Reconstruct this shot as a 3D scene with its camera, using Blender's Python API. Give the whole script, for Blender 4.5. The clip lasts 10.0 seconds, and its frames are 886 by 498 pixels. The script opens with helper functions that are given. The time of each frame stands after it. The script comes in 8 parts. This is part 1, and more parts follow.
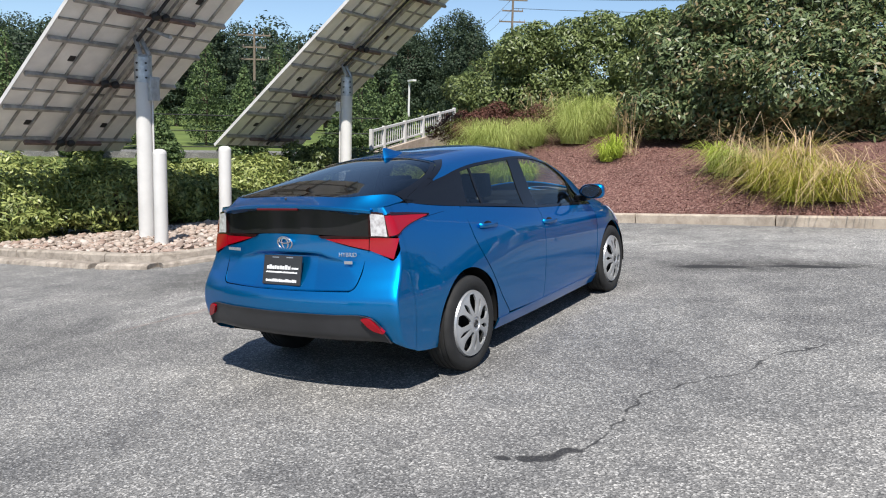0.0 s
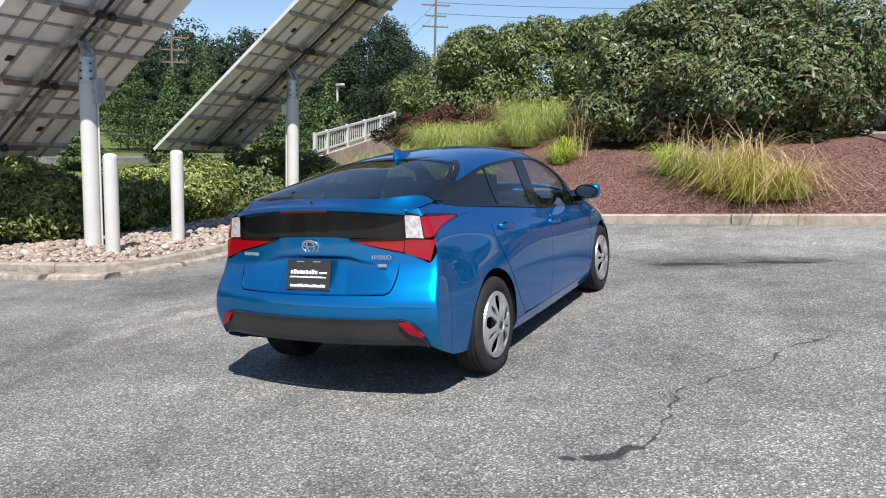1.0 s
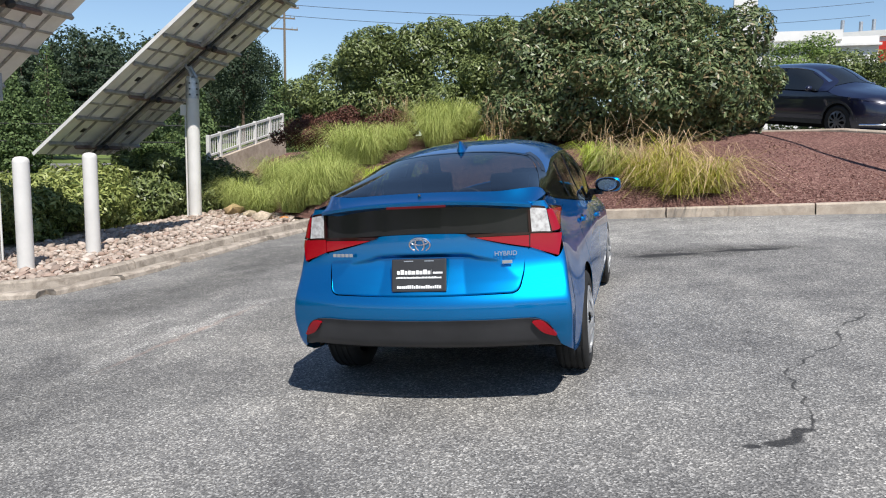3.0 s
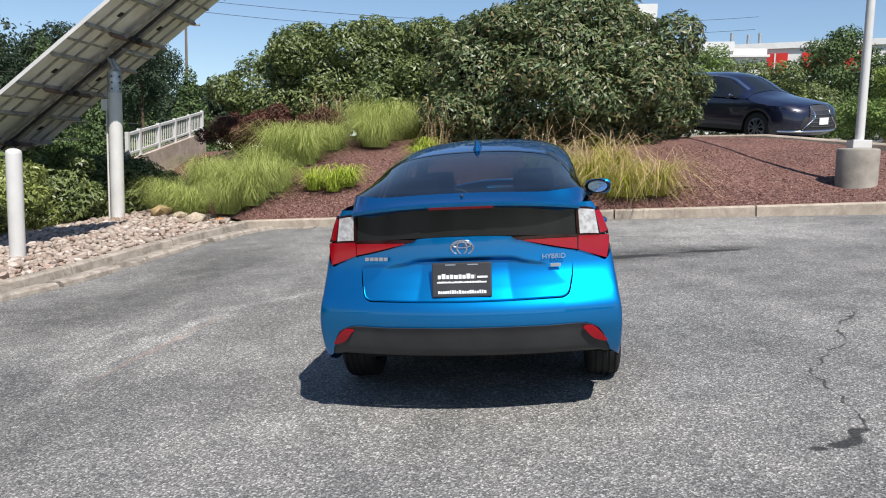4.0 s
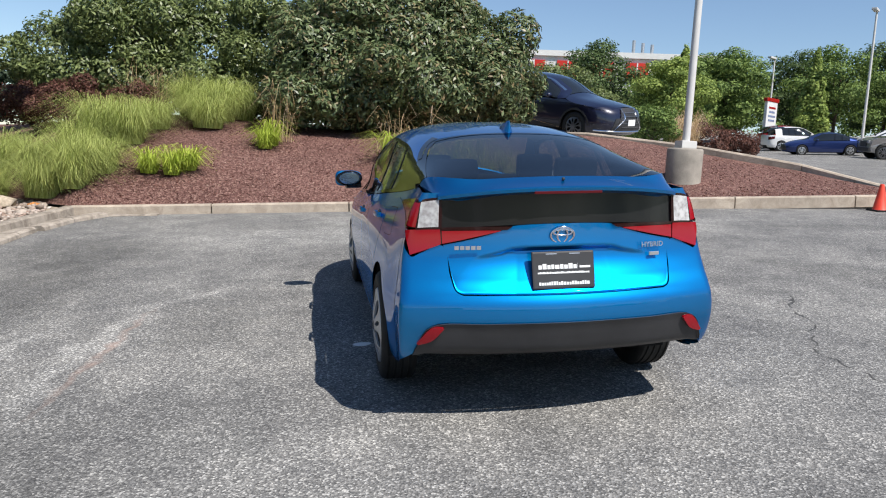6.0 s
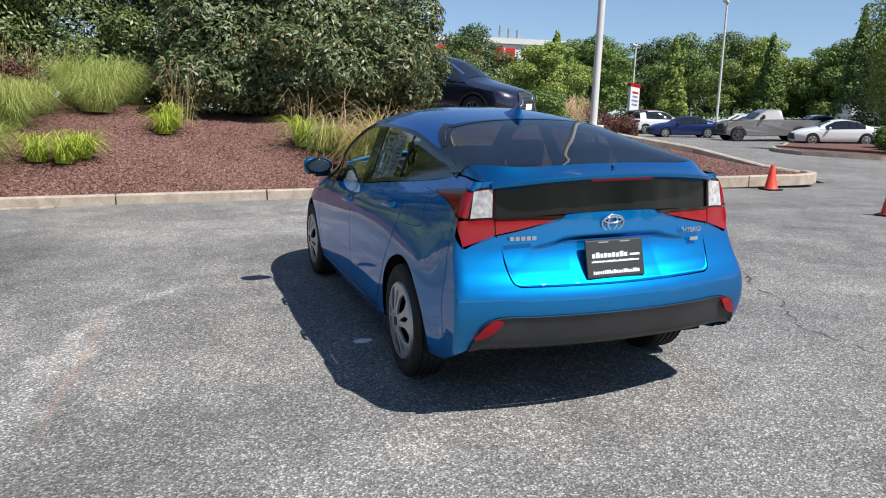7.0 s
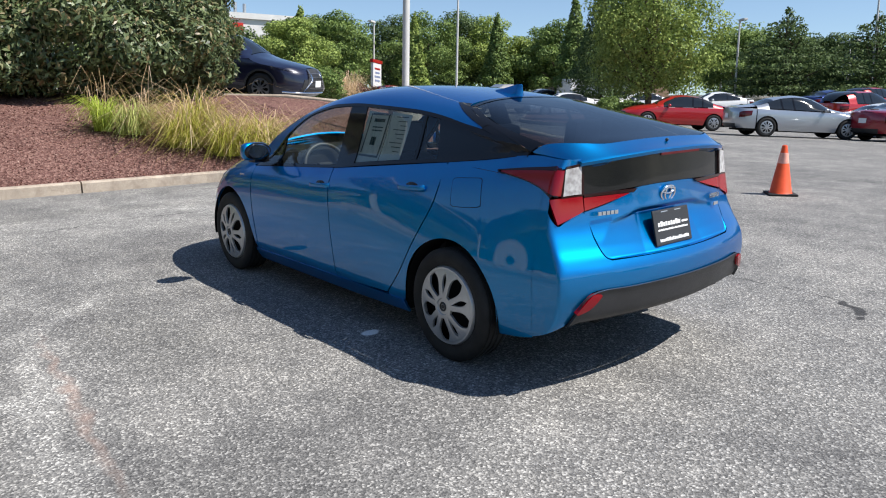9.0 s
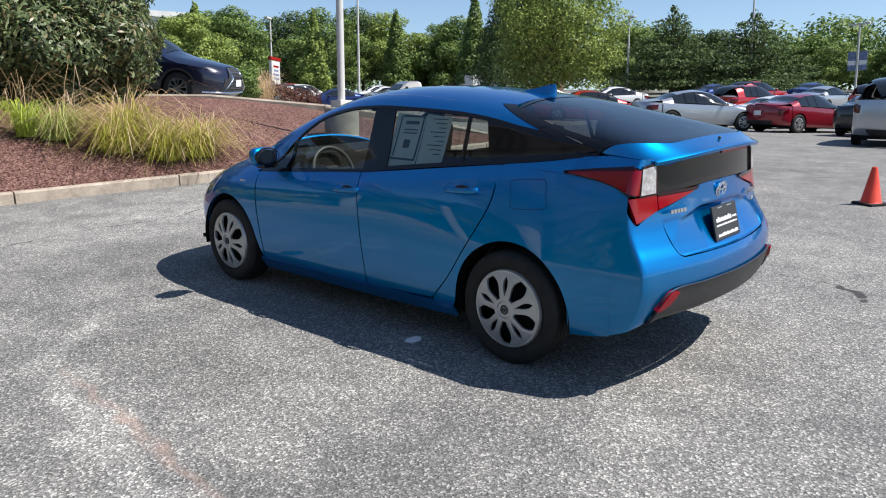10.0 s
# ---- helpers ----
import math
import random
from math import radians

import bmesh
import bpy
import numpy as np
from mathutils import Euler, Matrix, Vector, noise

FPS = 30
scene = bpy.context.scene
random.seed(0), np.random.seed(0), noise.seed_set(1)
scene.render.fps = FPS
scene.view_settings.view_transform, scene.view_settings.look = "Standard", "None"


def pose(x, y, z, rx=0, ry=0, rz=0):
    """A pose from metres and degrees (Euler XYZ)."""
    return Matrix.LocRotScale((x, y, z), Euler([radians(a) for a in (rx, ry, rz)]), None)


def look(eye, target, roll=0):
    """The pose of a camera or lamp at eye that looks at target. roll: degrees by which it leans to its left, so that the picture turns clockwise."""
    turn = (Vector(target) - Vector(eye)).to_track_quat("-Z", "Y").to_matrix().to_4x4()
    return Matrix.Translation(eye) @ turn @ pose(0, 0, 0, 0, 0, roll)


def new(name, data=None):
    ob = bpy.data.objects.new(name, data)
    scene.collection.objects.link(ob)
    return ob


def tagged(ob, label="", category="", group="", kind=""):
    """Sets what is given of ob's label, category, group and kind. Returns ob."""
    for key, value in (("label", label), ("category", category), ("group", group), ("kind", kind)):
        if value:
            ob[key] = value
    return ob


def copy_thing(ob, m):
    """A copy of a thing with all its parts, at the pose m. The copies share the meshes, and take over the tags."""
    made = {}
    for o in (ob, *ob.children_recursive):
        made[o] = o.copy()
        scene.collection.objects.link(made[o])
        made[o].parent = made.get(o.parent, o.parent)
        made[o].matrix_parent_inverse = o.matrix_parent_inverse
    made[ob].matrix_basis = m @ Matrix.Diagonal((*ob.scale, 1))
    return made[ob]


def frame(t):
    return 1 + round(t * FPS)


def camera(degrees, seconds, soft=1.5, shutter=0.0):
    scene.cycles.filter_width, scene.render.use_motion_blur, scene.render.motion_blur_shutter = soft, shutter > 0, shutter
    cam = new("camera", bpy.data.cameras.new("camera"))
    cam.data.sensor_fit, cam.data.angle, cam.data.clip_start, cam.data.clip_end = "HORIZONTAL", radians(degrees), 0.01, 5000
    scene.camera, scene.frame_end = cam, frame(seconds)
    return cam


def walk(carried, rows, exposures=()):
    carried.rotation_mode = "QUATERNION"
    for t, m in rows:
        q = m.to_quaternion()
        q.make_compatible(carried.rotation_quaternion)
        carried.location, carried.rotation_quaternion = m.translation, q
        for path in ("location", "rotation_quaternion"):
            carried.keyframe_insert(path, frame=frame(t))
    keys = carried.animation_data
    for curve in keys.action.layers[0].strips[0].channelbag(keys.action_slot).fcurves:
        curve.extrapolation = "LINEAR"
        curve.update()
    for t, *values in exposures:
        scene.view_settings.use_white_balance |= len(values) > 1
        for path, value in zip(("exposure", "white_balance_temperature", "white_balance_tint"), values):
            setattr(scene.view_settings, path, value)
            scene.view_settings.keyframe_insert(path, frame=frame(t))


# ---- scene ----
cam = camera(60.5, 10.0, soft=1.1)
ROWS = [
    (0.0, 3.246, -4.323, 1.549, 82.12, -1.64, 32.04),
    (0.5, 2.980, -4.437, 1.509, 82.41, -1.42, 29.36),
    (1.0, 2.637, -4.588, 1.503, 82.61, -1.38, 26.15),
    (1.5, 2.279, -4.803, 1.480, 82.79, -1.43, 22.97),
    (2.0, 1.865, -4.837, 1.433, 82.94, -1.27, 20.09),
    (2.5, 1.479, -4.927, 1.409, 83.06, -0.91, 17.51),
    (4.0, 0.329, -4.839, 1.359, 83.43, -1.27, 7.45),
    (4.5, -0.089, -4.796, 1.340, 83.62, -2.08, 3.28),
    (5.0, -0.485, -4.600, 1.314, 83.69, -2.76, -1.06),
    (5.5, -0.907, -4.528, 1.263, 83.68, -3.12, -5.42),
    (7.0, -2.133, -4.016, 1.204, 82.77, -2.80, -19.96),
    (7.5, -2.509, -3.838, 1.191, 82.48, -2.33, -25.25),
    (8.0, -2.892, -3.586, 1.208, 82.15, -1.91, -30.79),
    (8.5, -3.247, -3.380, 1.190, 81.83, -1.44, -35.50),
    (9.0, -3.542, -3.119, 1.166, 81.73, -0.97, -40.04),
    (9.5, -3.809, -2.790, 1.188, 81.68, -0.43, -44.32),
    (10.0, -4.131, -2.468, 1.190, 81.55, 0.07, -47.98),
]
walk(cam, [(t, pose(x, y, z, rx, ry, rz)) for t, x, y, z, rx, ry, rz in ROWS], [(0.0, 0.63, 6400, 11), (2.5, 0.56, 6400, 11), (5.0, 0.47, 6400, 11), (7.0, 0.56, 6400, 11), (10.0, 0.66, 6400, 11)])

# ---- sky and sun ----
# the lot falls away gently to the south-west: SLOPE carries level site plans onto it
UP = Vector((0.06798, 0.04927, 0.99647)).normalized()
SLOPE = UP.rotation_difference(Vector((0, 0, 1))).to_matrix().to_4x4()
SUN_FROM = (SLOPE @ Vector((0.46, -0.58, 1.0))).normalized()

world = bpy.data.worlds.new("sky")
scene.world = world
world.use_nodes = True
wn = world.node_tree.nodes
sky = wn.new("ShaderNodeTexSky")
sky.sky_type = "NISHITA"
sky.sun_disc = False
sky.sun_elevation = math.asin(SUN_FROM.z)
sky.sun_rotation = math.atan2(SUN_FROM.x, SUN_FROM.y)
sky.air_density, sky.dust_density, sky.ozone_density = 1.0, 0.1, 3.0
world.node_tree.links.new(sky.outputs[0], wn["Background"].inputs[0])
wn["Background"].inputs[1].default_value = 0.088
sun = new("sun", bpy.data.lights.new("sun", "SUN"))
sun.data.energy, sun.data.angle, sun.data.color = 5.0, radians(0.5), (1.0, 0.95, 0.87)
sun.matrix_world = look(SUN_FROM * 60, (0, 0, 0))


# ---- helpers of this scene ----
def site(x, y, z=0.0):
    return SLOPE @ Vector((x, y, z))


def gz(x, y):
    """Height of the lot; it sags to the east and levels out far away."""
    r = math.hypot(x, y)
    if r > 110:
        x, y = x * 110 / r, y * 110 / r
    return 0.06822 * x + 0.04944 * y - 0.0012 * max(0.0, min(x, 29.0)) ** 2


def planted(x, y, turn=0.0, sink=0.0):
    """A plumb pose on the far ground."""
    return pose(x, y, gz(x, y) - sink, 0, 0, turn)


def upright(x, y, z=0.0, turn=0.0):
    """A pose that stands plumb on the sloping site at the site place x, y, z."""
    p = site(x, y, z)
    return Matrix.Translation(p) @ pose(0, 0, 0, 0, 0, turn)


def laid(x, y, z=0.0, turn=0.0):
    """A pose square to the sloping site."""
    return SLOPE @ pose(x, y, z, 0, 0, turn)


def mesh_of(name, bm, material, smooth=False):
    me = bpy.data.meshes.new(name)
    bm.normal_update()
    for f in bm.faces:
        f.smooth = smooth and len(f.verts) <= 4
    if smooth:
        for e in bm.edges:
            if len(e.link_faces) == 2 and e.calc_face_angle(0) > 0.9:
                e.smooth = False
    bm.to_mesh(me)
    bm.free()
    for m in material if isinstance(material, (list, tuple)) else [material]:
        me.materials.append(m)
    return me


def part(name, bm, material, parent, label="", smooth=False, m=None):
    """Links a bmesh as one mesh object under a thing or under a part."""
    ob = new(name, bm if isinstance(bm, bpy.types.Mesh) else mesh_of(name, bm, material, smooth))
    ob.parent = parent
    if m is not None:
        ob.matrix_basis = m
    return tagged(ob, label)


def thing(name, m, label, category, group="", kind=""):
    ob = new(name)
    ob.empty_display_size = 0.1
    ob.matrix_basis = m
    return tagged(ob, label, category, group, kind)


def solid(name, bm, material, m, label, category, group="", kind="", smooth=False):
    ob = new(name, bm if isinstance(bm, bpy.types.Mesh) else mesh_of(name, bm, material, smooth))
    ob.matrix_basis = m
    return tagged(ob, label, category, group, kind)


def add_box(bm, x0, x1, y0, y1, z0, z1, bevel=0.0):
    r = bmesh.ops.create_cube(bm, size=1.0, matrix=Matrix.Translation(((x0 + x1) / 2, (y0 + y1) / 2, (z0 + z1) / 2)) @ Matrix.Diagonal((x1 - x0, y1 - y0, z1 - z0, 1)))
    if bevel:
        edges = {e for v in r["verts"] for e in v.link_edges}
        bmesh.ops.bevel(bm, geom=list(edges), offset=bevel, segments=2, profile=0.7, affect="EDGES")
    return bm


def box(x0, x1, y0, y1, z0, z1, bevel=0.0):
    return add_box(bmesh.new(), x0, x1, y0, y1, z0, z1, bevel)


def add_tube(bm, a, b, r0, r1=None, seg=16, caps=True):
    a, b = Vector(a), Vector(b)
    q = (b - a).to_track_quat("Z", "Y").to_matrix().to_4x4()
    bmesh.ops.create_cone(bm, cap_ends=caps, segments=seg, radius1=r0, radius2=r0 if r1 is None else r1, depth=(b - a).length, matrix=Matrix.Translation((a + b) / 2) @ q)
    return bm


def tube(a, b, r0, r1=None, seg=16, caps=True):
    return add_tube(bmesh.new(), a, b, r0, r1, seg, caps)


def add_lathe(bm, rows, seg=24, m=Matrix()):
    """Turns (radius, height) rows round z."""
    rings = [[bm.verts.new(m @ Vector((r * math.cos(2 * math.pi * i / seg), r * math.sin(2 * math.pi * i / seg), z))) for i in range(seg)] for r, z in rows]
    for a, b in zip(rings, rings[1:]):
        for i in range(seg):
            bm.faces.new((a[i], a[(i + 1) % seg], b[(i + 1) % seg], b[i]))
    return bm


def lathe(rows, seg=24, m=Matrix()):
    return add_lathe(bmesh.new(), rows, seg, m)


def add_sweep(bm, path, profile, closed=False, up=Vector((0, 0, 1))):
    """Sweeps a closed profile of (sideways, up) along a path; sideways is to the right of the way."""
    n, rings = len(path), []
    pts = [Vector(p) for p in path]
    for i, p in enumerate(pts):
        a = pts[i - 1] if i or closed else p
        b = pts[(i + 1) % n] if i < n - 1 or closed else p
        d1 = (p - a).normalized() if (p - a).length else (b - p).normalized()
        d2 = (b - p).normalized() if (b - p).length else d1
        side1, side2 = d1.cross(up).normalized(), d2.cross(up).normalized()
        side = (side1 + side2).normalized()
        side /= max(0.4, side.dot(side1))
        rings.append([bm.verts.new(p + side * s + up * h) for s, h in profile])
    k = len(profile)
    for j in range(n if closed else n - 1):
        a, b = rings[j], rings[(j + 1) % n]
        for i in range(k):
            bm.faces.new((a[i], a[(i + 1) % k], b[(i + 1) % k], b[i]))
    if not closed:
        bm.faces.new(rings[0][::-1])
        bm.faces.new(rings[-1])
    bmesh.ops.recalc_face_normals(bm, faces=bm.faces[:])
    return bm


def raw_mesh(name, verts, faces, material, smooth=False):
    me = bpy.data.meshes.new(name)
    me.from_pydata(verts, [], faces)
    for m in material if isinstance(material, (list, tuple)) else [material]:
        me.materials.append(m)
    if smooth:
        me.shade_smooth()
    return me


# ---- materials ----
class Nodes:
    """A short way to write a node tree."""

    def __init__(self, name, rough=0.6, metal=0.0, spec=0.5):
        self.material = bpy.data.materials.new(name)
        self.material.use_nodes = True
        self.tree = self.material.node_tree
        self.bsdf = self.tree.nodes["Principled BSDF"]
        self.set(Roughness=rough, Metallic=metal)
        self.bsdf.inputs["Specular IOR Level"].default_value = spec
        self.coord = self.tree.nodes.new("ShaderNodeTexCoord").outputs["Object"]

    def set(self, **values):
        for key, value in values.items():
            key = key.replace("_", " ")
            if isinstance(value, bpy.types.NodeSocket):
                self.tree.links.new(value, self.bsdf.inputs[key])
            else:
                self.bsdf.inputs[key].default_value = value
        return self

    def link(self, a, socket):
        if isinstance(a, bpy.types.NodeSocket):
            self.tree.links.new(a, socket)
        else:
            socket.default_value = a

    def noise(self, scale, detail=3.0, rough=0.55, coord=None, distortion=0.0):
        n = self.tree.nodes.new("ShaderNodeTexNoise")
        n.inputs["Scale"].default_value, n.inputs["Detail"].default_value = scale, detail
        n.inputs["Roughness"].default_value, n.inputs["Distortion"].default_value = rough, distortion
        self.tree.links.new(coord or self.coord, n.inputs["Vector"])
        return n.outputs["Fac"]

    def cells(self, scale, feature="F1", out="Distance", coord=None):
        n = self.tree.nodes.new("ShaderNodeTexVoronoi")
        n.feature = feature
        n.inputs["Scale"].default_value = scale
        self.tree.links.new(coord or self.coord, n.inputs["Vector"])
        return n.outputs[out]

    def ramp(self, fac, *stops):
        n = self.tree.nodes.new("ShaderNodeValToRGB")
        e = n.color_ramp.elements
        while len(e) < len(stops):
            e.new(0.5)
        for k, (p, c) in zip(e, stops):
            k.position = p
            k.color = c if isinstance(c, tuple) else (c, c, c, 1)
        self.tree.links.new(fac, n.inputs[0])
        return n.outputs[0]

    def mix(self, fac, a, b, how="MIX"):
        n = self.tree.nodes.new("ShaderNodeMix")
        n.data_type, n.blend_type = "RGBA", how
        self.link(fac, n.inputs[0])
        self.link(a, n.inputs[6])
        self.link(b, n.inputs[7])
        return n.outputs[2]

    def math(self, how, a, b=0.0, c=0.0):
        n = self.tree.nodes.new("ShaderNodeMath")
        n.operation = how
        for v, s in zip((a, b, c), n.inputs):
            self.link(v, s)
        return n.outputs[0]

    def warp(self, scale, amount):
        n = self.tree.nodes.new("ShaderNodeTexNoise")
        n.inputs["Scale"].default_value = scale
        self.tree.links.new(self.coord, n.inputs["Vector"])
        s = self.tree.nodes.new("ShaderNodeVectorMath")
        s.operation = "SUBTRACT"
        self.tree.links.new(n.outputs["Color"], s.inputs[0])
        s.inputs[1].default_value = (0.5, 0.5, 0.5)
        m = self.tree.nodes.new("ShaderNodeVectorMath")
        m.operation = "MULTIPLY_ADD"
        self.tree.links.new(s.outputs[0], m.inputs[0])
        m.inputs[1].default_value = (amount, amount, amount)
        self.tree.links.new(self.coord, m.inputs[2])
        return m.outputs[0]

    def blob(self, coord, x, y, rx, ry, turn=0.0, soft=0.3):
        """1 inside an oval at x, y of the object's own plan, 0 outside."""
        n = self.tree.nodes.new("ShaderNodeMapping")
        n.vector_type = "TEXTURE"
        n.inputs["Location"].default_value = (x, y, 0)
        n.inputs["Rotation"].default_value = (0, 0, radians(turn))
        n.inputs["Scale"].default_value = (rx, ry, 1e6)
        self.tree.links.new(coord, n.inputs["Vector"])
        v = self.tree.nodes.new("ShaderNodeVectorMath")
        v.operation = "LENGTH"
        self.tree.links.new(n.outputs[0], v.inputs[0])
        return self.ramp(v.outputs["Value"], (1 - soft, 1.0), (1.0, 0.0))

    def random(self, island=False):
        if island:
            return self.tree.nodes.new("ShaderNodeNewGeometry").outputs["Random Per Island"]
        return self.tree.nodes.new("ShaderNodeObjectInfo").outputs["Random"]

    def bump(self, height, strength=0.4, distance=0.01):
        n = self.tree.nodes.new("ShaderNodeBump")
        n.inputs["Strength"].default_value, n.inputs["Distance"].default_value = strength, distance
        self.tree.links.new(height, n.inputs["Height"])
        self.tree.links.new(n.outputs[0], self.bsdf.inputs["Normal"])
        return self


def plain(name, color, rough=0.6, metal=0.0, spec=0.5, vary=0.18, scale=6.0, fine=90.0, bump=0.12, tint=None):
    """A surface with stains at one scale and grain at another."""
    n = Nodes(name, rough, metal, spec)
    dark = tuple(c * (1 - vary) for c in color[:3]) + (1,)
    light = tuple(min(1, c * (1 + vary)) for c in color[:3]) + (1,)
    base = n.ramp(n.noise(scale, 4), (0.3, dark), (0.7, tint or light))
    grain = n.noise(fine, 2)
    n.set(Base_Color=n.mix(0.5 * vary, base, grain, "OVERLAY"), Roughness=n.math("MULTIPLY_ADD", n.noise(scale * 2.3, 3), 0.2, rough - 0.1))
    if bump:
        n.bump(grain, bump, 0.004)
    return n.material


def asphalt_material():
    n = Nodes("asphalt", 0.82, 0, 0.35)

    def grain(scale):
        c = n.tree.nodes.new("ShaderNodeSeparateColor")
        n.tree.links.new(n.cells(scale, "F1", "Color"), c.inputs[0])
        return c.outputs[0]
    gray = n.ramp(grain(102.0), (0.0, (0.042, 0.042, 0.042, 1)), (0.32, (0.094, 0.093, 0.091, 1)), (0.63, (0.170, 0.167, 0.161, 1)), (0.85, (0.28, 0.274, 0.262, 1)), (0.97, (0.52, 0.51, 0.485, 1)))
    fine = n.ramp(grain(170.0), (0.2, (0.082, 0.081, 0.080, 1)), (0.8, (0.262, 0.257, 0.248, 1)))
    base = n.mix(0.36, gray, fine)
    patches = n.mix(0.5, n.noise(0.5, 5, 0.6), n.noise(2.6, 4, 0.6))
    base = n.mix(1.0, base, n.ramp(patches, (0.34, (0.62, 0.62, 0.63, 1)), (0.5, (0.98, 0.975, 0.965, 1)), (0.66, (1.36, 1.34, 1.30, 1))), "MULTIPLY")
    w = n.warp(1.6, 0.55)
    worn = n.noise(7, 4, 0.7)
    # pale wheel tracks, broad paler and darker areas, and damp places
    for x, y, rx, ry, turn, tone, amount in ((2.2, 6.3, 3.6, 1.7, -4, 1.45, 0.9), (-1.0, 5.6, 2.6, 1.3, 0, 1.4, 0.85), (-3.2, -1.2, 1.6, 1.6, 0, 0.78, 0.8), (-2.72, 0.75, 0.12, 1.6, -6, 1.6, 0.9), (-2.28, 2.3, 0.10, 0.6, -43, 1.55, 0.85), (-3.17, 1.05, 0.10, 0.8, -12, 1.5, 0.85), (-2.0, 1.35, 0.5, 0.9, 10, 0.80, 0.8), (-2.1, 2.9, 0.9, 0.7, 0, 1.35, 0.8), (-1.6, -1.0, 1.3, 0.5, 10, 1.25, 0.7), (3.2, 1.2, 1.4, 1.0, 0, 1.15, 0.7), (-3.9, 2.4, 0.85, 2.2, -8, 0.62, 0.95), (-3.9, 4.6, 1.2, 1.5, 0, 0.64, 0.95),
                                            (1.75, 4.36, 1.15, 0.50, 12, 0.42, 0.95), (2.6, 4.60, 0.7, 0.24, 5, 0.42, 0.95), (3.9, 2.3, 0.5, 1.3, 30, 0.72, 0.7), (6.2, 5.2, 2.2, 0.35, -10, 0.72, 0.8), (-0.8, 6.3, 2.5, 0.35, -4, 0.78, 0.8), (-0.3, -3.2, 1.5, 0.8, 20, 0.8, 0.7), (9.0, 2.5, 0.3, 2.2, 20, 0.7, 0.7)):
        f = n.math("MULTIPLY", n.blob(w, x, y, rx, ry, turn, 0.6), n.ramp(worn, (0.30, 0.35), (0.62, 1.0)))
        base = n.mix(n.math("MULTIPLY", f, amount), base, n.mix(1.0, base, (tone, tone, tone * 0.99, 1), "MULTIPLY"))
    # a rusty seam, oil spots, cracks and a white patch
    v = n.warp(5.0, 0.16)
    f = n.math("MULTIPLY", n.blob(v, -2.61, 0.80, 0.045, 1.3, -5, 0.8), n.ramp(worn, (0.35, 0.3), (0.6, 1.0)))
    base = n.mix(n.math("MULTIPLY", f, 0.65), base, (0.30, 0.205, 0.165, 1))
    for x, y, rx, ry, turn in ((1.80, -1.10, 0.15, 0.065, 32), (1.93, -0.98, 0.12, 0.045, 50), (1.66, -1.2, 0.05, 0.035, 0), (2.30, 4.46, 0.50, 0.11, 8), (1.45, 4.22, 0.48, 0.14, 14)):
        base = n.mix(n.math("MULTIPLY", n.blob(v, x, y, rx, ry, turn, 0.35), 0.9), base, (0.022, 0.022, 0.023, 1))
    cracks = ((1.98, -0.93), (2.02, -0.67), (2.02, -0.41), (1.97, -0.14), (2.06, 0.08), (2.24, 0.34), (2.45, 0.62), (2.5, 1.0), (2.85, 1.5))
    more = ((-1.9, 5.3), (-0.9, 5.6), (0.1, 5.5), (1.0, 5.9), (2.4, 5.7))
    for line in (cracks, more):
        for (x0, y0), (x1, y1) in zip(line, line[1:]):
            ln = math.hypot(x1 - x0, y1 - y0)
            base = n.mix(n.math("MULTIPLY", n.blob(v, (x0 + x1) / 2, (y0 + y1) / 2, 0.014, ln * 0.56, math.degrees(math.atan2(-(x1 - x0), y1 - y0)), 0.5), 0.8), base, (0.02, 0.02, 0.02, 1))
    base = n.mix(n.blob(v, -0.91, 0.68, 0.095, 0.06, 10, 0.25), base, (0.80, 0.80, 0.78, 1))
    n.set(Base_Color=base)
    n.bump(n.cells(102.0), 0.65, 0.006)
    return n.material


ASPHALT = asphalt_material()
WHITE_PAINT = plain("white_paint", (0.54, 0.53, 0.51, 1), 0.5, 0, 0.4, 0.08, 2.5, 50, 0.05)


# ---- ground ----
def ground_sheet():
    verts, faces = [], []
    rings = [0.0, 2, 4, 7, 10, 14, 19, 25, 32, 40, 50, 62, 76, 95, 130, 190, 300, 520, 900, 1600, 2600]
    seg = 72
    for r in rings[1:]:
        for i in range(seg):
            a = 2 * math.pi * i / seg
            x, y = r * math.cos(a), r * math.sin(a)
            verts.append((x, y, gz(x, y)))
    verts.append((0, 0, 0))
    c = len(verts) - 1
    for i in range(seg):
        faces.append((c, i, (i + 1) % seg))
    for k in range(len(rings) - 2):
        for i in range(seg):
            j = (i + 1) % seg
            faces.append((k * seg + i, (k + 1) * seg + i, (k + 1) * seg + j, k * seg + j))
    return raw_mesh("ground", verts, faces, ASPHALT, True)


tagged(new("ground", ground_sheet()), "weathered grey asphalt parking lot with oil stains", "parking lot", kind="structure")


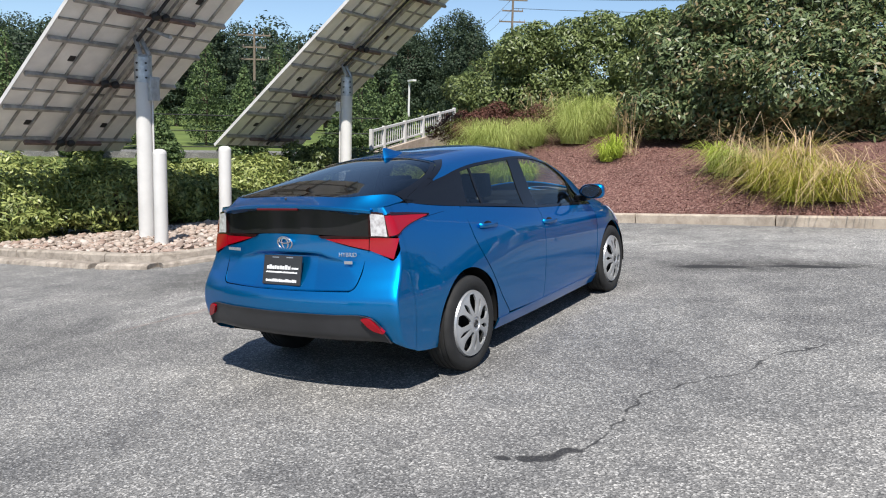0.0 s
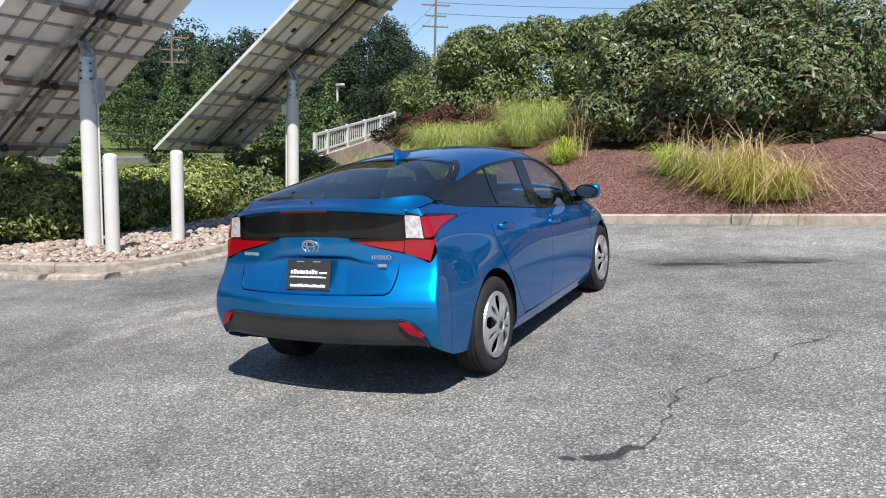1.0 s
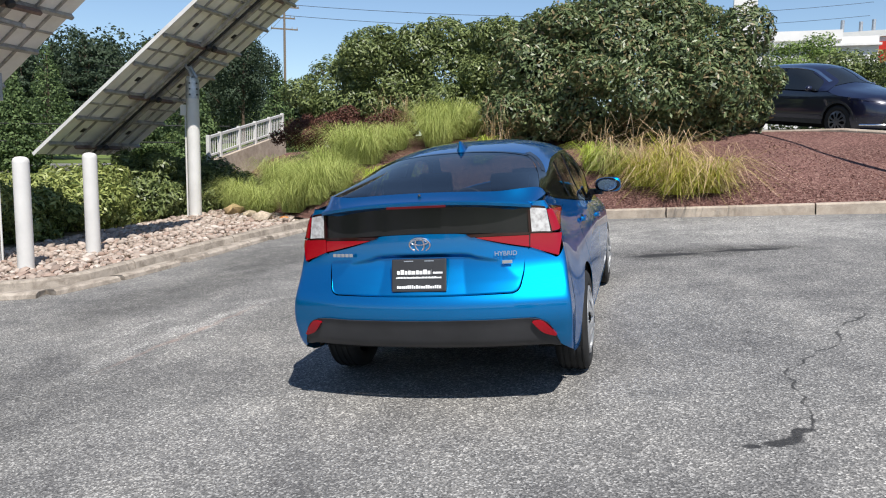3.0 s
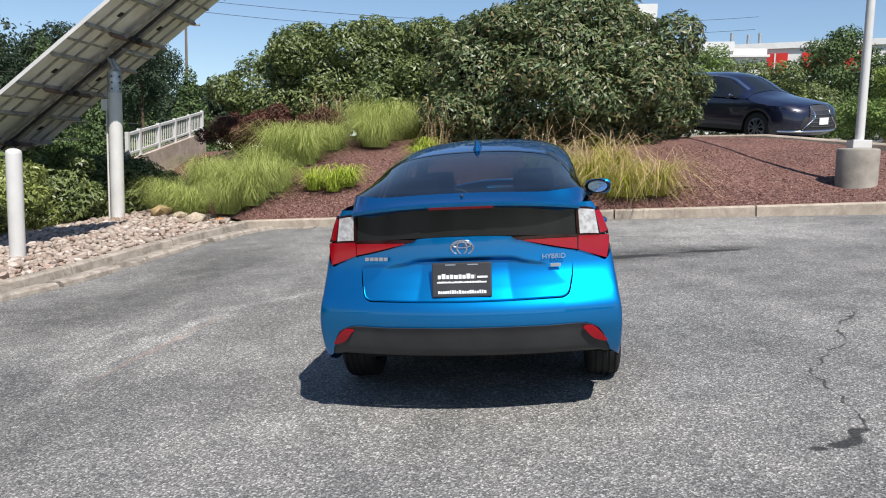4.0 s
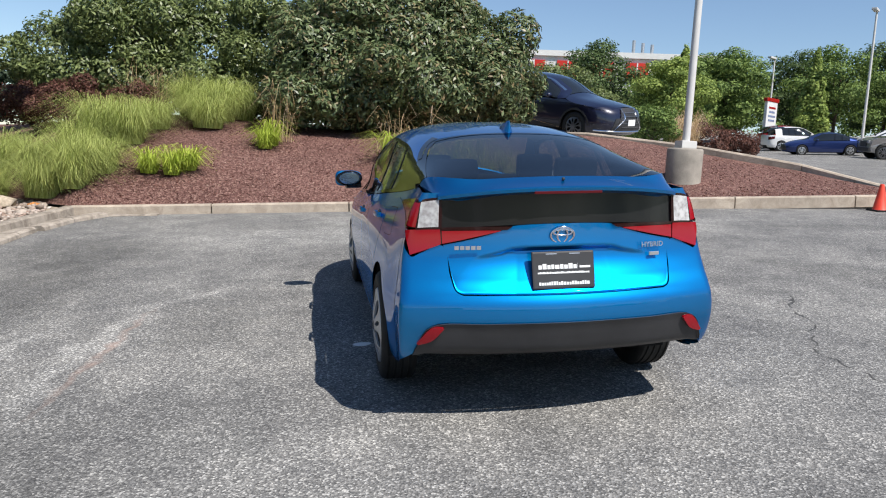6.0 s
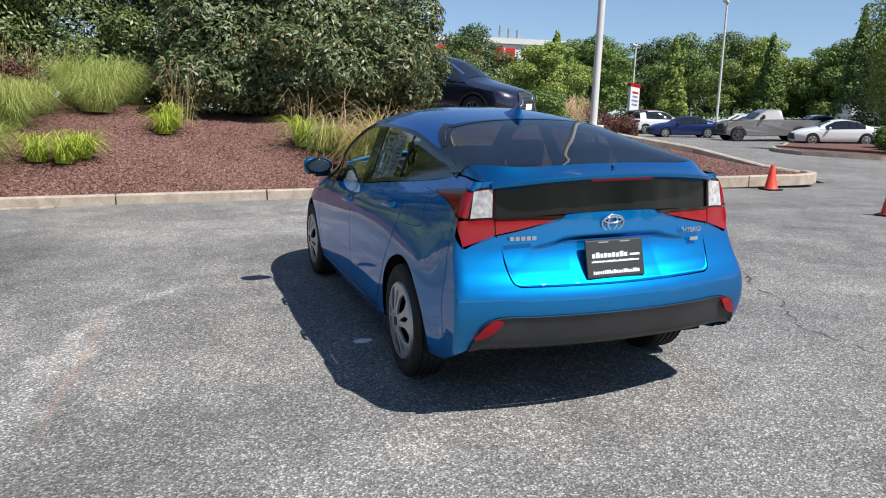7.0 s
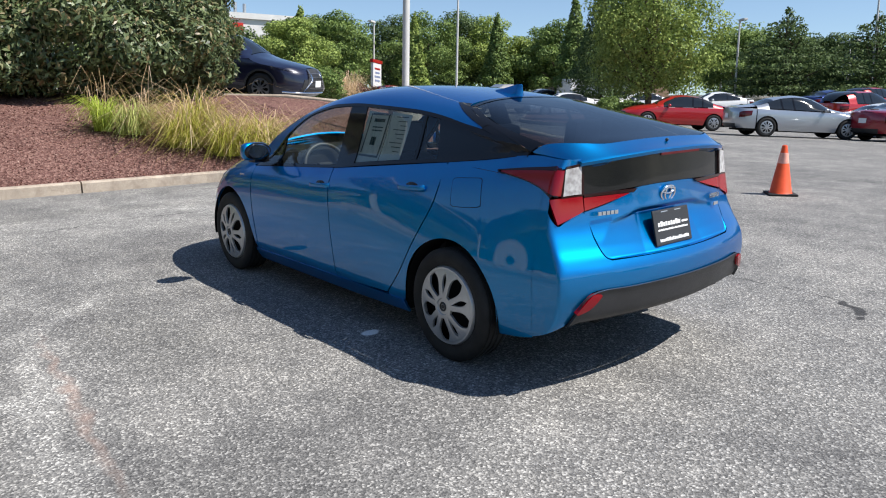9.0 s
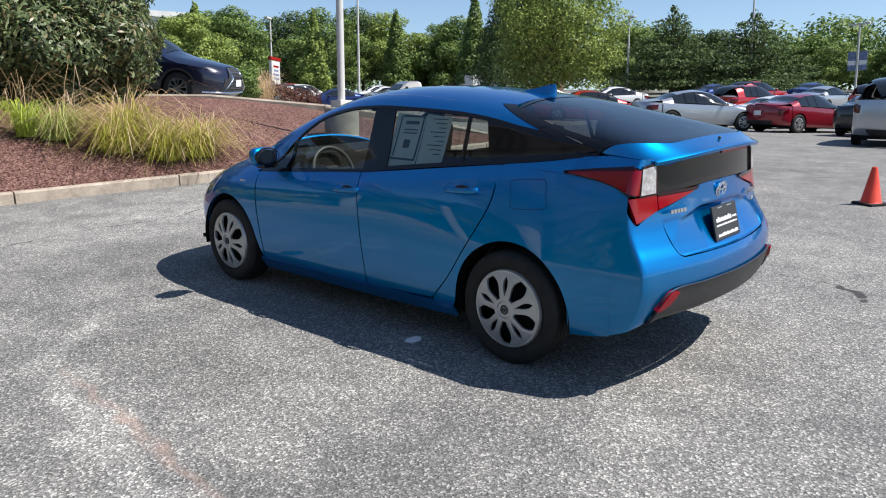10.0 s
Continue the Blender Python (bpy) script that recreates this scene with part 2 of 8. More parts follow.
# ---- vehicles: shells with draped panels ----
def lerp_rows(rows):
    xs, ys = [r[0] for r in rows], [r[1] for r in rows]
    n = len(xs)
    slopes = [(ys[i + 1] - ys[i]) / (xs[i + 1] - xs[i]) for i in range(n - 1)]
    tang = [slopes[0]] + [0 if slopes[i - 1] * slopes[i] <= 0 else 2 * slopes[i - 1] * slopes[i] / (slopes[i - 1] + slopes[i]) for i in range(1, n - 1)] + [slopes[-1]]

    def f(v):
        if v <= xs[0]:
            return ys[0]
        if v >= xs[-1]:
            return ys[-1]
        i = 0
        while v > xs[i + 1]:
            i += 1
        h = xs[i + 1] - xs[i]
        t = (v - xs[i]) / h
        return (ys[i] * (1 + 2 * t) * (1 - t) ** 2 + h * tang[i] * t * (1 - t) ** 2 + ys[i + 1] * t * t * (3 - 2 * t) + h * tang[i + 1] * t * t * (t - 1))
    return f


def sm(t):
    t = max(0.0, min(1.0, t))
    return t * t * (3 - 2 * t)


def corner(d, r, n):
    if d <= 0:
        return 0.0
    return (1 - (1 - min(d / r, 1.0)) ** n) ** (1 / n)


class Shell:
    """The outer skin of a vehicle: half-width over length and height."""

    def __init__(self, width, rear, front, top, belt=0.0, shift=(0.0, 0.0), rr=(0.5, 3.0), rf=(1.1, 2.4), rt=(0.16, 2.8), taper=0.06, pivot=-0.25, tight=0.0):
        self.tight = tight
        self.w, self.rear, self.front, self.top = (lerp_rows(r) for r in (width, rear, front, top))
        self.belt, self.shift, self.rr, self.rf, self.rt, self.taper, self.pivot = belt, shift, rr, rf, rt, taper, pivot

    def half(self, y, z):
        a, b = self.shift
        zz = z - (a + b * y - self.belt) * sm((z - 0.5) / 0.35) if b else z
        w = self.w(zz)
        w *= corner(y - self.rear(z), *self.rr) * corner(self.front(z) - y, *self.rf) * corner(self.top(y) - z, self.rt[0] * (1 - self.tight * sm(-y / 0.7)), self.rt[1])
        if y < 0:
            w *= 1 - self.taper * (y / 0.9) ** 2
        return w

    def side(self, y, z):
        return Vector((self.half(y, z), y, z))

    def over(self, x, y):
        lo, hi = 0.3, self.top(y)
        for _ in range(26):
            m = (lo + hi) / 2
            if self.half(y, m) > abs(x):
                lo = m
            else:
                hi = m
        return Vector((x, y, lo))

    def round(self, a, z):
        """The skin behind, by the angle from straight back round the pivot."""
        s, c = math.sin(radians(a)), math.cos(radians(a))
        lo, hi = 0.0, 1.6
        for _ in range(26):
            m = (lo + hi) / 2
            if self.half(self.pivot - m * c, z) > m * abs(s):
                lo = m
            else:
                hi = m
        return Vector((lo * s, self.pivot - lo * c, z))

    def angle(self, x, z):
        """The angle round the pivot at which the skin behind is x from the middle plane."""
        lo, hi = self.rear(z), self.pivot
        for _ in range(24):
            m = (lo + hi) / 2
            if self.half(m, z) > x:
                hi = m
            else:
                lo = m
        return math.degrees(math.atan2(x, self.pivot - hi)) if self.pivot > hi else 90.0

    def nose(self, a, z, pivot=2.6):
        s, c = math.sin(radians(a)), math.cos(radians(a))
        lo, hi = 0.0, 1.6
        for _ in range(26):
            m = (lo + hi) / 2
            if self.half(pivot + m * c, z) > m * abs(s):
                lo = m
            else:
                hi = m
        return Vector((lo * s, pivot + lo * c, z))


def along(pts, n, smooth=True):
    """n + 1 even steps along a polyline, rounded through its points."""
    pts = [Vector((*p, 0)) if len(p) == 2 else Vector(p) for p in pts]
    if len(pts) > 2 and smooth:
        out = []
        for i in range(len(pts) - 1):
            p0, p1, p2, p3 = pts[max(i - 1, 0)], pts[i], pts[i + 1], pts[min(i + 2, len(pts) - 1)]
            for k in range(10):
                t = k / 10
                out.append(0.5 * (2 * p1 + (p2 - p0) * t + (2 * p0 - 5 * p1 + 4 * p2 - p3) * t * t + (3 * p1 - p0 - 3 * p2 + p3) * t ** 3))
        pts = out + [pts[-1]]
    lens = [0.0]
    for a, b in zip(pts, pts[1:]):
        lens.append(lens[-1] + (b - a).length)
    res, j = [], 0
    for i in range(n + 1):
        s = lens[-1] * i / n
        while j < len(pts) - 2 and lens[j + 1] < s:
            j += 1
        res.append(pts[j].lerp(pts[j + 1], (s - lens[j]) / max(1e-9, lens[j + 1] - lens[j])))
    return res


def patch(bm, f, low, high, n=24, m=10, lift=0.0, thick=0.012, flip=False, smooth=True, mirror=False, dish=None):
    """A panel between two curves of the skin f, with a rim turned in. mirror: on the other side."""
    lo, hi = along(low, n, smooth), along(high, n, smooth)
    grid = []
    for i in range(n + 1):
        col = []
        for j in range(m + 1):
            q = lo[i].lerp(hi[i], j / m)
            col.append(f(q.x, q.y))
        grid.append(col)
    pts = [[None] * (m + 1) for _ in range(n + 1)]
    nor = [[None] * (m + 1) for _ in range(n + 1)]
    for i in range(n + 1):
        for j in range(m + 1):
            a = grid[min(i + 1, n)][j] - grid[max(i - 1, 0)][j]
            b = grid[i][min(j + 1, m)] - grid[i][max(j - 1, 0)]
            k = a.cross(b)
            k = k.normalized() if k.length > 1e-12 else Vector((1, 0, 0))
            nor[i][j] = -k if flip else k
            extra = dish(i / n, j / m) if dish else 0.0
            pts[i][j] = grid[i][j] + nor[i][j] * (lift + extra)
    mx = (lambda v: Vector((-v.x, v.y, v.z))) if mirror else (lambda v: v)
    vs = [[bm.verts.new(mx(pts[i][j])) for j in range(m + 1)] for i in range(n + 1)]
    turned = flip != mirror

    def face(*q):
        bm.faces.new(q[::-1] if turned else q)
    for i in range(n):
        for j in range(m):
            face(vs[i][j], vs[i + 1][j], vs[i + 1][j + 1], vs[i][j + 1])
    if thick:
        loop = [(i, 0) for i in range(n)] + [(n, j) for j in range(m)] + [(i, m) for i in range(n, 0, -1)] + [(0, j) for j in range(m, 0, -1)]
        inner = [bm.verts.new(mx(pts[i][j] - nor[i][j] * thick)) for i, j in loop]
        outer = [vs[i][j] for i, j in loop]
        for k in range(len(loop)):
            q = (k + 1) % len(loop)
            face(outer[q], outer[k], inner[k], inner[q])
    return bm


def arch(y0, z0, r, a0=0, a1=180, n=14):
    """Points of a wheel arch from the rear to the front."""
    return [(y0 - r * math.cos(radians(a0 + (a1 - a0) * i / n)), z0 + r * math.sin(radians(a0 + (a1 - a0) * i / n))) for i in range(n + 1)]


def paint(name, color, flake=0.5, rough=0.30):
    """Flakes under a clear coat, with a little road dust."""
    n = Nodes(name, rough, flake, 0.5)
    fine = n.noise(900, 1)
    n.set(Base_Color=n.mix(0.10, color, n.ramp(fine, (0.3, tuple(c * 0.7 for c in color[:3]) + (1,)), (0.7, tuple(min(1, c * 1.5) for c in color[:3]) + (1,)))))
    n.bsdf.inputs["Coat Weight"].default_value = 1.0
    n.bsdf.inputs["Coat IOR"].default_value = 1.48
    n.bsdf.inputs["Coat Roughness"].default_value = 0.012
    n.bsdf.inputs["Specular Tint"].default_value = tuple(c / max(color[:3]) for c in color[:3]) + (1,) if flake > 0.3 else (1, 1, 1, 1)
    n.set(Roughness=n.math("MULTIPLY_ADD", n.noise(7, 5), 0.06, rough - 0.03))
    return n.material


def glass(name, tint, rough=0.0):
    """A pane: part clear, part mirror by its own gloss."""
    m = bpy.data.materials.new(name)
    m.use_nodes = True
    t = m.node_tree
    out = t.nodes["Material Output"]
    clear = t.nodes.new("ShaderNodeBsdfTransparent")
    clear.inputs[0].default_value = tint
    gloss = t.nodes.new("ShaderNodeBsdfGlossy")
    gloss.inputs["Roughness"].default_value = rough
    facing = t.nodes.new("ShaderNodeLayerWeight")
    facing.inputs[0].default_value = 0.5
    rise = t.nodes.new("ShaderNodeMath")
    rise.operation = "POWER"
    t.links.new(facing.outputs["Facing"], rise.inputs[0])
    rise.inputs[1].default_value = 4.0
    fres = t.nodes.new("ShaderNodeMath")
    fres.operation = "MULTIPLY_ADD"
    t.links.new(rise.outputs[0], fres.inputs[0])
    fres.inputs[1].default_value, fres.inputs[2].default_value = 0.90, 0.06
    mixer = t.nodes.new("ShaderNodeMixShader")
    t.links.new(fres.outputs[0], mixer.inputs[0])
    t.links.new(clear.outputs[0], mixer.inputs[1])
    t.links.new(gloss.outputs[0], mixer.inputs[2])
    t.links.new(mixer.outputs[0], out.inputs[0])
    return m


BLUE = paint("blue_metallic_paint", (0.0004, 0.190, 0.47, 1), 0.93, 0.41)
BLACK_GLOSS = Nodes("gloss_black", 0.06, 0, 0.42).set(Base_Color=(0.006, 0.006, 0.007, 1)).material
BLACK_PLASTIC = plain("black_plastic", (0.027, 0.027, 0.029, 1), 0.5, 0, 0.45, 0.25, 4, 300, 0.15)
DARK_GAP = plain("dark_liner", (0.008, 0.008, 0.008, 1), 0.9, 0, 0.2, 0.2, 5, 80, 0)
RUBBER = plain("rubber", (0.014, 0.014, 0.014, 1), 0.75, 0, 0.35, 0.3, 9, 120, 0.2)
CHROME = plain("chrome", (0.75, 0.76, 0.78, 1), 0.12, 1.0, 0.5, 0.05, 4, 60, 0)
SILVER = plain("silver_wheel_paint", (0.42, 0.43, 0.44, 1), 0.32, 0.60, 0.5, 0.1, 8, 90, 0.03)
RED_LENS = Nodes("red_lens", 0.10, 0, 0.5).set(Base_Color=(0.25, 0.0012, 0.008, 1)).material
DARK_RED_LENS = Nodes("dark_red_lens", 0.10, 0, 0.45).set(Base_Color=(0.085, 0.002, 0.005, 1)).material
SMOKED_LENS = Nodes("smoked_lens", 0.08, 0, 0.5).set(Base_Color=(0.018, 0.003, 0.004, 1)).material
CLEAR_LENS = Nodes("clear_lens", 0.10, 0.15, 0.6)
CLEAR_LENS.set(Base_Color=CLEAR_LENS.ramp(CLEAR_LENS.noise(38, 2), (0.34, (0.34, 0.32, 0.32, 1)), (0.50, (0.46, 0.45, 0.45, 1)), (0.66, (0.58, 0.57, 0.57, 1))))
CLEAR_LENS = CLEAR_LENS.material
DUSTY_BLACK = Nodes("dusty_black_glass", 0.14, 0, 0.45).set(Base_Color=(0.010, 0.010, 0.011, 1)).material
PANE = glass("tinted_pane", (0.55, 0.60, 0.60, 1))
PANE_DARK = glass("dark_pane", (0.24, 0.27, 0.30, 1))
PANE_CLEAR = glass("clear_pane", (0.85, 0.90, 0.86, 1))
SEAT_CLOTH = plain("seat_cloth", (0.03, 0.031, 0.034, 1), 0.95, 0, 0.2, 0.25, 30, 400, 0.2)
HEADLINING = plain("headlining", (0.34, 0.33, 0.30, 1), 0.95, 0, 0.2, 0.1, 8, 200, 0.1)
PAPER = plain("paper", (0.62, 0.68, 0.64, 1), 0.7, 0, 0.3, 0.05, 8, 200, 0)
INK = plain("printed_ink", (0.06, 0.10, 0.11, 1), 0.8, 0, 0.2, 0.2, 30, 200, 0)
WHITE_PRINT = plain("white_print", (0.75, 0.75, 0.75, 1), 0.5, 0, 0.4, 0.04, 20, 90, 0)


def seat(parent, name, x, y, z, w=0.5, head=True):
    bm = bmesh.new()
    add_box(bm, x - w / 2, x + w / 2, y - 0.02, y + 0.48, z, z + 0.16, 0.05)
    o = part(name, bm, SEAT_CLOTH, parent, "dark grey cloth seat", True)
    bm = bmesh.new()
    add_box(bm, -w / 2, w / 2, -0.07, 0.07, 0, 0.60, 0.06)
    part("backrest", bm, SEAT_CLOTH, o, "", True, pose(x, y - 0.02, z + 0.1, 18))
    if head:
        bm = bmesh.new()
        add_box(bm, -0.13, 0.13, -0.05, 0.05, 0, 0.19, 0.045)
        add_tube(bm, (-0.06, 0, -0.07), (-0.06, 0, 0.02), 0.007, seg=8)
        add_tube(bm, (0.06, 0, -0.07), (0.06, 0, 0.02), 0.007, seg=8)
        part("headrest", bm, SEAT_CLOTH, o, "", True, pose(x, y - 0.24, z + 0.71, 8))
    return o


def tyre_mesh(r, w, rim):
    h = w / 2
    rows = [(rim, -h * 0.8), (rim + 0.012, -h * 0.95), (rim + (r - rim) * 0.5, -h * 1.06), (r - 0.022, -h * 0.98), (r - 0.006, -h * 0.86), (r, -h * 0.7)]
    for k in range(4):
        z = -h * 0.6 + k * h * 0.4
        rows += [(r, z - h * 0.12), (r, z), (r - 0.007, z + 0.003), (r - 0.007, z + 0.012), (r, z + 0.015)]
    rows += [(r, h * 0.7), (r - 0.006, h * 0.86), (r - 0.022, h * 0.98), (rim + (r - rim) * 0.5, h * 1.06), (rim + 0.012, h * 0.95), (rim, h * 0.8)]
    return lathe(rows, 56)


def cover_mesh(rim, spokes=10, gap=0.42, only=None):
    """A wheel cover facing +z: ring, hub and petals between slots."""
    bm = bmesh.new()
    ro, ri, rh = rim, rim * 0.90, rim * 0.30
    dome = lambda r: 0.012 + 0.03 * (1 - (r / rim) ** 2)
    if only != "spoke":
        add_lathe(bm, [(ro, -0.02), (ro + 0.003, 0.0), (ro - 0.004, dome(ro) + 0.003)] + [(r, dome(r)) for r in (ro - 0.012, (ro + ri) / 2, ri)] + [(ri - 0.002, dome(ri) - 0.012)], 60)
    if only != "spoke":
        add_lathe(bm, [(rh, dome(rh) - 0.015), (rh, dome(rh)), (rh * 0.72, dome(rh * 0.7)), (rh * 0.66, dome(rh * 0.6) - 0.006), (rh * 0.3, dome(0) - 0.006), (0.001, dome(0) - 0.004)], 40)
    for k in range(0 if only == "ring" else 1 if only == "spoke" else spokes):
        c = 2 * math.pi * (k + 0.5 + (0.08 if k % 2 else -0.08)) / spokes if only is None else 0.0
        rows = []
        for i in range(9):
            r = rh * 0.97 + (ri * 1.02 - rh * 0.97) * i / 8
            u = i / 8
            wide = (math.pi / spokes) * (1 - gap * math.sin(math.pi * min(1, 0.10 + u * 0.93) ** 1.25) ** 0.75 * 1.25)
            col = []
            for j, (s, drop) in enumerate(((-1, 0.014), (-0.97, 0.001), (-0.5, 0), (0.5, 0), (0.97, 0.001), (1, 0.014))):
                a = c + s * wide
                col.append(bm.verts.new((r * math.cos(a), r * math.sin(a), dome(r) - drop)))
            rows.append(col)
        for a, b in zip(rows, rows[1:]):
            for j in range(5):
                bm.faces.new((a[j], b[j], b[j + 1], a[j + 1]))
    return bm


EMBLEM = mesh_of("hub_emblem", add_lathe(add_lathe(bmesh.new(), [(0.001, 0.006), (0.010, 0.006), (0.012, 0.004)], 16), [(0.016, 0.004), (0.018, 0.008), (0.024, 0.008), (0.027, 0.003)], 24), BLACK_PLASTIC, True)


def wheel(parent, x, y, z, r, w, rim, cover=SILVER, spokes=10, gap=0.42, label="black tyre with a silver wheel cover", split=False, meshes={}):
    """A wheel with its outer face towards the side of x."""
    key = (r, w, rim, cover.name, spokes, gap, split)
    if key not in meshes:
        meshes[key] = (mesh_of("tyre", tyre_mesh(r, w, rim), RUBBER, True), mesh_of("wheel_cover", cover_mesh(rim, spokes, gap, "ring" if split else None), cover, False),
                       mesh_of("rim", lathe([(rim * 0.99, -w * 0.35), (rim * 0.96, w * 0.1), (rim * 0.4, w * 0.12), (0.001, w * 0.12)], 32), DARK_GAP, True),
                       mesh_of("spoke", cover_mesh(rim, spokes, gap, "spoke"), cover, False) if split else None)
    t, c, d, sp = meshes[key]
    s = 1 if x > 0 else -1
    m = pose(x, y, z, 0, 90 * s, 0)
    o = part("wheel", t, None, parent, label, m=m)
    part("rim", d, None, o, "dark steel rim")
    part("wheel_cover", c, None, o, "silver spoked wheel cover", m=pose(0, 0, w * 0.44, 0, 0, 17 * y))
    if split:
        part("hub_emblem", EMBLEM, None, o, "small dark hub emblem", m=pose(0, 0, w * 0.44 + 0.034))
    for k in range(spokes if split else 0):
        part("spoke", sp, None, o, m=pose(0, 0, w * 0.44, 0, 0, 17 * y + 360 * (k + 0.5 + (0.14 if k % 2 else -0.14)) / spokes))
    return o


# ---- the blue hatchback ----
def eased(f, a, b, width, n=600):
    """The curve f between a and b with its kinks rounded off over a width."""
    step = (b - a) / n
    k = int(3 * width / step)
    xs = np.linspace(a - k * step, b + k * step, n + 1 + 2 * k)
    bell = np.exp(-0.5 * (np.arange(-k, k + 1) * step / width) ** 2)
    ys = np.convolve([f(x) for x in xs], bell / bell.sum(), "valid").tolist()

    def g(v):
        q = min(max((v - a) / step, 0.0), n - 1e-6)
        i = int(q)
        return ys[i] + (ys[i + 1] - ys[i]) * (q - i)
    return g


class HatchShell(Shell):
    """A skin with a crisp vertical edge where the side meets the bowed tail, drawn in towards the rear."""

    def half(self, y, z):
        a, b = self.shift
        yy = min(y, 1.3) + 0.5 * max(0.0, y - 1.3)
        w = self.w(z - (a + b * yy - self.belt) * sm((z - 0.5) / 0.35))
        w += 0.05 * sm((y - 1.0) / 1.0) * sm((z - 0.95) / 0.25)
        w *= 1 - (0.02 + 0.10 * sm((z - 0.55) / 0.5)) * sm((1.2 - y) / 1.9)
        w *= 1 - 0.035 * sm((-0.2 - y) / 0.45) * sm((0.95 - z) / 0.3)
        u = sm((z - 0.9) / 0.2)
        w *= corner(self.front(z) - y, self.rf[0] - 0.25 * u, self.rf[1] + 0.6 * u) * corner(self.top(y) - z, self.rt[0] * (1 - self.tight * sm(-y / 0.7)), self.rt[1])
        bow = 0.78 * math.sqrt(max(0.0, y - self.rear(z)) / 0.125)
        h = max(0.05 - abs(bow - w), 0.0) / 0.05
        return max(0.0, min(bow, w) - h * h * 0.0125)


HATCHBACK = HatchShell(
    width=[(0.10, 0.76), (0.18, 0.80), (0.26, 0.85), (0.40, 0.864), (0.56, 0.872), (0.70, 0.868), (0.80, 0.858), (0.86, 0.844), (0.92, 0.812), (0.98, 0.768), (1.0, 0.756), (1.1, 0.708), (1.2, 0.666), (1.3, 0.626), (1.4, 0.582), (1.5, 0.53)],
    rear=[(0.2, -0.66), (0.30, -0.80), (0.38, -0.88), (0.443, -0.907), (0.535, -0.925), (0.62, -0.918), (0.68, -0.893), (0.75, -0.85), (0.85, -0.805), (0.95, -0.787), (1.02, -0.78), (1.15, -0.77), (1.19, -0.768), (1.222, -0.73), (1.255, -0.60), (1.325, -0.30), (1.385, 0.0), (1.486, 0.6)],
    front=[(0.15, 3.45), (0.3, 3.62), (0.45, 3.665), (0.55, 3.65), (0.65, 3.58), (0.75, 3.47), (0.86, 3.27), (0.96, 2.98), (1.03, 2.72), (1.09, 2.58), (1.21, 2.33), (1.34, 2.04), (1.43, 1.75), (1.486, 1.4)],
    top=[(-0.86, 1.19), (-0.75, 1.222), (-0.6, 1.257), (-0.3, 1.325), (0.0, 1.385), (0.25, 1.425), (0.5, 1.452), (0.8, 1.476), (1.1, 1.486), (1.4, 1.478), (1.7, 1.43), (2.0, 1.34), (2.3, 1.21), (2.55, 1.09), (2.7, 1.035), (3.0, 0.96), (3.3, 0.86), (3.5, 0.74), (3.6, 0.62), (3.67, 0.45)],
    belt=0.98, shift=(1.106, -0.1), tight=0.55)
HATCHBACK.w, HATCHBACK.top = eased(HATCHBACK.w, 0.0, 1.6, 0.035), eased(HATCHBACK.top, -0.9, 3.7, 0.09)

WINDOW_LOW = lerp_rows([(-0.43, 1.165), (-0.15, 1.122), (0.15, 1.085), (0.42, 1.057), (0.99, 0.992), (1.24, 0.961), (1.99, 0.908), (2.34, 0.882)])
WINDOW_TOP = lerp_rows([(-0.43, 1.170), (-0.25, 1.212), (-0.02, 1.272), (0.113, 1.293), (0.322, 1.330), (0.538, 1.354), (0.807, 1.367), (1.178, 1.376), (1.447, 1.362), (1.715, 1.304), (1.831, 1.244), (2.0, 1.11), (2.115, 1.010), (2.34, 0.889)])


def span(f, a, b, n=8, d=0.0):
    return [(a + (b - a) * i / n, f(a + (b - a) * i / n) + d) for i in range(n + 1)]


def roof_edge(a, b, n=10, inset=-0.002):
    s = HATCHBACK
    ys = [a + (b - a) * i / n for i in range(n + 1)]
    return [(s.half(y, WINDOW_TOP(y)) - inset, y) for y in ys]


def text_mesh(name, words, size, depth, material):
    cu = bpy.data.curves.new(name, "FONT")
    cu.body, cu.size, cu.extrude, cu.align_x, cu.align_y = words, size, depth, "CENTER", "CENTER"
    ob = bpy.data.objects.new(name, cu)
    scene.collection.objects.link(ob)
    me = bpy.data.meshes.new_from_object(ob.evaluated_get(bpy.context.evaluated_depsgraph_get()))
    bpy.data.objects.remove(ob)
    me.name = name
    me.materials.clear()
    me.materials.append(material)
    return me


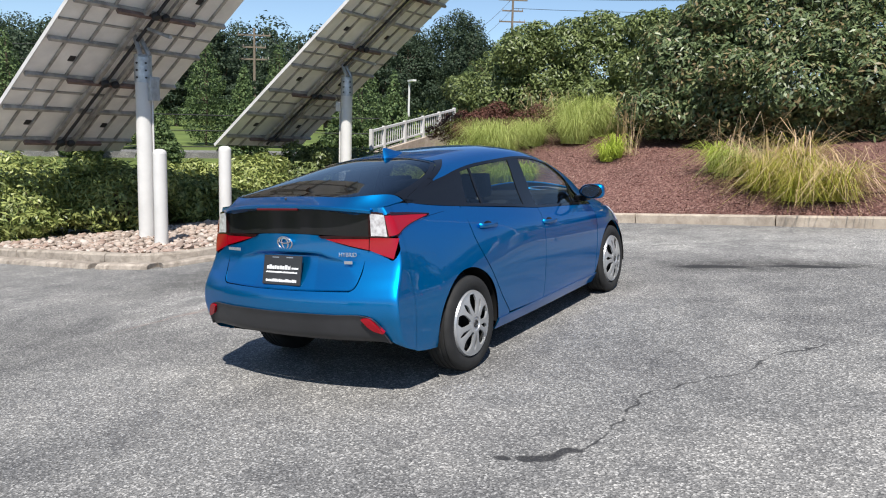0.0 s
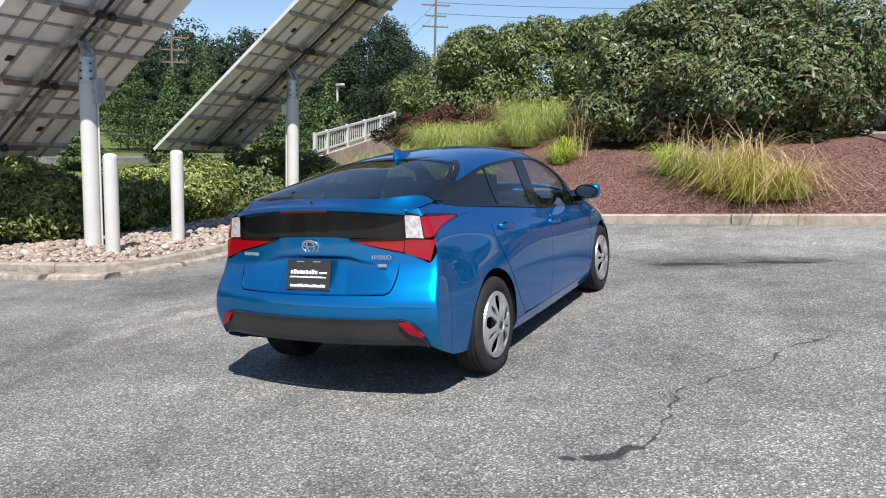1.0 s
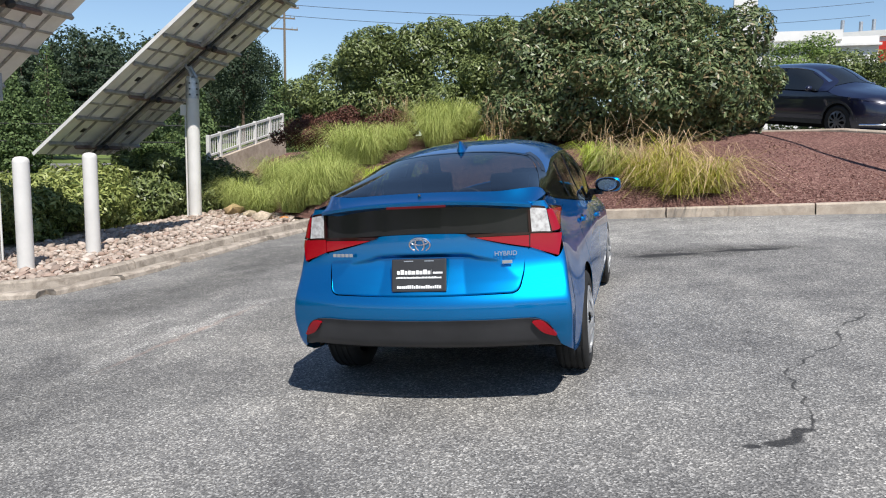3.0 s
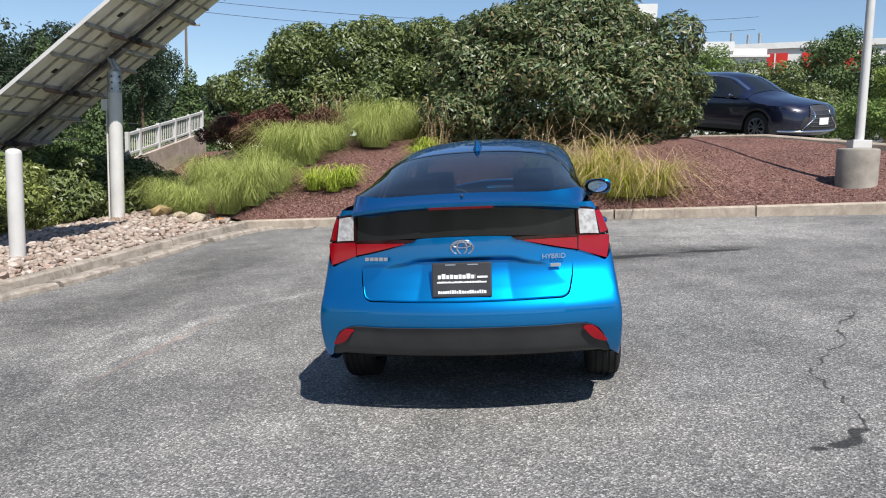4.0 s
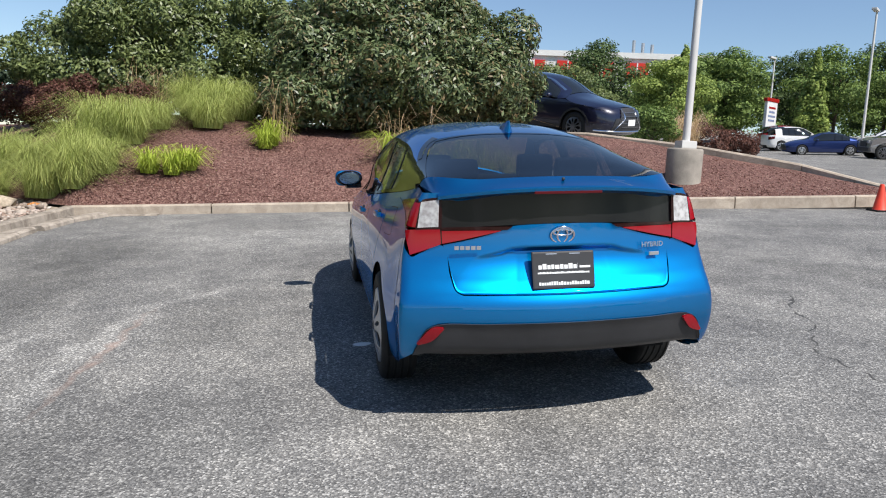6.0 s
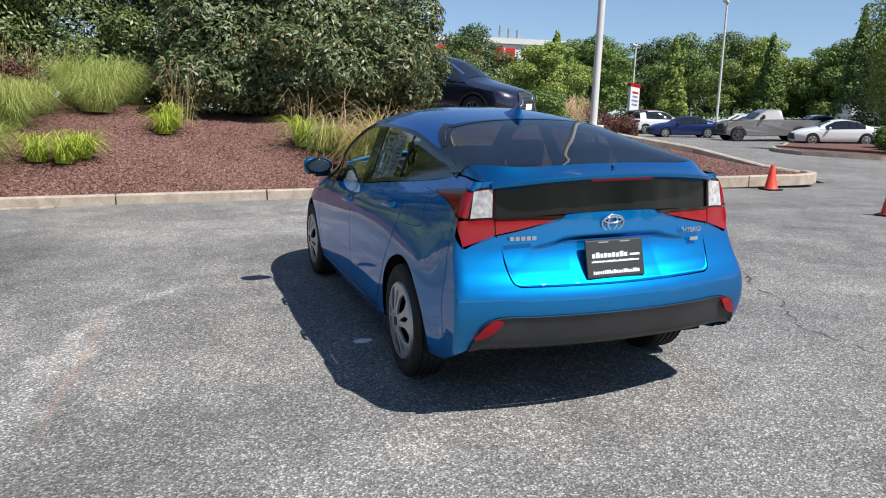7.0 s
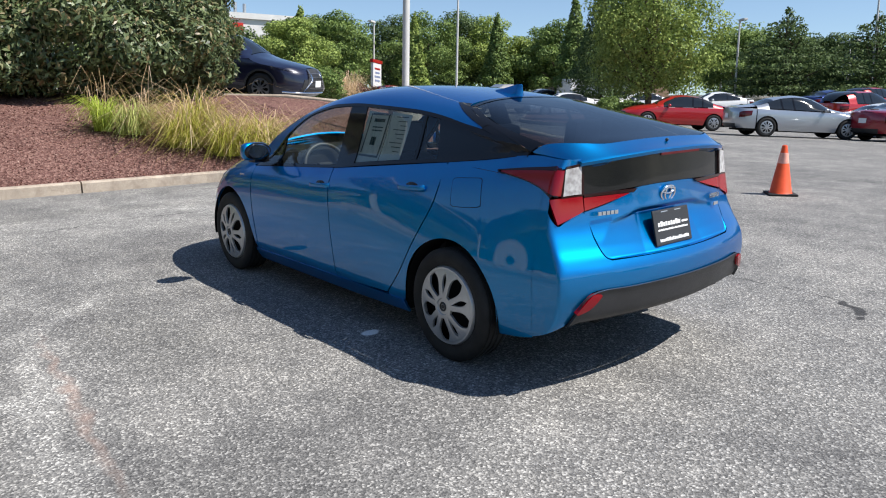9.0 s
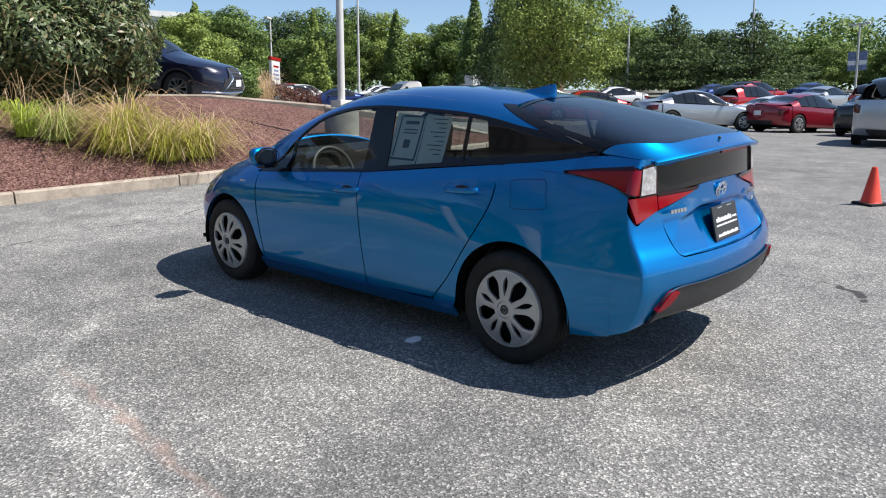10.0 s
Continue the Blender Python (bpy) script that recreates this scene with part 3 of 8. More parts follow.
def hatchback():
    s = HATCHBACK
    car = thing("car", SLOPE @ Matrix.Translation((-0.011, 0, 0)), "glossy metallic blue hatchback parked on grey asphalt", "car")

    def side(name, mat, rows, label="", parent=None, both=True, **kw):
        out = []
        for mirror in (False, True) if both else (True,):
            bm = bmesh.new()
            for low, high, n, m in rows:
                patch(bm, s.side, low, high, n, m, mirror=mirror, **kw)
            out.append(part(name, bm, mat, parent[len(out)] if parent else car, label, True))
        return out

    def seam(y, z):
        return (math.degrees(math.atan2(s.half(y, z), s.pivot - y)), z)

    def turned(pts):
        """Places given by their distance from the middle plane become angles."""
        return [(math.copysign(s.angle(min(abs(a), s.half(s.rear(z) + 0.17, z) - 0.018), z), a) if 0 < abs(a) < 2 else a, z) for a, z in pts]

    def corners(name, mat, rows, label="", parent=None, **kw):
        out = []
        for mirror in (False, True):
            bm = bmesh.new()
            for low, high, n, m in rows:
                patch(bm, s.round, turned(low), turned(high), n, m, mirror=mirror, **kw)
            out.append(part(name, bm, mat, parent[len(out)] if parent else car, label, True))
        return out

    # doors, wings and sills
    shut = [(0.572, 0.272), (0.44, 0.42), (0.312, 0.61), (0.180, 0.83), (0.148, 0.95), (0.147, WINDOW_LOW(0.147) - 0.003)]
    middle = [(1.134, 0.254), (1.15, 0.45), (1.18, 0.70), (1.222, WINDOW_LOW(1.222) - 0.003)]
    lead = [(2.246, 0.250), (2.270, 0.45), (2.301, 0.70), (2.325, WINDOW_LOW(2.325) - 0.003)]
    front_door = side("front_door", BLUE, [([(y + 0.008, z) for y, z in middle], lead, 26, 26)], "metallic blue front door", flip=True)
    rear_door = side("rear_door", BLUE, [(shut, middle, 30, 26)], "metallic blue rear door", flip=True)
    side("front_wing", BLUE, [([(2.250, 0.20)] + arch(2.70, 0.315, 0.372, 14, 168) + [(3.09, 0.21), (3.22, 0.21)],
                               [(2.334, 0.878), (2.6, 0.925), (2.9, 0.90), (3.1, 0.845), (3.3, 0.745)], 44, 14)], "blue front wing with a wheel arch")
    side("quarter_panel", BLUE, [(arch(0.0, 0.315, 0.376, 12, 170) + [(0.41, 0.25), (0.558, 0.260)],
                                  [(-0.353, 1.060), (-0.10, 1.072), (0.138, 1.080), (0.139, 0.95), (0.171, 0.83), (0.303, 0.61), (0.431, 0.42), (0.558, 0.275)], 70, 20),
                                 ([(-0.353, 1.062), (-0.10, 1.074), (0.138, 1.082)], [(-0.353, 1.152), (-0.15, 1.119), (0.138, 1.084)], 14, 4)], "blue rear quarter panel", thick=0)
    side("sill", BLUE, [([(0.41, 0.175), (1.2, 0.165), (2.31, 0.165)], [(0.41, 0.258), (1.2, 0.257), (2.31, 0.25)], 30, 5)], "blue side sill", lift=0.004)
    side("fuel_flap", BLUE, [([(-0.199, 0.894), (-0.185, 0.885), (-0.09, 0.872), (0.005, 0.868), (0.02, 0.874)], [(-0.168, 1.018), (-0.155, 1.026), (-0.06, 1.019), (0.032, 1.010), (0.045, 1.000)], 12, 10)], "", lift=0.0012, thick=0, both=False)
    side("fuel_flap_gap", DARK_GAP, [([(-0.202, 0.891), (-0.186, 0.882), (-0.09, 0.869), (0.006, 0.865), (0.023, 0.871)], [(-0.171, 1.020), (-0.156, 1.029), (-0.06, 1.022), (0.033, 1.013), (0.048, 1.003)], 12, 10)], "", lift=0.0006, thick=0, both=False)
    # shoulders, corner bumper and the rear bumper
    cheeks = corners("bumper_corner", BLUE, [([(0.515, 0.540), (0.655, 0.536), (0.735, 0.430), (0.755, 0.375), seam(-0.64, 0.305), seam(-0.53, 0.272)],
                                              [(0.515, 0.675), (0.553, 0.700), (0.572, 0.78), (0.598, 0.903), (0.70, 0.868), (0.750, 0.850), seam(-0.648, 0.92), seam(-0.640, 0.985), seam(-0.53, 1.030)], 90, 30)], "blue bumper corner", thick=0)
    side("flank", BLUE, [([(-0.60, 0.285), (-0.5, 0.264), (-0.372, 0.25)], [(-0.60, 1.012), (-0.47, 1.046), (-0.350, 1.064)], 24, 30)], "", parent=cheeks, lift=0.0012, thick=0)
    shoulders = corners("shoulder", BLUE, [([(0.600, 1.128), (0.68, 1.118), seam(-0.63, 1.116), seam(-0.56, 1.110)], [(0.600, 1.162), (0.64, 1.160), seam(-0.63, 1.161), seam(-0.56, 1.163)], 24, 6)], thick=0)
    side("shoulder_side", BLUE, [([(-0.60, 1.112), (-0.47, 1.098), (-0.345, 1.082)], [(-0.60, 1.162), (-0.48, 1.166), (-0.345, 1.153)], 20, 6)], "", parent=shoulders, lift=0.0012, thick=0)
    bm = bmesh.new()
    patch(bm, s.round, turned([(-0.515, 0.535), (0, 0.535), (0.515, 0.535)]), turned([(-0.515, 0.675), (0, 0.672), (0.515, 0.675)]), 44, 8, thick=0)
    bumper = part("rear_bumper", bm, BLUE, car, "blue rear bumper", True)
    bm = bmesh.new()
    patch(bm, s.round, turned([(-0.750, 0.366), (-0.70, 0.362), (-0.5, 0.364), (0, 0.366), (0.5, 0.364), (0.70, 0.362), (0.750, 0.366)]), turned([(-0.755, 0.378), (-0.735, 0.430), (-0.655, 0.536), (-0.4, 0.545), (0, 0.546), (0.4, 0.545), (0.655, 0.536), (0.735, 0.430), (0.755, 0.378)]), 80, 10,
          lift=0.006, dish=lambda u, v: 0.014 * sm((v - 0.86) / 0.1) - 0.02 * sm((0.25 - v) / 0.25))
    part("bumper_skirt", bm, BLACK_PLASTIC, car, "textured black plastic lower bumper", True)
    part("under_tray", box(-0.56, 0.56, -0.78, -0.25, 0.350, 0.385, 0.01), DARK_GAP, car, "dark under tray")
    corners("reflector", RED_LENS, [([(0.610, 0.522), (0.662, 0.466), (0.726, 0.440)], [(0.614, 0.529), (0.668, 0.527), (0.736, 0.448)], 12, 4)], "red bumper reflector", lift=0.024, thick=0.03)

    # tailgate
    def recess(u, v):
        x = abs(2 * u - 1) * 0.575
        ledge = sm((0.67 - v) / 0.06)
        facet = 1 - max(0.0, min(1.0, (x - 0.27) / (0.30 - 0.16 * v)))
        return -0.028 * ledge * facet * sm(v / 0.05 + 0.30)
    bm = bmesh.new()
    patch(bm, s.round, turned([(-0.566, 0.79), (-0.552, 0.716), (-0.525, 0.686), (-0.45, 0.681), (-0.2, 0.677), (0, 0.676), (0.2, 0.677), (0.45, 0.681), (0.525, 0.686), (0.552, 0.716), (0.566, 0.79)]),
          turned([(-0.594, 0.906), (-0.45, 0.936), (-0.32, 0.972), (-0.25, 0.998), (-0.1, 1.006), (0, 1.006), (0.1, 1.006), (0.25, 0.998), (0.32, 0.972), (0.45, 0.936), (0.594, 0.906)]), 150, 44, dish=recess)
    gate = part("tailgate", bm, BLUE, car, "metallic blue tailgate with a plate recess", True)
    bm = bmesh.new()
    patch(bm, s.round, turned([(-0.604, 0.990), (0, 1.010), (0.604, 0.990)]), turned([(-0.600, 1.146), (0, 1.160), (0.600, 1.146)]), 50, 6, lift=0.000)
    part("rear_panel_pane", bm, DUSTY_BLACK, gate, "glossy black upright rear pane", True)
    # deck and spoiler lip that carry the glass
    def sill_line(x):
        return -0.705 + 0.275 * (abs(x) / 0.672) ** 7
    bm = bmesh.new()
    n, rows = 60, []
    for i in range(n + 1):
        a = math.sin(math.pi * (i / n - 0.5))
        x0, x1 = 0.668 * a, 0.618 * a
        back = -0.852 + 0.135 * abs(a) ** 3.4
        drop = 0.046 * abs(a) ** 2.6
        y0 = sill_line(x0)
        z0 = s.over(x0, y0).z + 0.002
        edge = (x1, back, 1.190 - drop)
        sec = [(x0 + (x1 - x0) * k, y0 + (back + 0.010 - y0) * k, z0 + (1.196 - drop - z0) * k - 0.004 * math.sin(math.pi * k)) for k in (0, 0.2, 0.4, 0.6, 0.8, 0.93, 1.0)]
        sec += [edge, (x1, back + 0.004, 1.174 - drop), (x1, back + 0.05, 1.160 - drop), (x1, max(back + 0.06, -0.735), 1.150 - drop)]
        rows.append([bm.verts.new(q) for q in sec])
    for a, b in zip(rows, rows[1:]):
        for j in range(10):
            bm.faces.new((a[j], b[j], b[j + 1], a[j + 1]))
    bm.faces.new(rows[0])
    bm.faces.new(rows[-1][::-1])
    bmesh.ops.recalc_face_normals(bm, faces=bm.faces[:])
    lip = part("spoiler", bm, BLUE, gate, "blue spoiler deck with a sharp lip", True)
    bm = bmesh.new()
    add_box(bm, -0.17, 0.17, -0.848, -0.835, 1.160, 1.174, 0.003)
    part("brake_light", bm, DARK_RED_LENS, lip, "dark red high brake light")
    # rear glass with its black border
    foot = [(x, sill_line(x) + 0.004) for x in (-0.664, -0.655, -0.62, -0.55, -0.4, -0.2, 0, 0.2, 0.4, 0.55, 0.62, 0.655, 0.664)]
    head = [(-0.495, 0.205), (-0.25, 0.235), (0, 0.243), (0.25, 0.235), (0.495, 0.205)]
    bm = bmesh.new()
    patch(bm, s.over, foot, head, 40, 24, thick=0)
    part("rear_window", bm, PANE_DARK, gate, "dark tinted sloping rear window", True)
    bm = bmesh.new()
    for k in (1, -1):
        inner = [(0.640, -0.50), (0.600, -0.22), (0.548, 0.02), (0.470, 0.20)]
        joint = [(0.666, -0.43), (0.628, -0.20), (0.572, 0.04), (0.500, 0.21)]
        outer = [(0.674, -0.425)] + roof_edge(-0.40, -0.02, 8, -0.002)
        patch(bm, s.over, [(x * k, y) for x, y in inner], [(x * k, y) for x, y in joint], 20, 3, flip=k > 0, thick=0, lift=0.002)
        patch(bm, s.over, [(x * k, y) for x, y in joint[:1] + [(0.640, -0.26), (0.590, -0.03)]], [(x * k, y) for x, y in outer], 20, 5, flip=k > 0, lift=0.001, thick=0)
        patch(bm, s.over, [(x * k, y) for x, y in ((0.596, -0.05), (0.560, 0.08), (0.505, 0.20), (0.452, 0.245))], [(x * k, y) for x, y in ((0.618, -0.02), (0.590, 0.10), (0.545, 0.22), (0.475, 0.335))], 14, 4, flip=k > 0, lift=0.0035, thick=0)
    patch(bm, s.over, [(-0.47, 0.185), (0, 0.215), (0.47, 0.185)], [(-0.50, 0.212), (0, 0.247), (0.50, 0.212)], 16, 2, thick=0, lift=0.003)
    part("window_border", bm, BLACK_GLOSS, gate, "gloss black glass border", True)

    # roof, pillars, screen and bonnet
    bm = bmesh.new()
    e = roof_edge(0.247, 1.63)
    patch(bm, s.over, [(-x, y) for x, y in e], e, 30, 30, flip=True)
    for k in (1, -1):
        patch(bm, s.over, [(x * k, y) for x, y in ((0.612, -0.02), (0.57, 0.10), (0.50, 0.21), (0.44, 0.247))], [(x * k, y) for x, y in roof_edge(-0.02, 0.247, 8)], 18, 6, flip=k > 0, thick=0)
    roof = part("roof", bm, BLUE, car, "metallic blue roof", True)
    for k in (1, -1):
        bm = bmesh.new()
        patch(bm, s.over, [(x * k, y) for x, y in ((0.52, 1.636), (0.60, 2.0), (0.66, 2.3), (0.70, 2.58))], [(x * k, y) for x, y in roof_edge(1.636, 2.29, 8) + [(0.80, 2.45), (0.81, 2.58)]], 24, 5, flip=k > 0)
        part("roof_pillar", bm, BLUE, car, "blue windscreen pillar", True)
    bm = bmesh.new()
    e = [(0.515, 1.64), (0.595, 2.0), (0.655, 2.3), (0.69, 2.56)]
    patch(bm, s.over, [(-x, y) for x, y in e], e, 20, 16, flip=True, thick=0)
    part("windscreen", bm, PANE_CLEAR, car, "clear windscreen", True)
    bm = bmesh.new()
    e = [(0.80, 2.58), (0.76, 2.8), (0.70, 3.1), (0.58, 3.42)]
    patch(bm, s.over, [(-x, y) for x, y in e], e, 22, 16, flip=True, lift=0.002)
    part("bonnet", bm, BLUE, car, "blue bonnet", True)
    bm = bmesh.new()
    patch(bm, s.nose, [(57, 0.20), (0, 0.19), (-57, 0.20)], [(57, 0.70), (30, 0.70), (0, 0.68), (-30, 0.70), (-57, 0.70)], 40, 12)
    part("front_bumper", bm, BLUE, car, "blue front bumper", True)
    for mirror in (False, True):
        bm = bmesh.new()
        patch(bm, s.nose, [(64, 0.66), (50, 0.60), (34, 0.58)], [(66, 0.80), (52, 0.72), (36, 0.65)], 14, 5, lift=0.006, flip=True, mirror=mirror)
        part("headlamp", bm, CLEAR_LENS, car, "clear headlamp", True)

    # side windows
    frames = side("window_frame", BLACK_GLOSS, [
        (span(WINDOW_LOW, -0.42, 2.32, 14), span(WINDOW_LOW, -0.42, 2.31, 14, 0.020), 50, 2),
        (span(WINDOW_TOP, -0.41, 2.30, 20, -0.022), span(WINDOW_TOP, -0.42, 2.31, 20, -0.003), 60, 2),
        ([(1.015, WINDOW_LOW(1.015)), (1.225, WINDOW_LOW(1.225))], [(1.075, WINDOW_TOP(1.075) - 0.004), (1.255, WINDOW_TOP(1.255) - 0.004)], 6, 12),
        ([(0.420, WINDOW_LOW(0.42)), (0.446, WINDOW_LOW(0.446))], [(0.446, WINDOW_TOP(0.446) - 0.004), (0.470, WINDOW_TOP(0.47) - 0.004)], 2, 10),
        ([(1.985, WINDOW_LOW(1.985)), (2.03, WINDOW_LOW(2.03))], [(1.955, WINDOW_TOP(1.955) - 0.004), (1.99, WINDOW_TOP(1.99) - 0.004)], 2, 8),
        (span(WINDOW_LOW, -0.42, 0.245, 6, 0.018), span(WINDOW_TOP, -0.42, 0.325, 6, -0.02), 20, 8)], "gloss black window surround", lift=0.001, thick=0.008)
    side("front_side_window", PANE_CLEAR, [(span(WINDOW_LOW, 1.220, 1.99, 5, 0.018), span(WINDOW_TOP, 1.250, 1.960, 8, -0.020), 18, 10)], "clear front side window", parent=front_door, lift=-0.004, thick=0)
    side("quarter_light", PANE_CLEAR, [(span(WINDOW_LOW, 2.025, 2.25, 3, 0.018), span(WINDOW_TOP, 1.988, 2.24, 3, -0.020), 6, 5)], "", parent=front_door, lift=-0.004, thick=0)
    side("rear_side_window", PANE, [(span(WINDOW_LOW, 0.442, 1.020, 5, 0.018), span(WINDOW_TOP, 0.466, 1.080, 5, -0.020), 18, 10)], "tinted rear side window", parent=rear_door, lift=-0.004, thick=0)
    side("rear_quarter_window", PANE, [(span(WINDOW_LOW, 0.24, 0.424, 3, 0.018), span(WINDOW_TOP, 0.320, 0.450, 3, -0.020), 6, 8)], "small tinted fixed window", parent=rear_door, lift=-0.004, thick=0)
    # inner skin, floor and cabin
    # unseen dark strips along the window edges, added to stop sun leaking through gaps
    side("roof_rail", DARK_GAP, [(span(WINDOW_TOP, -0.40, 2.28, 20, -0.016), span(WINDOW_TOP, -0.40, 2.28, 20, 0.014), 50, 2), (span(WINDOW_LOW, -0.40, 2.30, 16, -0.02), span(WINDOW_LOW, -0.40, 2.30, 16, 0.014), 50, 2)], lift=-0.016, thick=0)
    side("inner_skin", DARK_GAP, [([(0.42, 0.20), (1.3, 0.17), (2.28, 0.20)], [(0.42, 1.03), (1.3, 0.94), (2.28, 0.84)], 30, 8),
                                  ([(-0.40, 0.72), (0.42, 0.72)], [(-0.40, 1.02), (0.42, 1.03)], 12, 4),
                                  ([(2.28, 0.72), (3.1, 0.72)], [(2.28, 0.84), (3.1, 0.80)], 12, 2)], lift=-0.06, thick=0)
    bm = bmesh.new()
    patch(bm, s.round, [(-70, 0.30), (0, 0.30), (70, 0.30)], [(-70, 1.14), (0, 1.14), (70, 1.14)], 40, 8, lift=-0.07, thick=0)
    part("tailgate_lining", bm, DARK_GAP, car, "", True)
    bm = bmesh.new()
    add_box(bm, -0.79, 0.79, 0.42, 2.28, 0.19, 0.23)
    add_box(bm, -0.62, 0.62, 2.25, 3.5, 0.20, 0.23)
    add_box(bm, -0.62, 0.62, -0.35, 0.45, 0.33, 0.36)
    add_box(bm, -0.62, 0.62, -0.68, 0.12, 0.98, 1.0)
    add_box(bm, -0.70, 0.70, 2.08, 2.56, 0.55, 1.0, 0.05)
    add_box(bm, -0.13, 0.13, 0.9, 2.2, 0.2, 0.62, 0.04)
    part("cabin_trim", bm, DARK_GAP, car, "dark cabin trim and floor")
    bm = bmesh.new()
    patch(bm, s.over, [(-x + 0.02, y) for x, y in roof_edge(0.30, 1.60)], [(x - 0.02, y) for x, y in roof_edge(0.30, 1.60)], 12, 12, flip=True, lift=-0.035, thick=0)
    part("headlining", bm, HEADLINING, car, "pale grey headlining", True)
    for x in (-0.37, 0.37):
        seat(car, "front_seat", x, 1.22, 0.36)
        seat(car, "rear_seat", x, 0.36, 0.38, 0.6)
    bm = bmesh.new()
    ring = [(-0.37 + 0.185 * math.cos(2 * math.pi * i / 28), 2.0 + 0.06 * math.sin(2 * math.pi * i / 28), 0.86 + 0.175 * math.sin(2 * math.pi * i / 28)) for i in range(28)]
    add_sweep(bm, ring, [(0.016 * math.cos(2 * math.pi * i / 8), 0.016 * math.sin(2 * math.pi * i / 8)) for i in range(8)], True, Vector((0, 0.94, -0.34)))
    add_box(bm, -0.43, -0.31, 2.0, 2.05, 0.80, 0.90, 0.02)
    add_box(bm, -0.55, -0.19, 2.0, 2.02, 0.85, 0.88, 0.008)
    part("steering_wheel", bm, BLACK_PLASTIC, car, "black steering wheel", True)

    # tail lamps
    housing = side("lamp_housing", SMOKED_LENS, [([(-0.672, 0.985), (-0.640, 0.998), (-0.56, 1.028), (-0.45, 1.050), (-0.262, 1.069)], [(-0.665, 1.122), (-0.60, 1.117), (-0.53, 1.110), (-0.45, 1.102), (-0.262, 1.078)], 30, 8)], "dark lamp housing", lift=0.003, thick=0)
    corners("housing_back", SMOKED_LENS, [([(0.600, 0.912), (0.68, 0.884), (0.748, 0.860)], [(0.600, 1.134), (0.65, 1.130), (0.71, 1.122)], 14, 10)], "", parent=housing, lift=0.003, thick=0)
    lamps = corners("tail_lamp", RED_LENS, [([(0.603, 0.910), (0.70, 0.874), (0.752, 0.856)], [(0.606, 0.985), (0.70, 0.982), seam(-0.646, 0.975)], 22, 10)], "red tail lamp with a clear reversing light", lift=0.010, thick=0.022)
    corners("inner_lens", RED_LENS, [([(0.315, 0.974), (0.42, 0.950), (0.598, 0.912)], [(0.315, 0.978), (0.42, 0.978), (0.598, 0.976)], 16, 6)], "red lens on the tailgate", parent=lamps, lift=0.010, thick=0.022)
    side("upper_lens", RED_LENS, [([(-0.684, 0.988), (-0.63, 1.004), (-0.56, 1.029), (-0.46, 1.050), (-0.29, 1.070)], [(-0.682, 1.110), (-0.62, 1.107), (-0.56, 1.101), (-0.46, 1.092), (-0.29, 1.077)], 30, 8)], "red upper lens", parent=lamps, lift=0.010, thick=0.022)
    side("lamp_rim", SMOKED_LENS, [([(-0.655, 1.107), (-0.60, 1.102), (-0.46, 1.091), (-0.262, 1.073)], [(-0.645, 1.126), (-0.60, 1.119), (-0.46, 1.104), (-0.262, 1.078)], 26, 3),
                                   ([(-0.655, 0.980), (-0.636, 0.992), (-0.570, 1.021), (-0.46, 1.045), (-0.262, 1.068)], [(-0.658, 0.990), (-0.632, 1.003), (-0.565, 1.028), (-0.46, 1.050), (-0.262, 1.071)], 26, 2)], "smoked dark red lamp border", parent=lamps, lift=0.012)
    corners("lens_frame", SMOKED_LENS, [([(0.601, 1.118), (0.65, 1.114), (0.704, 1.108)], [(0.601, 1.138), (0.65, 1.134), (0.704, 1.127)], 10, 3),
                                        ([(0.598, 0.988), (0.613, 0.988)], [(0.594, 1.130), (0.607, 1.130)], 2, 8), ([(0.712, 0.982), (0.722, 0.985)], [(0.702, 1.112), (0.710, 1.110)], 2, 8), ([(0.603, 0.985), (0.66, 0.984), (0.720, 0.980)], [(0.606, 0.994), (0.66, 0.993), (0.718, 0.989)], 8, 2),
                                        ([(0.285, 0.979), (0.42, 0.980), (0.598, 0.978)], [(0.255, 0.996), (0.42, 0.996), (0.598, 0.992)], 14, 2)], "smoked frame round the lenses", parent=lamps, lift=0.012)
    corners("reversing_light", CLEAR_LENS, [([(0.613, 0.994), (0.66, 0.993), (0.712, 0.989)], [(0.607, 1.126), (0.655, 1.121), (0.702, 1.114)], 10, 14)], "clear reversing light", parent=lamps, lift=0.013)
    # badge, plate and lettering on the tailgate
    y0 = s.round(0, 0.955).y - 0.001
    bm = bmesh.new()
    for rx, rz, oz in ((0.060, 0.041, 0), (0.026, 0.036, 0), (0.048, 0.015, 0.014)):
        ring = [(rx * math.cos(2 * math.pi * i / 32), 0, oz + rz * math.sin(2 * math.pi * i / 32)) for i in range(32)]
        add_sweep(bm, ring, [(0.0055 * math.cos(2 * math.pi * i / 8), 0.006 * math.sin(2 * math.pi * i / 8)) for i in range(8)], True, Vector((0, -1, 0)))
    part("badge", bm, CHROME, gate, "oval chrome emblem", True, pose(-0.008, y0 - 0.004, 0.950, 9))
    plate = part("plate_frame", box(-0.162, 0.156, -0.010, 0.0, -0.092, 0.092, 0.008), BLACK_PLASTIC, gate, "black dealer plate with white print", False, pose(-0.010, -0.826, 0.782, -14))
    bm = bmesh.new()
    rnd = random.Random(4)
    for row, z, h, x0, x1 in ((0, 0.005, 0.026, -0.13, 0.07), (1, -0.018, 0.010, -0.135, 0.13), (2, -0.074, 0.018, -0.13, 0.13)):
        x = x0
        while x < x1:
            w = h * rnd.uniform(0.55, 0.85) * (0.8 if row == 2 else 1)
            k = h * rnd.choice((0.75, 1.0, 0.85))
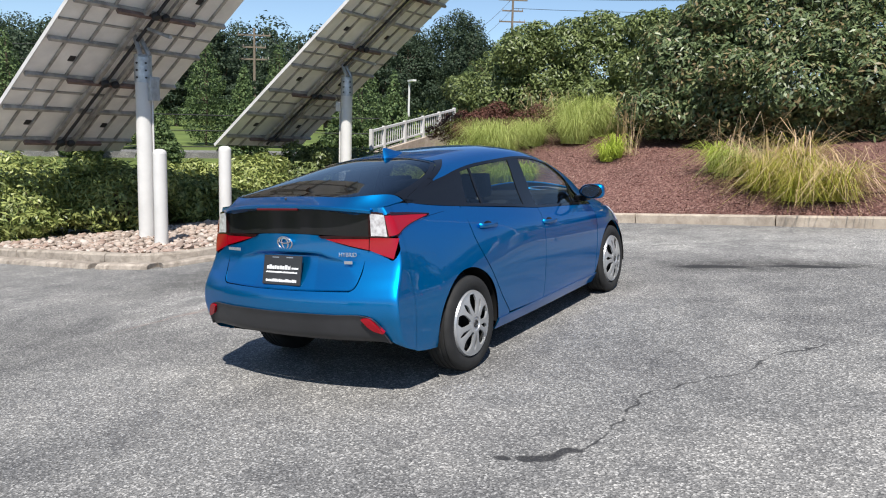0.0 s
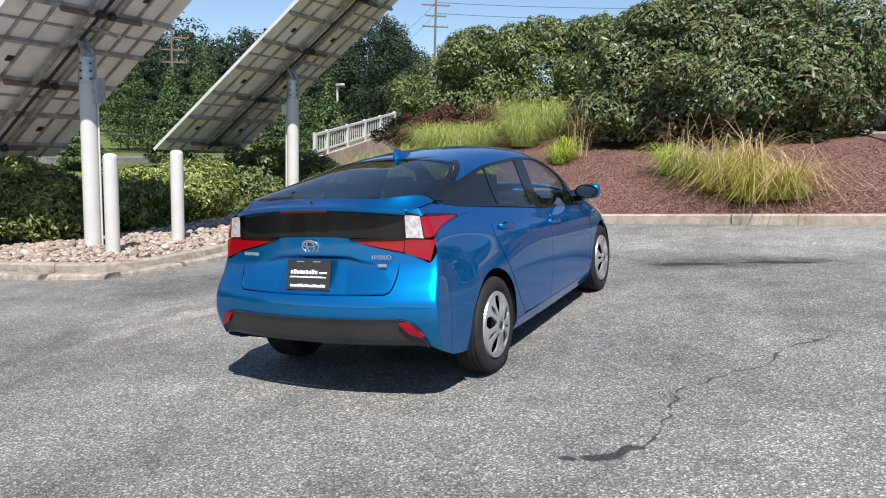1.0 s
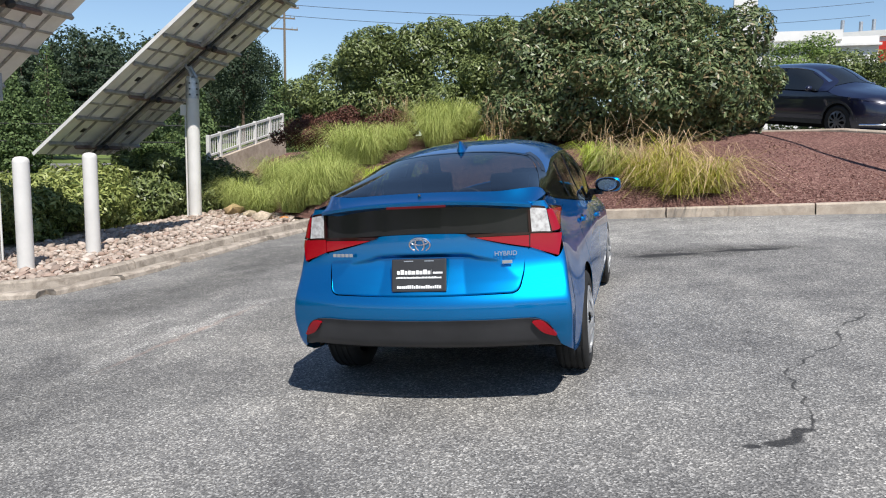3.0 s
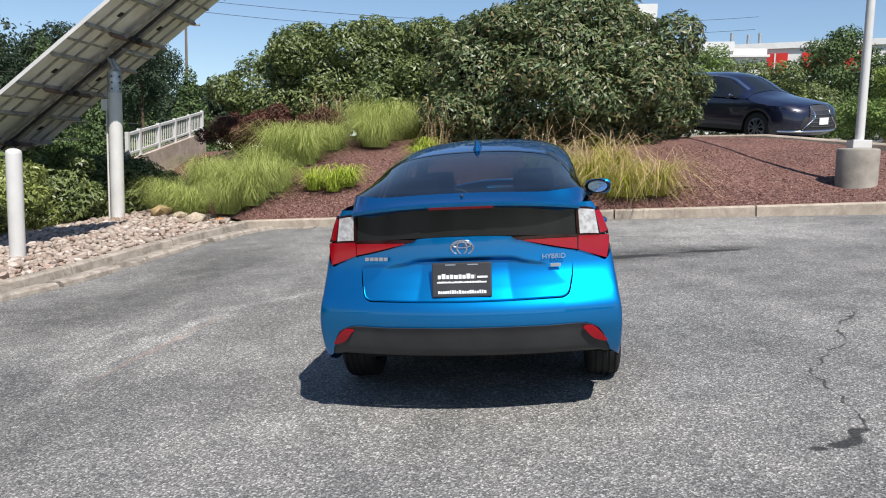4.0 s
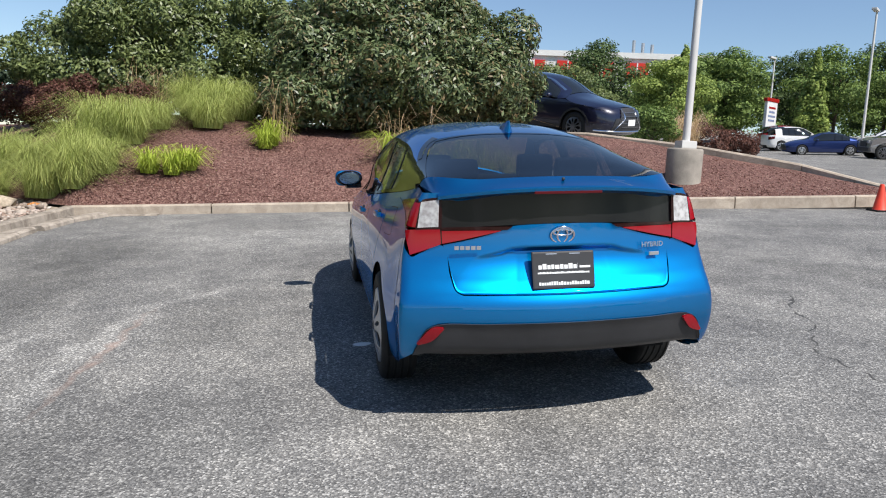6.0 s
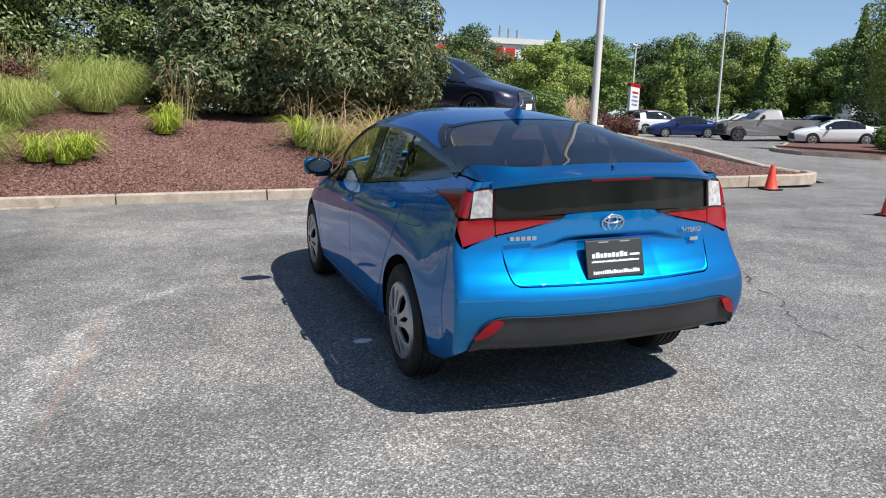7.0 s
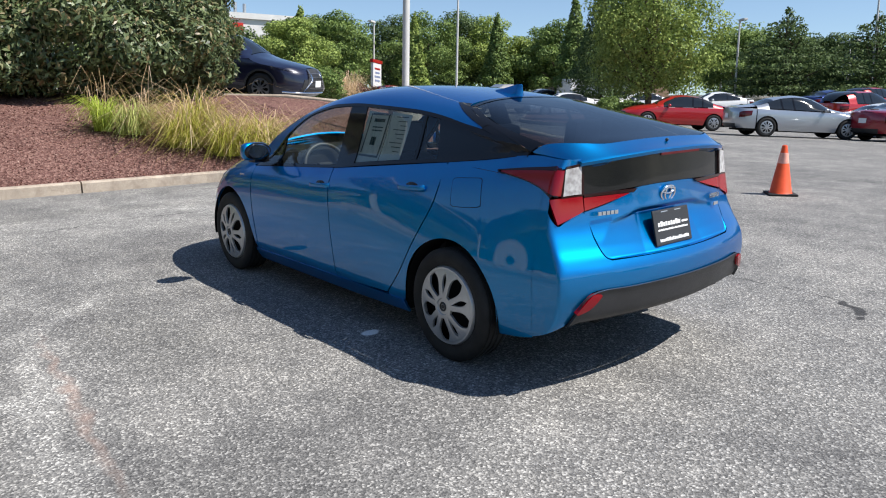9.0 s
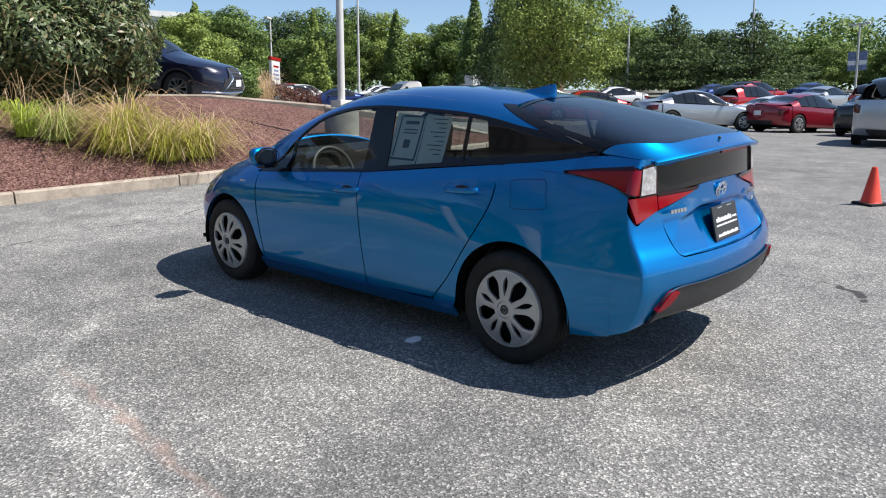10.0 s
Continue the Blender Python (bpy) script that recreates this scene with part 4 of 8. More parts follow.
            add_box(bm, x, min(x + w, x1), -0.0115, -0.0095, z, z + k)
            x += w + h * 0.18
    add_box(bm, 0.08, 0.135, -0.0115, -0.0095, 0.008, 0.018)
    tagged(part("print", bm, WHITE_PRINT, plate, "rows of white print"), kind="stuff")
    for x in (-0.09, 0.03):
        part("screw_slot", box(x, x + 0.055, -0.0115, -0.0095, 0.077, 0.082), SILVER, plate)
    part("lettering", text_mesh("lettering", "HYBRID", 0.036, 0.002, SILVER), None, gate, "chrome lettering", m=pose(0.475, s.round(35.5, 0.885).y - 0.004, 0.886, 87, 0, 8))
    bm = bmesh.new()
    add_box(bm, 0.0, 0.055, -0.003, 0.002, 0, 0.018, 0.002)
    part("trim_badge", bm, SILVER, gate, "small chrome trim badge", m=pose(0.455, s.round(34.5, 0.835).y - 0.003, 0.832, -3, 0, 8))
    bm = bmesh.new()
    for i in range(5):
        add_box(bm, i * 0.027, i * 0.027 + 0.021, -0.003, 0.002, 0, 0.018)
    part("model_badge", bm, SILVER, gate, "chrome model badge as bars", m=pose(-0.545, s.round(-38, 0.90).y - 0.004, 0.888, -3, 0, -9))
    # handles, mirrors, fin, camera dots
    for sx in (1, -1):
        for name, y, z, owner in (("rear", 0.365, 0.930, rear_door), ("front", 1.315, 0.846, front_door)):
            x = s.half(y, z)
            bm = bmesh.new()
            path = [(x - 0.004, y - 0.115, z + 0.008), (x + 0.016, y - 0.095, z + 0.006), (x + 0.022, y, z), (x + 0.016, y + 0.095, z - 0.006), (x - 0.004, y + 0.115, z - 0.008)]
            path = [(px * sx, py, pz) for px, py, pz in along(path, 16)]
            add_sweep(bm, path, [(0.008 * math.cos(2 * math.pi * i / 10), 0.016 * math.sin(2 * math.pi * i / 10)) for i in range(10)], False)
            o = part("door_handle", bm, BLUE, owner[0 if sx > 0 else 1], "blue door handle", True)
            bm = bmesh.new()
            bmesh.ops.create_uvsphere(bm, u_segments=16, v_segments=10, radius=1.0, matrix=Matrix.Translation((sx * (x - 0.008), y, z)) @ Matrix.Diagonal((0.014, 0.062, 0.030, 1)))
            part("handle_cup", bm, BLACK_GLOSS, owner[0 if sx > 0 else 1], "dark handle cup", True)
    for sx in (1, -1):
        bm = bmesh.new()
        bmesh.ops.create_uvsphere(bm, u_segments=28, v_segments=18, radius=1.0)
        for v in bm.verts:
            c = v.co
            y = c.y * (0.085 if c.y > 0 else 0.035)
            x = (abs(c.x) ** 0.6 * (1 if c.x > 0 else -1)) * 0.112
            z = (abs(c.z) ** 0.6 * (1 if c.z > 0 else -1)) * 0.064 * (1.0 + 0.12 * c.x * sx)
            v.co = (x, y, z)
        shell_m = pose(sx * 0.905, 2.10, 1.015, 0, 0, -8 * sx)
        mir = part("mirror", bm, BLUE, front_door[0 if sx > 0 else 1], "blue and black door mirror", True, shell_m)
        bm = bmesh.new()
        add_lathe(bm, [(0.001, 0.0), (0.9, 0.0), (1.0, -0.05)], 32, pose(0, -0.036, 0, 90) @ Matrix.Diagonal((0.094, 0.052, 0.2, 1)))
        part("mirror_glass", bm, CHROME, mir, "mirror glass")
        bm = bmesh.new()
        add_lathe(bm, [(0.9, 0.06), (1.0, 0.05), (1.1, 0.0), (1.12, -0.05)], 32, pose(0, -0.034, 0, 90) @ Matrix.Diagonal((0.100, 0.057, 0.2, 1)))
        part("mirror_surround", bm, BLACK_GLOSS, mir, "black mirror surround", True)
        bm = bmesh.new()
        add_box(bm, -0.10, 0.03, -0.03, 0.05, -0.03, 0.02, 0.012)
        part("mirror_foot", bm, BLACK_GLOSS, mir, "black mirror foot", True, Matrix.Translation((-sx * 0.075, 0.01, -0.055)))
    bm = bmesh.new()
    rows = []
    for y, w, h in ((0.52, 0.006, 0.006), (0.45, 0.022, 0.022), (0.38, 0.030, 0.045), (0.33, 0.030, 0.062), (0.295, 0.024, 0.068), (0.285, 0.006, 0.060)):
        z = s.top(y)
        rows.append([bm.verts.new(p) for p in ((-w, y, z - 0.004), (-w * 0.55, y, z + h * 0.5), (-w * 0.18, y, z + h), (w * 0.18, y, z + h), (w * 0.55, y, z + h * 0.5), (w, y, z - 0.004))])
    for a, b in zip(rows, rows[1:]):
        for j in range(5):
            bm.faces.new((a[j], a[j + 1], b[j + 1], b[j]))
    bm.faces.new(rows[-1])
    bmesh.ops.recalc_face_normals(bm, faces=bm.faces[:])
    part("aerial_fin", bm, BLUE, roof, "blue aerial fin", True)
    bm = bmesh.new()
    bmesh.ops.create_uvsphere(bm, u_segments=10, v_segments=6, radius=0.009, matrix=Matrix.Translation((0, -0.76, s.top(-0.76) + 0.004)))
    part("washer_jet", bm, BLACK_PLASTIC, lip)
    # bonnet-side badges
    for sx in (1, -1):
        bm = bmesh.new()
        for i in range(5):
            add_box(bm, -0.002, 0.003, i * 0.016, i * 0.016 + 0.012, 0, 0.012)
        x = s.half(2.52, 0.80)
        part("wing_badge", bm, SILVER, car, "chrome wing badge as bars", m=pose(sx * (x + 0.001), 2.46, 0.795))
    # wheels and arch liners
    for sx in (1, -1):
        for y in (0.0, 2.70):
            wheel(car, sx * 0.760, y, 0.318, 0.318, 0.195, 0.219, gap=0.50, split=True)
            bm = bmesh.new()
            add_lathe(bm, [(0.05, 0.27), (0.383, 0.26), (0.383, 0.02), (0.379, 0.0)], 40)
            bmesh.ops.bisect_plane(bm, geom=bm.verts[:] + bm.edges[:] + bm.faces[:], plane_co=(-0.07, 0, 0), plane_no=(1, 0, 0), clear_inner=True)
            part("arch_liner", bm, DARK_GAP, car, "black wheel arch liner", True, pose(sx * 0.84, y, 0.315, 0, -90 * sx, 0) @ pose(0, 0, 0, 0, 0, 0 if sx > 0 else 180))
    # papers taped inside the rear door pane
    for y0, y1, ink in ((0.80, 1.045, True), (0.592, 0.792, False)):
        bm = bmesh.new()
        patch(bm, s.side, [(y0, WINDOW_LOW(y0) + 0.03), (y1, WINDOW_LOW(y1) + 0.03)], [(y0 + 0.003, 1.322), (y1 + 0.008, 1.336)], 8, 8, lift=-0.012, thick=0.001, mirror=True)
        o = part("window_sheet", bm, PAPER, rear_door[1], "printed paper sheet behind the glass", True)
        bm = bmesh.new()
        if ink:
            za = WINDOW_LOW(y0) + 0.045
            for a, b, c, d in ((y0 + 0.015, y1 - 0.02, za, za + 0.012), (y0 + 0.008, y1 - 0.045, 1.312, 1.324), (y0 + 0.012, y0 + 0.026, za, 1.32), (y1 - 0.042, y1 - 0.03, za + 0.02, 1.32),
                               (y0 + 0.05, y1 - 0.08, 1.27, 1.29), (y0 + 0.05, y1 - 0.08, 1.235, 1.242), (y0 + 0.05, y1 - 0.08, 1.215, 1.222), (y0 + 0.09, y1 - 0.10, 1.13, 1.18)):
                patch(bm, s.side, [(a, c), (b, c)], [(a, d), (b, d)], 4, 3, lift=-0.010, thick=0, mirror=True)
        else:
            for k in range(9):
                z = 1.305 - 0.025 * k
                patch(bm, s.side, [(y0 + 0.03, z), (y1 - 0.05 - 0.03 * (k % 3), z)], [(y0 + 0.03, z + 0.005), (y1 - 0.05 - 0.03 * (k % 3), z + 0.005)], 4, 1, lift=-0.010, thick=0, mirror=True)
        tagged(part("print", bm, INK, o, "rows of dark print"), kind="stuff")
    return car


hatchback()


# ---- plants ----
def leaf_material(name, dark, light, dry=None, gloss=False):
    n = Nodes(name, 0.42 if gloss else 0.6, 0, 0.45 if gloss else 0.2)
    r = n.random(True)
    stops = [(0.0, dark), (0.75, light)] + ([(0.97, dry)] if dry else [])
    n.set(Base_Color=n.ramp(r, *stops))
    n.bsdf.inputs["Subsurface Weight"].default_value = 0.0
    t = n.tree
    trans = t.nodes.new("ShaderNodeBsdfTranslucent")
    t.links.new(n.bsdf.inputs["Base Color"].links[0].from_socket, trans.inputs[0])
    mixer = t.nodes.new("ShaderNodeMixShader")
    mixer.inputs[0].default_value = 0.28
    t.links.new(n.bsdf.outputs[0], mixer.inputs[1])
    t.links.new(trans.outputs[0], mixer.inputs[2])
    t.links.new(mixer.outputs[0], t.nodes["Material Output"].inputs[0])
    return n.material


VIBURNUM = leaf_material("viburnum_leaf", (0.036, 0.060, 0.022, 1), (0.195, 0.25, 0.11, 1), (0.24, 0.18, 0.09, 1), True)
LAUREL = leaf_material("laurel_leaf", (0.085, 0.125, 0.030, 1), (0.36, 0.40, 0.13, 1), None, True)
BRIGHT_BUSH = leaf_material("bush_leaf", (0.044, 0.070, 0.022, 1), (0.21, 0.255, 0.092, 1), None, True)
PURPLE = leaf_material("barberry_leaf", (0.050, 0.022, 0.019, 1), (0.165, 0.078, 0.058, 1))
TREE_LEAF = leaf_material("tree_leaf", (0.060, 0.110, 0.030, 1), (0.215, 0.295, 0.085, 1))
TREE_LIGHT = leaf_material("light_tree_leaf", (0.10, 0.155, 0.032, 1), (0.33, 0.41, 0.11, 1))
TREE_DARK = leaf_material("dark_tree_leaf", (0.034, 0.062, 0.024, 1), (0.130, 0.185, 0.070, 1))
GRASS_GREEN = leaf_material("grass_blade", (0.20, 0.26, 0.055, 1), (0.50, 0.55, 0.19, 1))
GRASS_LIME = leaf_material("lime_blade", (0.24, 0.32, 0.03, 1), (0.46, 0.55, 0.09, 1))
GRASS_STRAW = leaf_material("straw_blade", (0.40, 0.29, 0.14, 1), (0.66, 0.48, 0.30, 1), (0.74, 0.58, 0.44, 1))
GRASS_YELLOW = leaf_material("yellow_blade", (0.20, 0.23, 0.025, 1), (0.47, 0.45, 0.08, 1), (0.62, 0.50, 0.22, 1))
BARK = plain("bark", (0.10, 0.075, 0.055, 1), 0.95, 0, 0.2, 0.4, 12, 70, 0.6)


def leaves(centres, normals, length, width, rng, droop=0.25, fold=0.25):
    """Kite-shaped leaves, four corners each, as verts and faces."""
    n = len(centres)
    nor = normals + rng.normal(0, 0.45, (n, 3))
    nor /= np.linalg.norm(nor, axis=1, keepdims=True)
    d = rng.normal(0, 1, (n, 3))
    d[:, 2] -= droop
    d -= nor * np.sum(d * nor, axis=1, keepdims=True)
    d /= np.linalg.norm(d, axis=1, keepdims=True) + 1e-9
    s = np.cross(nor, d)
    ln = length * rng.uniform(0.6, 1.25, (n, 1))
    wd = width * rng.uniform(0.7, 1.2, (n, 1))
    v = np.empty((n, 4, 3))
    v[:, 0] = centres - d * ln * 0.5
    v[:, 1] = centres + s * wd * 0.5 + nor * wd * fold + d * ln * 0.08
    v[:, 2] = centres + d * ln * 0.5 - nor * ln * 0.08
    v[:, 3] = centres - s * wd * 0.5 + nor * wd * fold + d * ln * 0.08
    return v.reshape(-1, 3)


def quads_mesh(name, verts, material):
    n = len(verts) // 4
    me = bpy.data.meshes.new(name)
    me.vertices.add(4 * n)
    me.vertices.foreach_set("co", verts.astype(np.float32).ravel())
    me.loops.add(4 * n)
    me.loops.foreach_set("vertex_index", np.arange(4 * n, dtype=np.int32))
    me.polygons.add(n)
    me.polygons.foreach_set("loop_start", np.arange(0, 4 * n, 4, dtype=np.int32))
    me.update(calc_edges=True)
    me.materials.append(material)
    return me


def lump_points(lumps, count, rng, depth=0.35, power=2.0):
    """Points on and inside rough lumps (x, y, z, rx, ry, rz), with ways outwards; hidden inner ones are left out."""
    area = np.array([l[3] * l[5] + l[4] * l[5] + l[3] * l[4] for l in lumps])
    pick = rng.choice(len(lumps), count, p=area / area.sum())
    L = np.array(lumps)[pick]
    u = rng.normal(0, 1, (count, 3))
    u /= np.linalg.norm(u, axis=1, keepdims=True)
    seeds = rng.uniform(0, 9, 6)
    wob = 1 + 0.13 * np.sin(u[:, 0] * 5 + pick * 1.7 + seeds[0]) * np.sin(u[:, 1] * 6 + seeds[1]) + 0.10 * np.sin(u[:, 2] * 9 + pick + seeds[2]) * np.sin(u[:, 0] * 11 + seeds[3]) + 0.06 * np.sin(u[:, 1] * 19 + seeds[4]) * np.sin(u[:, 2] * 17 + pick)
    r = wob * (1 - depth * rng.uniform(0, 1, count) ** power)
    p = L[:, :3] + u * L[:, 3:] * r[:, None]
    keep = np.ones(count, bool)
    for i, l in enumerate(lumps):
        q = (p - np.array(l[:3])) / np.array(l[3:])
        keep &= (np.sum(q * q, axis=1) > 0.40) | (pick == i)
    nor = u / L[:, 3:]
    nor /= np.linalg.norm(nor, axis=1, keepdims=True)
    return p[keep], nor[keep]


def clumpy(lumps, n, rng, size=(0.32, 0.5)):
    """Breaks smooth lumps into many leafy clumps over their surface."""
    out = [(*l[:3], *(r * 0.86 for r in l[3:])) for l in lumps]
    for l in lumps:
        for _ in range(n):
            u = rng.normal(0, 1, 3)
            u /= np.linalg.norm(u)
            c = np.array(l[:3]) + u * np.array(l[3:]) * rng.uniform(0.78, 1.0)
            r = min(l[3:]) * rng.uniform(*size)
            out.append((*c, r * rng.uniform(0.9, 1.3), r * rng.uniform(0.9, 1.3), r * rng.uniform(0.7, 1.0)))
    return out


def shrub(name, m, lumps, count, size, material, label, seed, stems=5, category="shrub", group="", floor=0.02):
    rng = np.random.default_rng(seed)
    o = thing(name, m, label, category, group)
    p, nor = lump_points(clumpy(lumps, 9, rng) if count > 8000 else lumps, count, rng)
    ok = p[:, 2] > floor
    p, nor = p[ok], nor[ok]
    part("crown", quads_mesh("crown", leaves(p, nor + np.array((0, 0, 0.25)), size[0], size[1], rng), material), None, o, "dense leafy crown")
    bm = bmesh.new()
    for i in range(stems):
        l = lumps[i % len(lumps)]
        a = Vector((l[0] * 0.5 + rng.uniform(-0.2, 0.2), l[1] * 0.5 + rng.uniform(-0.2, 0.2), -0.1))
        b = Vector((l[0] + rng.uniform(-0.4, 0.4) * l[3], l[1] + rng.uniform(-0.4, 0.4) * l[4], l[2]))
        add_tube(bm, a, b, 0.045, 0.018, 7)
        for _ in range(3):
            c = b + Vector(rng.uniform(-0.7, 0.7, 3)) * l[5]
            add_tube(bm, a.lerp(b, 0.6), c, 0.018, 0.006, 5)
    part("stem", bm, BARK, o, "woody stems")
    return o


def tree(m, height, lumps, count, leaf, material, label, seed, trunk=0.16, clear=0.25, category="tree"):
    rng = np.random.default_rng(seed)
    o = thing("tree", m, label, category)
    p, nor = lump_points(lumps, count, rng, 0.55, 1.6)
    part("crown", quads_mesh("crown", leaves(p, nor + np.array((0, 0, 0.3)), leaf, leaf * 0.62, rng), material), None, o, "leafy crown")
    bm = bmesh.new()
    pts = [Vector((0, 0, -0.3)), Vector((rng.uniform(-0.1, 0.1), rng.uniform(-0.1, 0.1), height * clear)), Vector((rng.uniform(-0.2, 0.2), rng.uniform(-0.2, 0.2), height * 0.62)), Vector((0, 0, height * 0.9))]
    for k, (a, b) in enumerate(zip(pts, pts[1:])):
        add_tube(bm, a, b, trunk * (1 - 0.3 * k), trunk * (0.7 - 0.3 * k), 9)
    for l in lumps[::3]:
        c = Vector(l[:3])
        add_tube(bm, Vector((0, 0, max(height * clear, c.z * 0.55))), c + Vector((0, 0, 0.2)), trunk * 0.4, trunk * 0.12, 6)
    part("trunk", bm, BARK, o, "tapered trunk with limbs")
    return o


def blades(rng, n, spread, height, width, lean, base_z=None):
    """Arching grass blades as strips of two quads that share corners."""
    a = rng.uniform(0, 2 * math.pi, n)
    r = spread * np.sqrt(rng.uniform(0, 1, n))
    x, y = r * np.cos(a), r * np.sin(a)
    h = height * (0.22 + 0.95 * rng.uniform(0, 1, n) ** 1.3)
    out = a + rng.normal(0, 0.7, n)
    reach = lean * h * rng.uniform(0.1, 1.2, n)
    side = np.stack([-np.sin(out), np.cos(out), np.zeros(n)], 1) * (width * rng.uniform(0.6, 1.2, n))[:, None]
    z0 = np.zeros(n) if base_z is None else base_z(x, y)
    rows = []
    tip = np.full(n, 0.95) if lean < 0.6 else rng.uniform(-0.25, 0.85, n) if lean > 1.05 else rng.uniform(0.25, 0.95, n)
    for s, up, w in ((0, 0, 1), (0.22, 0.64, 0.95), (0.72, 0.5 + 0.5 * np.minimum(1, tip + 0.3), 0.75), (1.5, tip, 0.2)):
        c = np.stack([x + np.cos(out) * reach * s, y + np.sin(out) * reach * s, z0 + h * up], 1)
        rows.append((c - side * w * 0.5, c + side * w * 0.5))
    quads = []
    for (a0, b0), (a1, b1) in zip(rows, rows[1:]):
        quads.append(np.stack([a0, b0, b1, a1], 1))
    v = np.stack([rows[0][0], rows[0][1], rows[1][0], rows[1][1], rows[2][0], rows[2][1], rows[3][0], rows[3][1]], 1).reshape(-1, 3)
    f = (np.arange(n)[:, None, None] * 8 + np.array([[0, 1, 3, 2], [2, 3, 5, 4], [4, 5, 7, 6]])[None]).reshape(-1, 4)
    return v, f


def strip_mesh(name, v, f, material):
    me = bpy.data.meshes.new(name)
    me.vertices.add(len(v))
    me.vertices.foreach_set("co", v.astype(np.float32).ravel())
    me.loops.add(f.size)
    me.loops.foreach_set("vertex_index", f.astype(np.int32).ravel())
    me.polygons.add(len(f))
    me.polygons.foreach_set("loop_start", np.arange(0, f.size, 4, dtype=np.int32))
    me.update(calc_edges=True)
    me.materials.append(material)
    return me


# ---- kerbs, planting beds and the upper drive, in site plan ----
FRONT = lambda x: 7.93 - 0.075 * x


def EDGE(x):
    return FRONT(x) if x > -4.9 else FRONT(-4.9) + (-4.9 - x) * 0.9


BACK = lerp_rows([(-10.5, 21.0), (-4, 19.0), (2.0, 15.6), (3.6, 14.3), (5.2, 12.95), (7.0, 11.2), (8.5, 9.7), (9.4, 8.35), (9.62, 7.6)])


def bed_height(x, y):
    """Height of the planted bank above the lot."""
    d = y - EDGE(x) - 0.10
    rise = lerp_rows([(-9, 1.15), (-4, 1.42), (-1, 1.14), (2, 1.07), (5.4, 0.90), (7.1, 0.67), (8.6, 0.42), (9.6, 0.03)])(x)
    t = max(0.0, min(1.0, d / 5.2))
    k = sm((x - 3.4) / 2)
    deep = max(0.3, BACK(x) - EDGE(x) - 0.10)
    full = 1 - (1 - min(1, deep / 5.2)) ** 1.7
    z = 0.13 + rise * ((1 - k) * (1 - (1 - t) ** 1.7) + k * full * max(0.0, min(1.0, d / deep)) ** 1.25)
    return z + 0.025 * noise.noise(Vector((x * 1.3, y * 1.3, 0))) * min(1, d)


def drive_height(x, y):
    return max(-0.25, sm((11.2 - x - 0.2 * (y - 12)) / 6.2) * 1.04 - 0.0012 * max(0, x) ** 2)


def stained(name, color, dirt, amount):
    """Cast concrete with water stains, grime and coarse grit."""
    n = Nodes(name, 0.88, 0, 0.25)
    grit = n.noise(140, 3, 0.7)
    base = n.ramp(n.noise(1.7, 5, 0.6), (0.30, tuple(c * 0.78 for c in color) + (1,)), (0.70, tuple(min(1, c * 1.15) for c in color) + (1,)))
    base = n.mix(n.math("MULTIPLY", n.ramp(n.noise(5.5, 6, 0.7, distortion=0.6), (0.42, 0.0), (0.64, 1.0)), amount), base, dirt + (1,))
    n.set(Base_Color=n.mix(0.35, base, grit, "OVERLAY"))
    n.bump(grit, 0.5, 0.006)
    return n.material


CONCRETE = stained("concrete", (0.43, 0.365, 0.295), (0.22, 0.175, 0.135), 0.55)
OLD_CONCRETE = stained("old_concrete", (0.36, 0.315, 0.265), (0.15, 0.125, 0.10), 0.8)
CONCRETE_GREY = plain("grey_concrete", (0.27, 0.245, 0.21, 1), 0.85, 0, 0.3, 0.35, 2.2, 55, 0.3)
STONE = Nodes("river_stone", 0.8, 0, 0.3)
STONE.set(Base_Color=STONE.mix(0.35, STONE.ramp(STONE.random(), (0.0, (0.22, 0.17, 0.14, 1)), (0.35, (0.40, 0.335, 0.285, 1)), (0.7, (0.28, 0.195, 0.155, 1)), (1.0, (0.50, 0.44, 0.385, 1))), STONE.noise(40, 4), "OVERLAY"))
STONE.bump(STONE.noise(60, 3), 0.3, 0.005)
STONE = STONE.material
STONE_BED = Nodes("river_stone_bed", 0.85, 0, 0.3)
STONE_BED.set(Base_Color=STONE_BED.mix(0.3, STONE_BED.ramp(STONE_BED.random(True), (0.0, (0.21, 0.165, 0.135, 1)), (0.4, (0.39, 0.33, 0.28, 1)), (0.7, (0.27, 0.19, 0.15, 1)), (1.0, (0.49, 0.43, 0.38, 1))), STONE_BED.noise(40, 4), "OVERLAY"))
STONE_BED = STONE_BED.material


def mulch_material():
    n = Nodes("bark_mulch", 0.95, 0, 0.15)
    w = n.warp(14, 0.05)
    chips = n.cells(38, "F1", "Color", w)
    base = n.ramp(chips, (0.1, (0.045, 0.022, 0.019, 1)), (0.5, (0.135, 0.068, 0.058, 1)), (0.88, (0.32, 0.20, 0.165, 1)))
    n.set(Base_Color=n.mix(0.35, base, n.ramp(n.noise(1.1, 4), (0.3, (0.08, 0.04, 0.034, 1)), (0.7, (0.19, 0.10, 0.085, 1)))))
    n.bump(n.cells(38, coord=w), 0.9, 0.02)
    return n.material


MULCH = mulch_material()


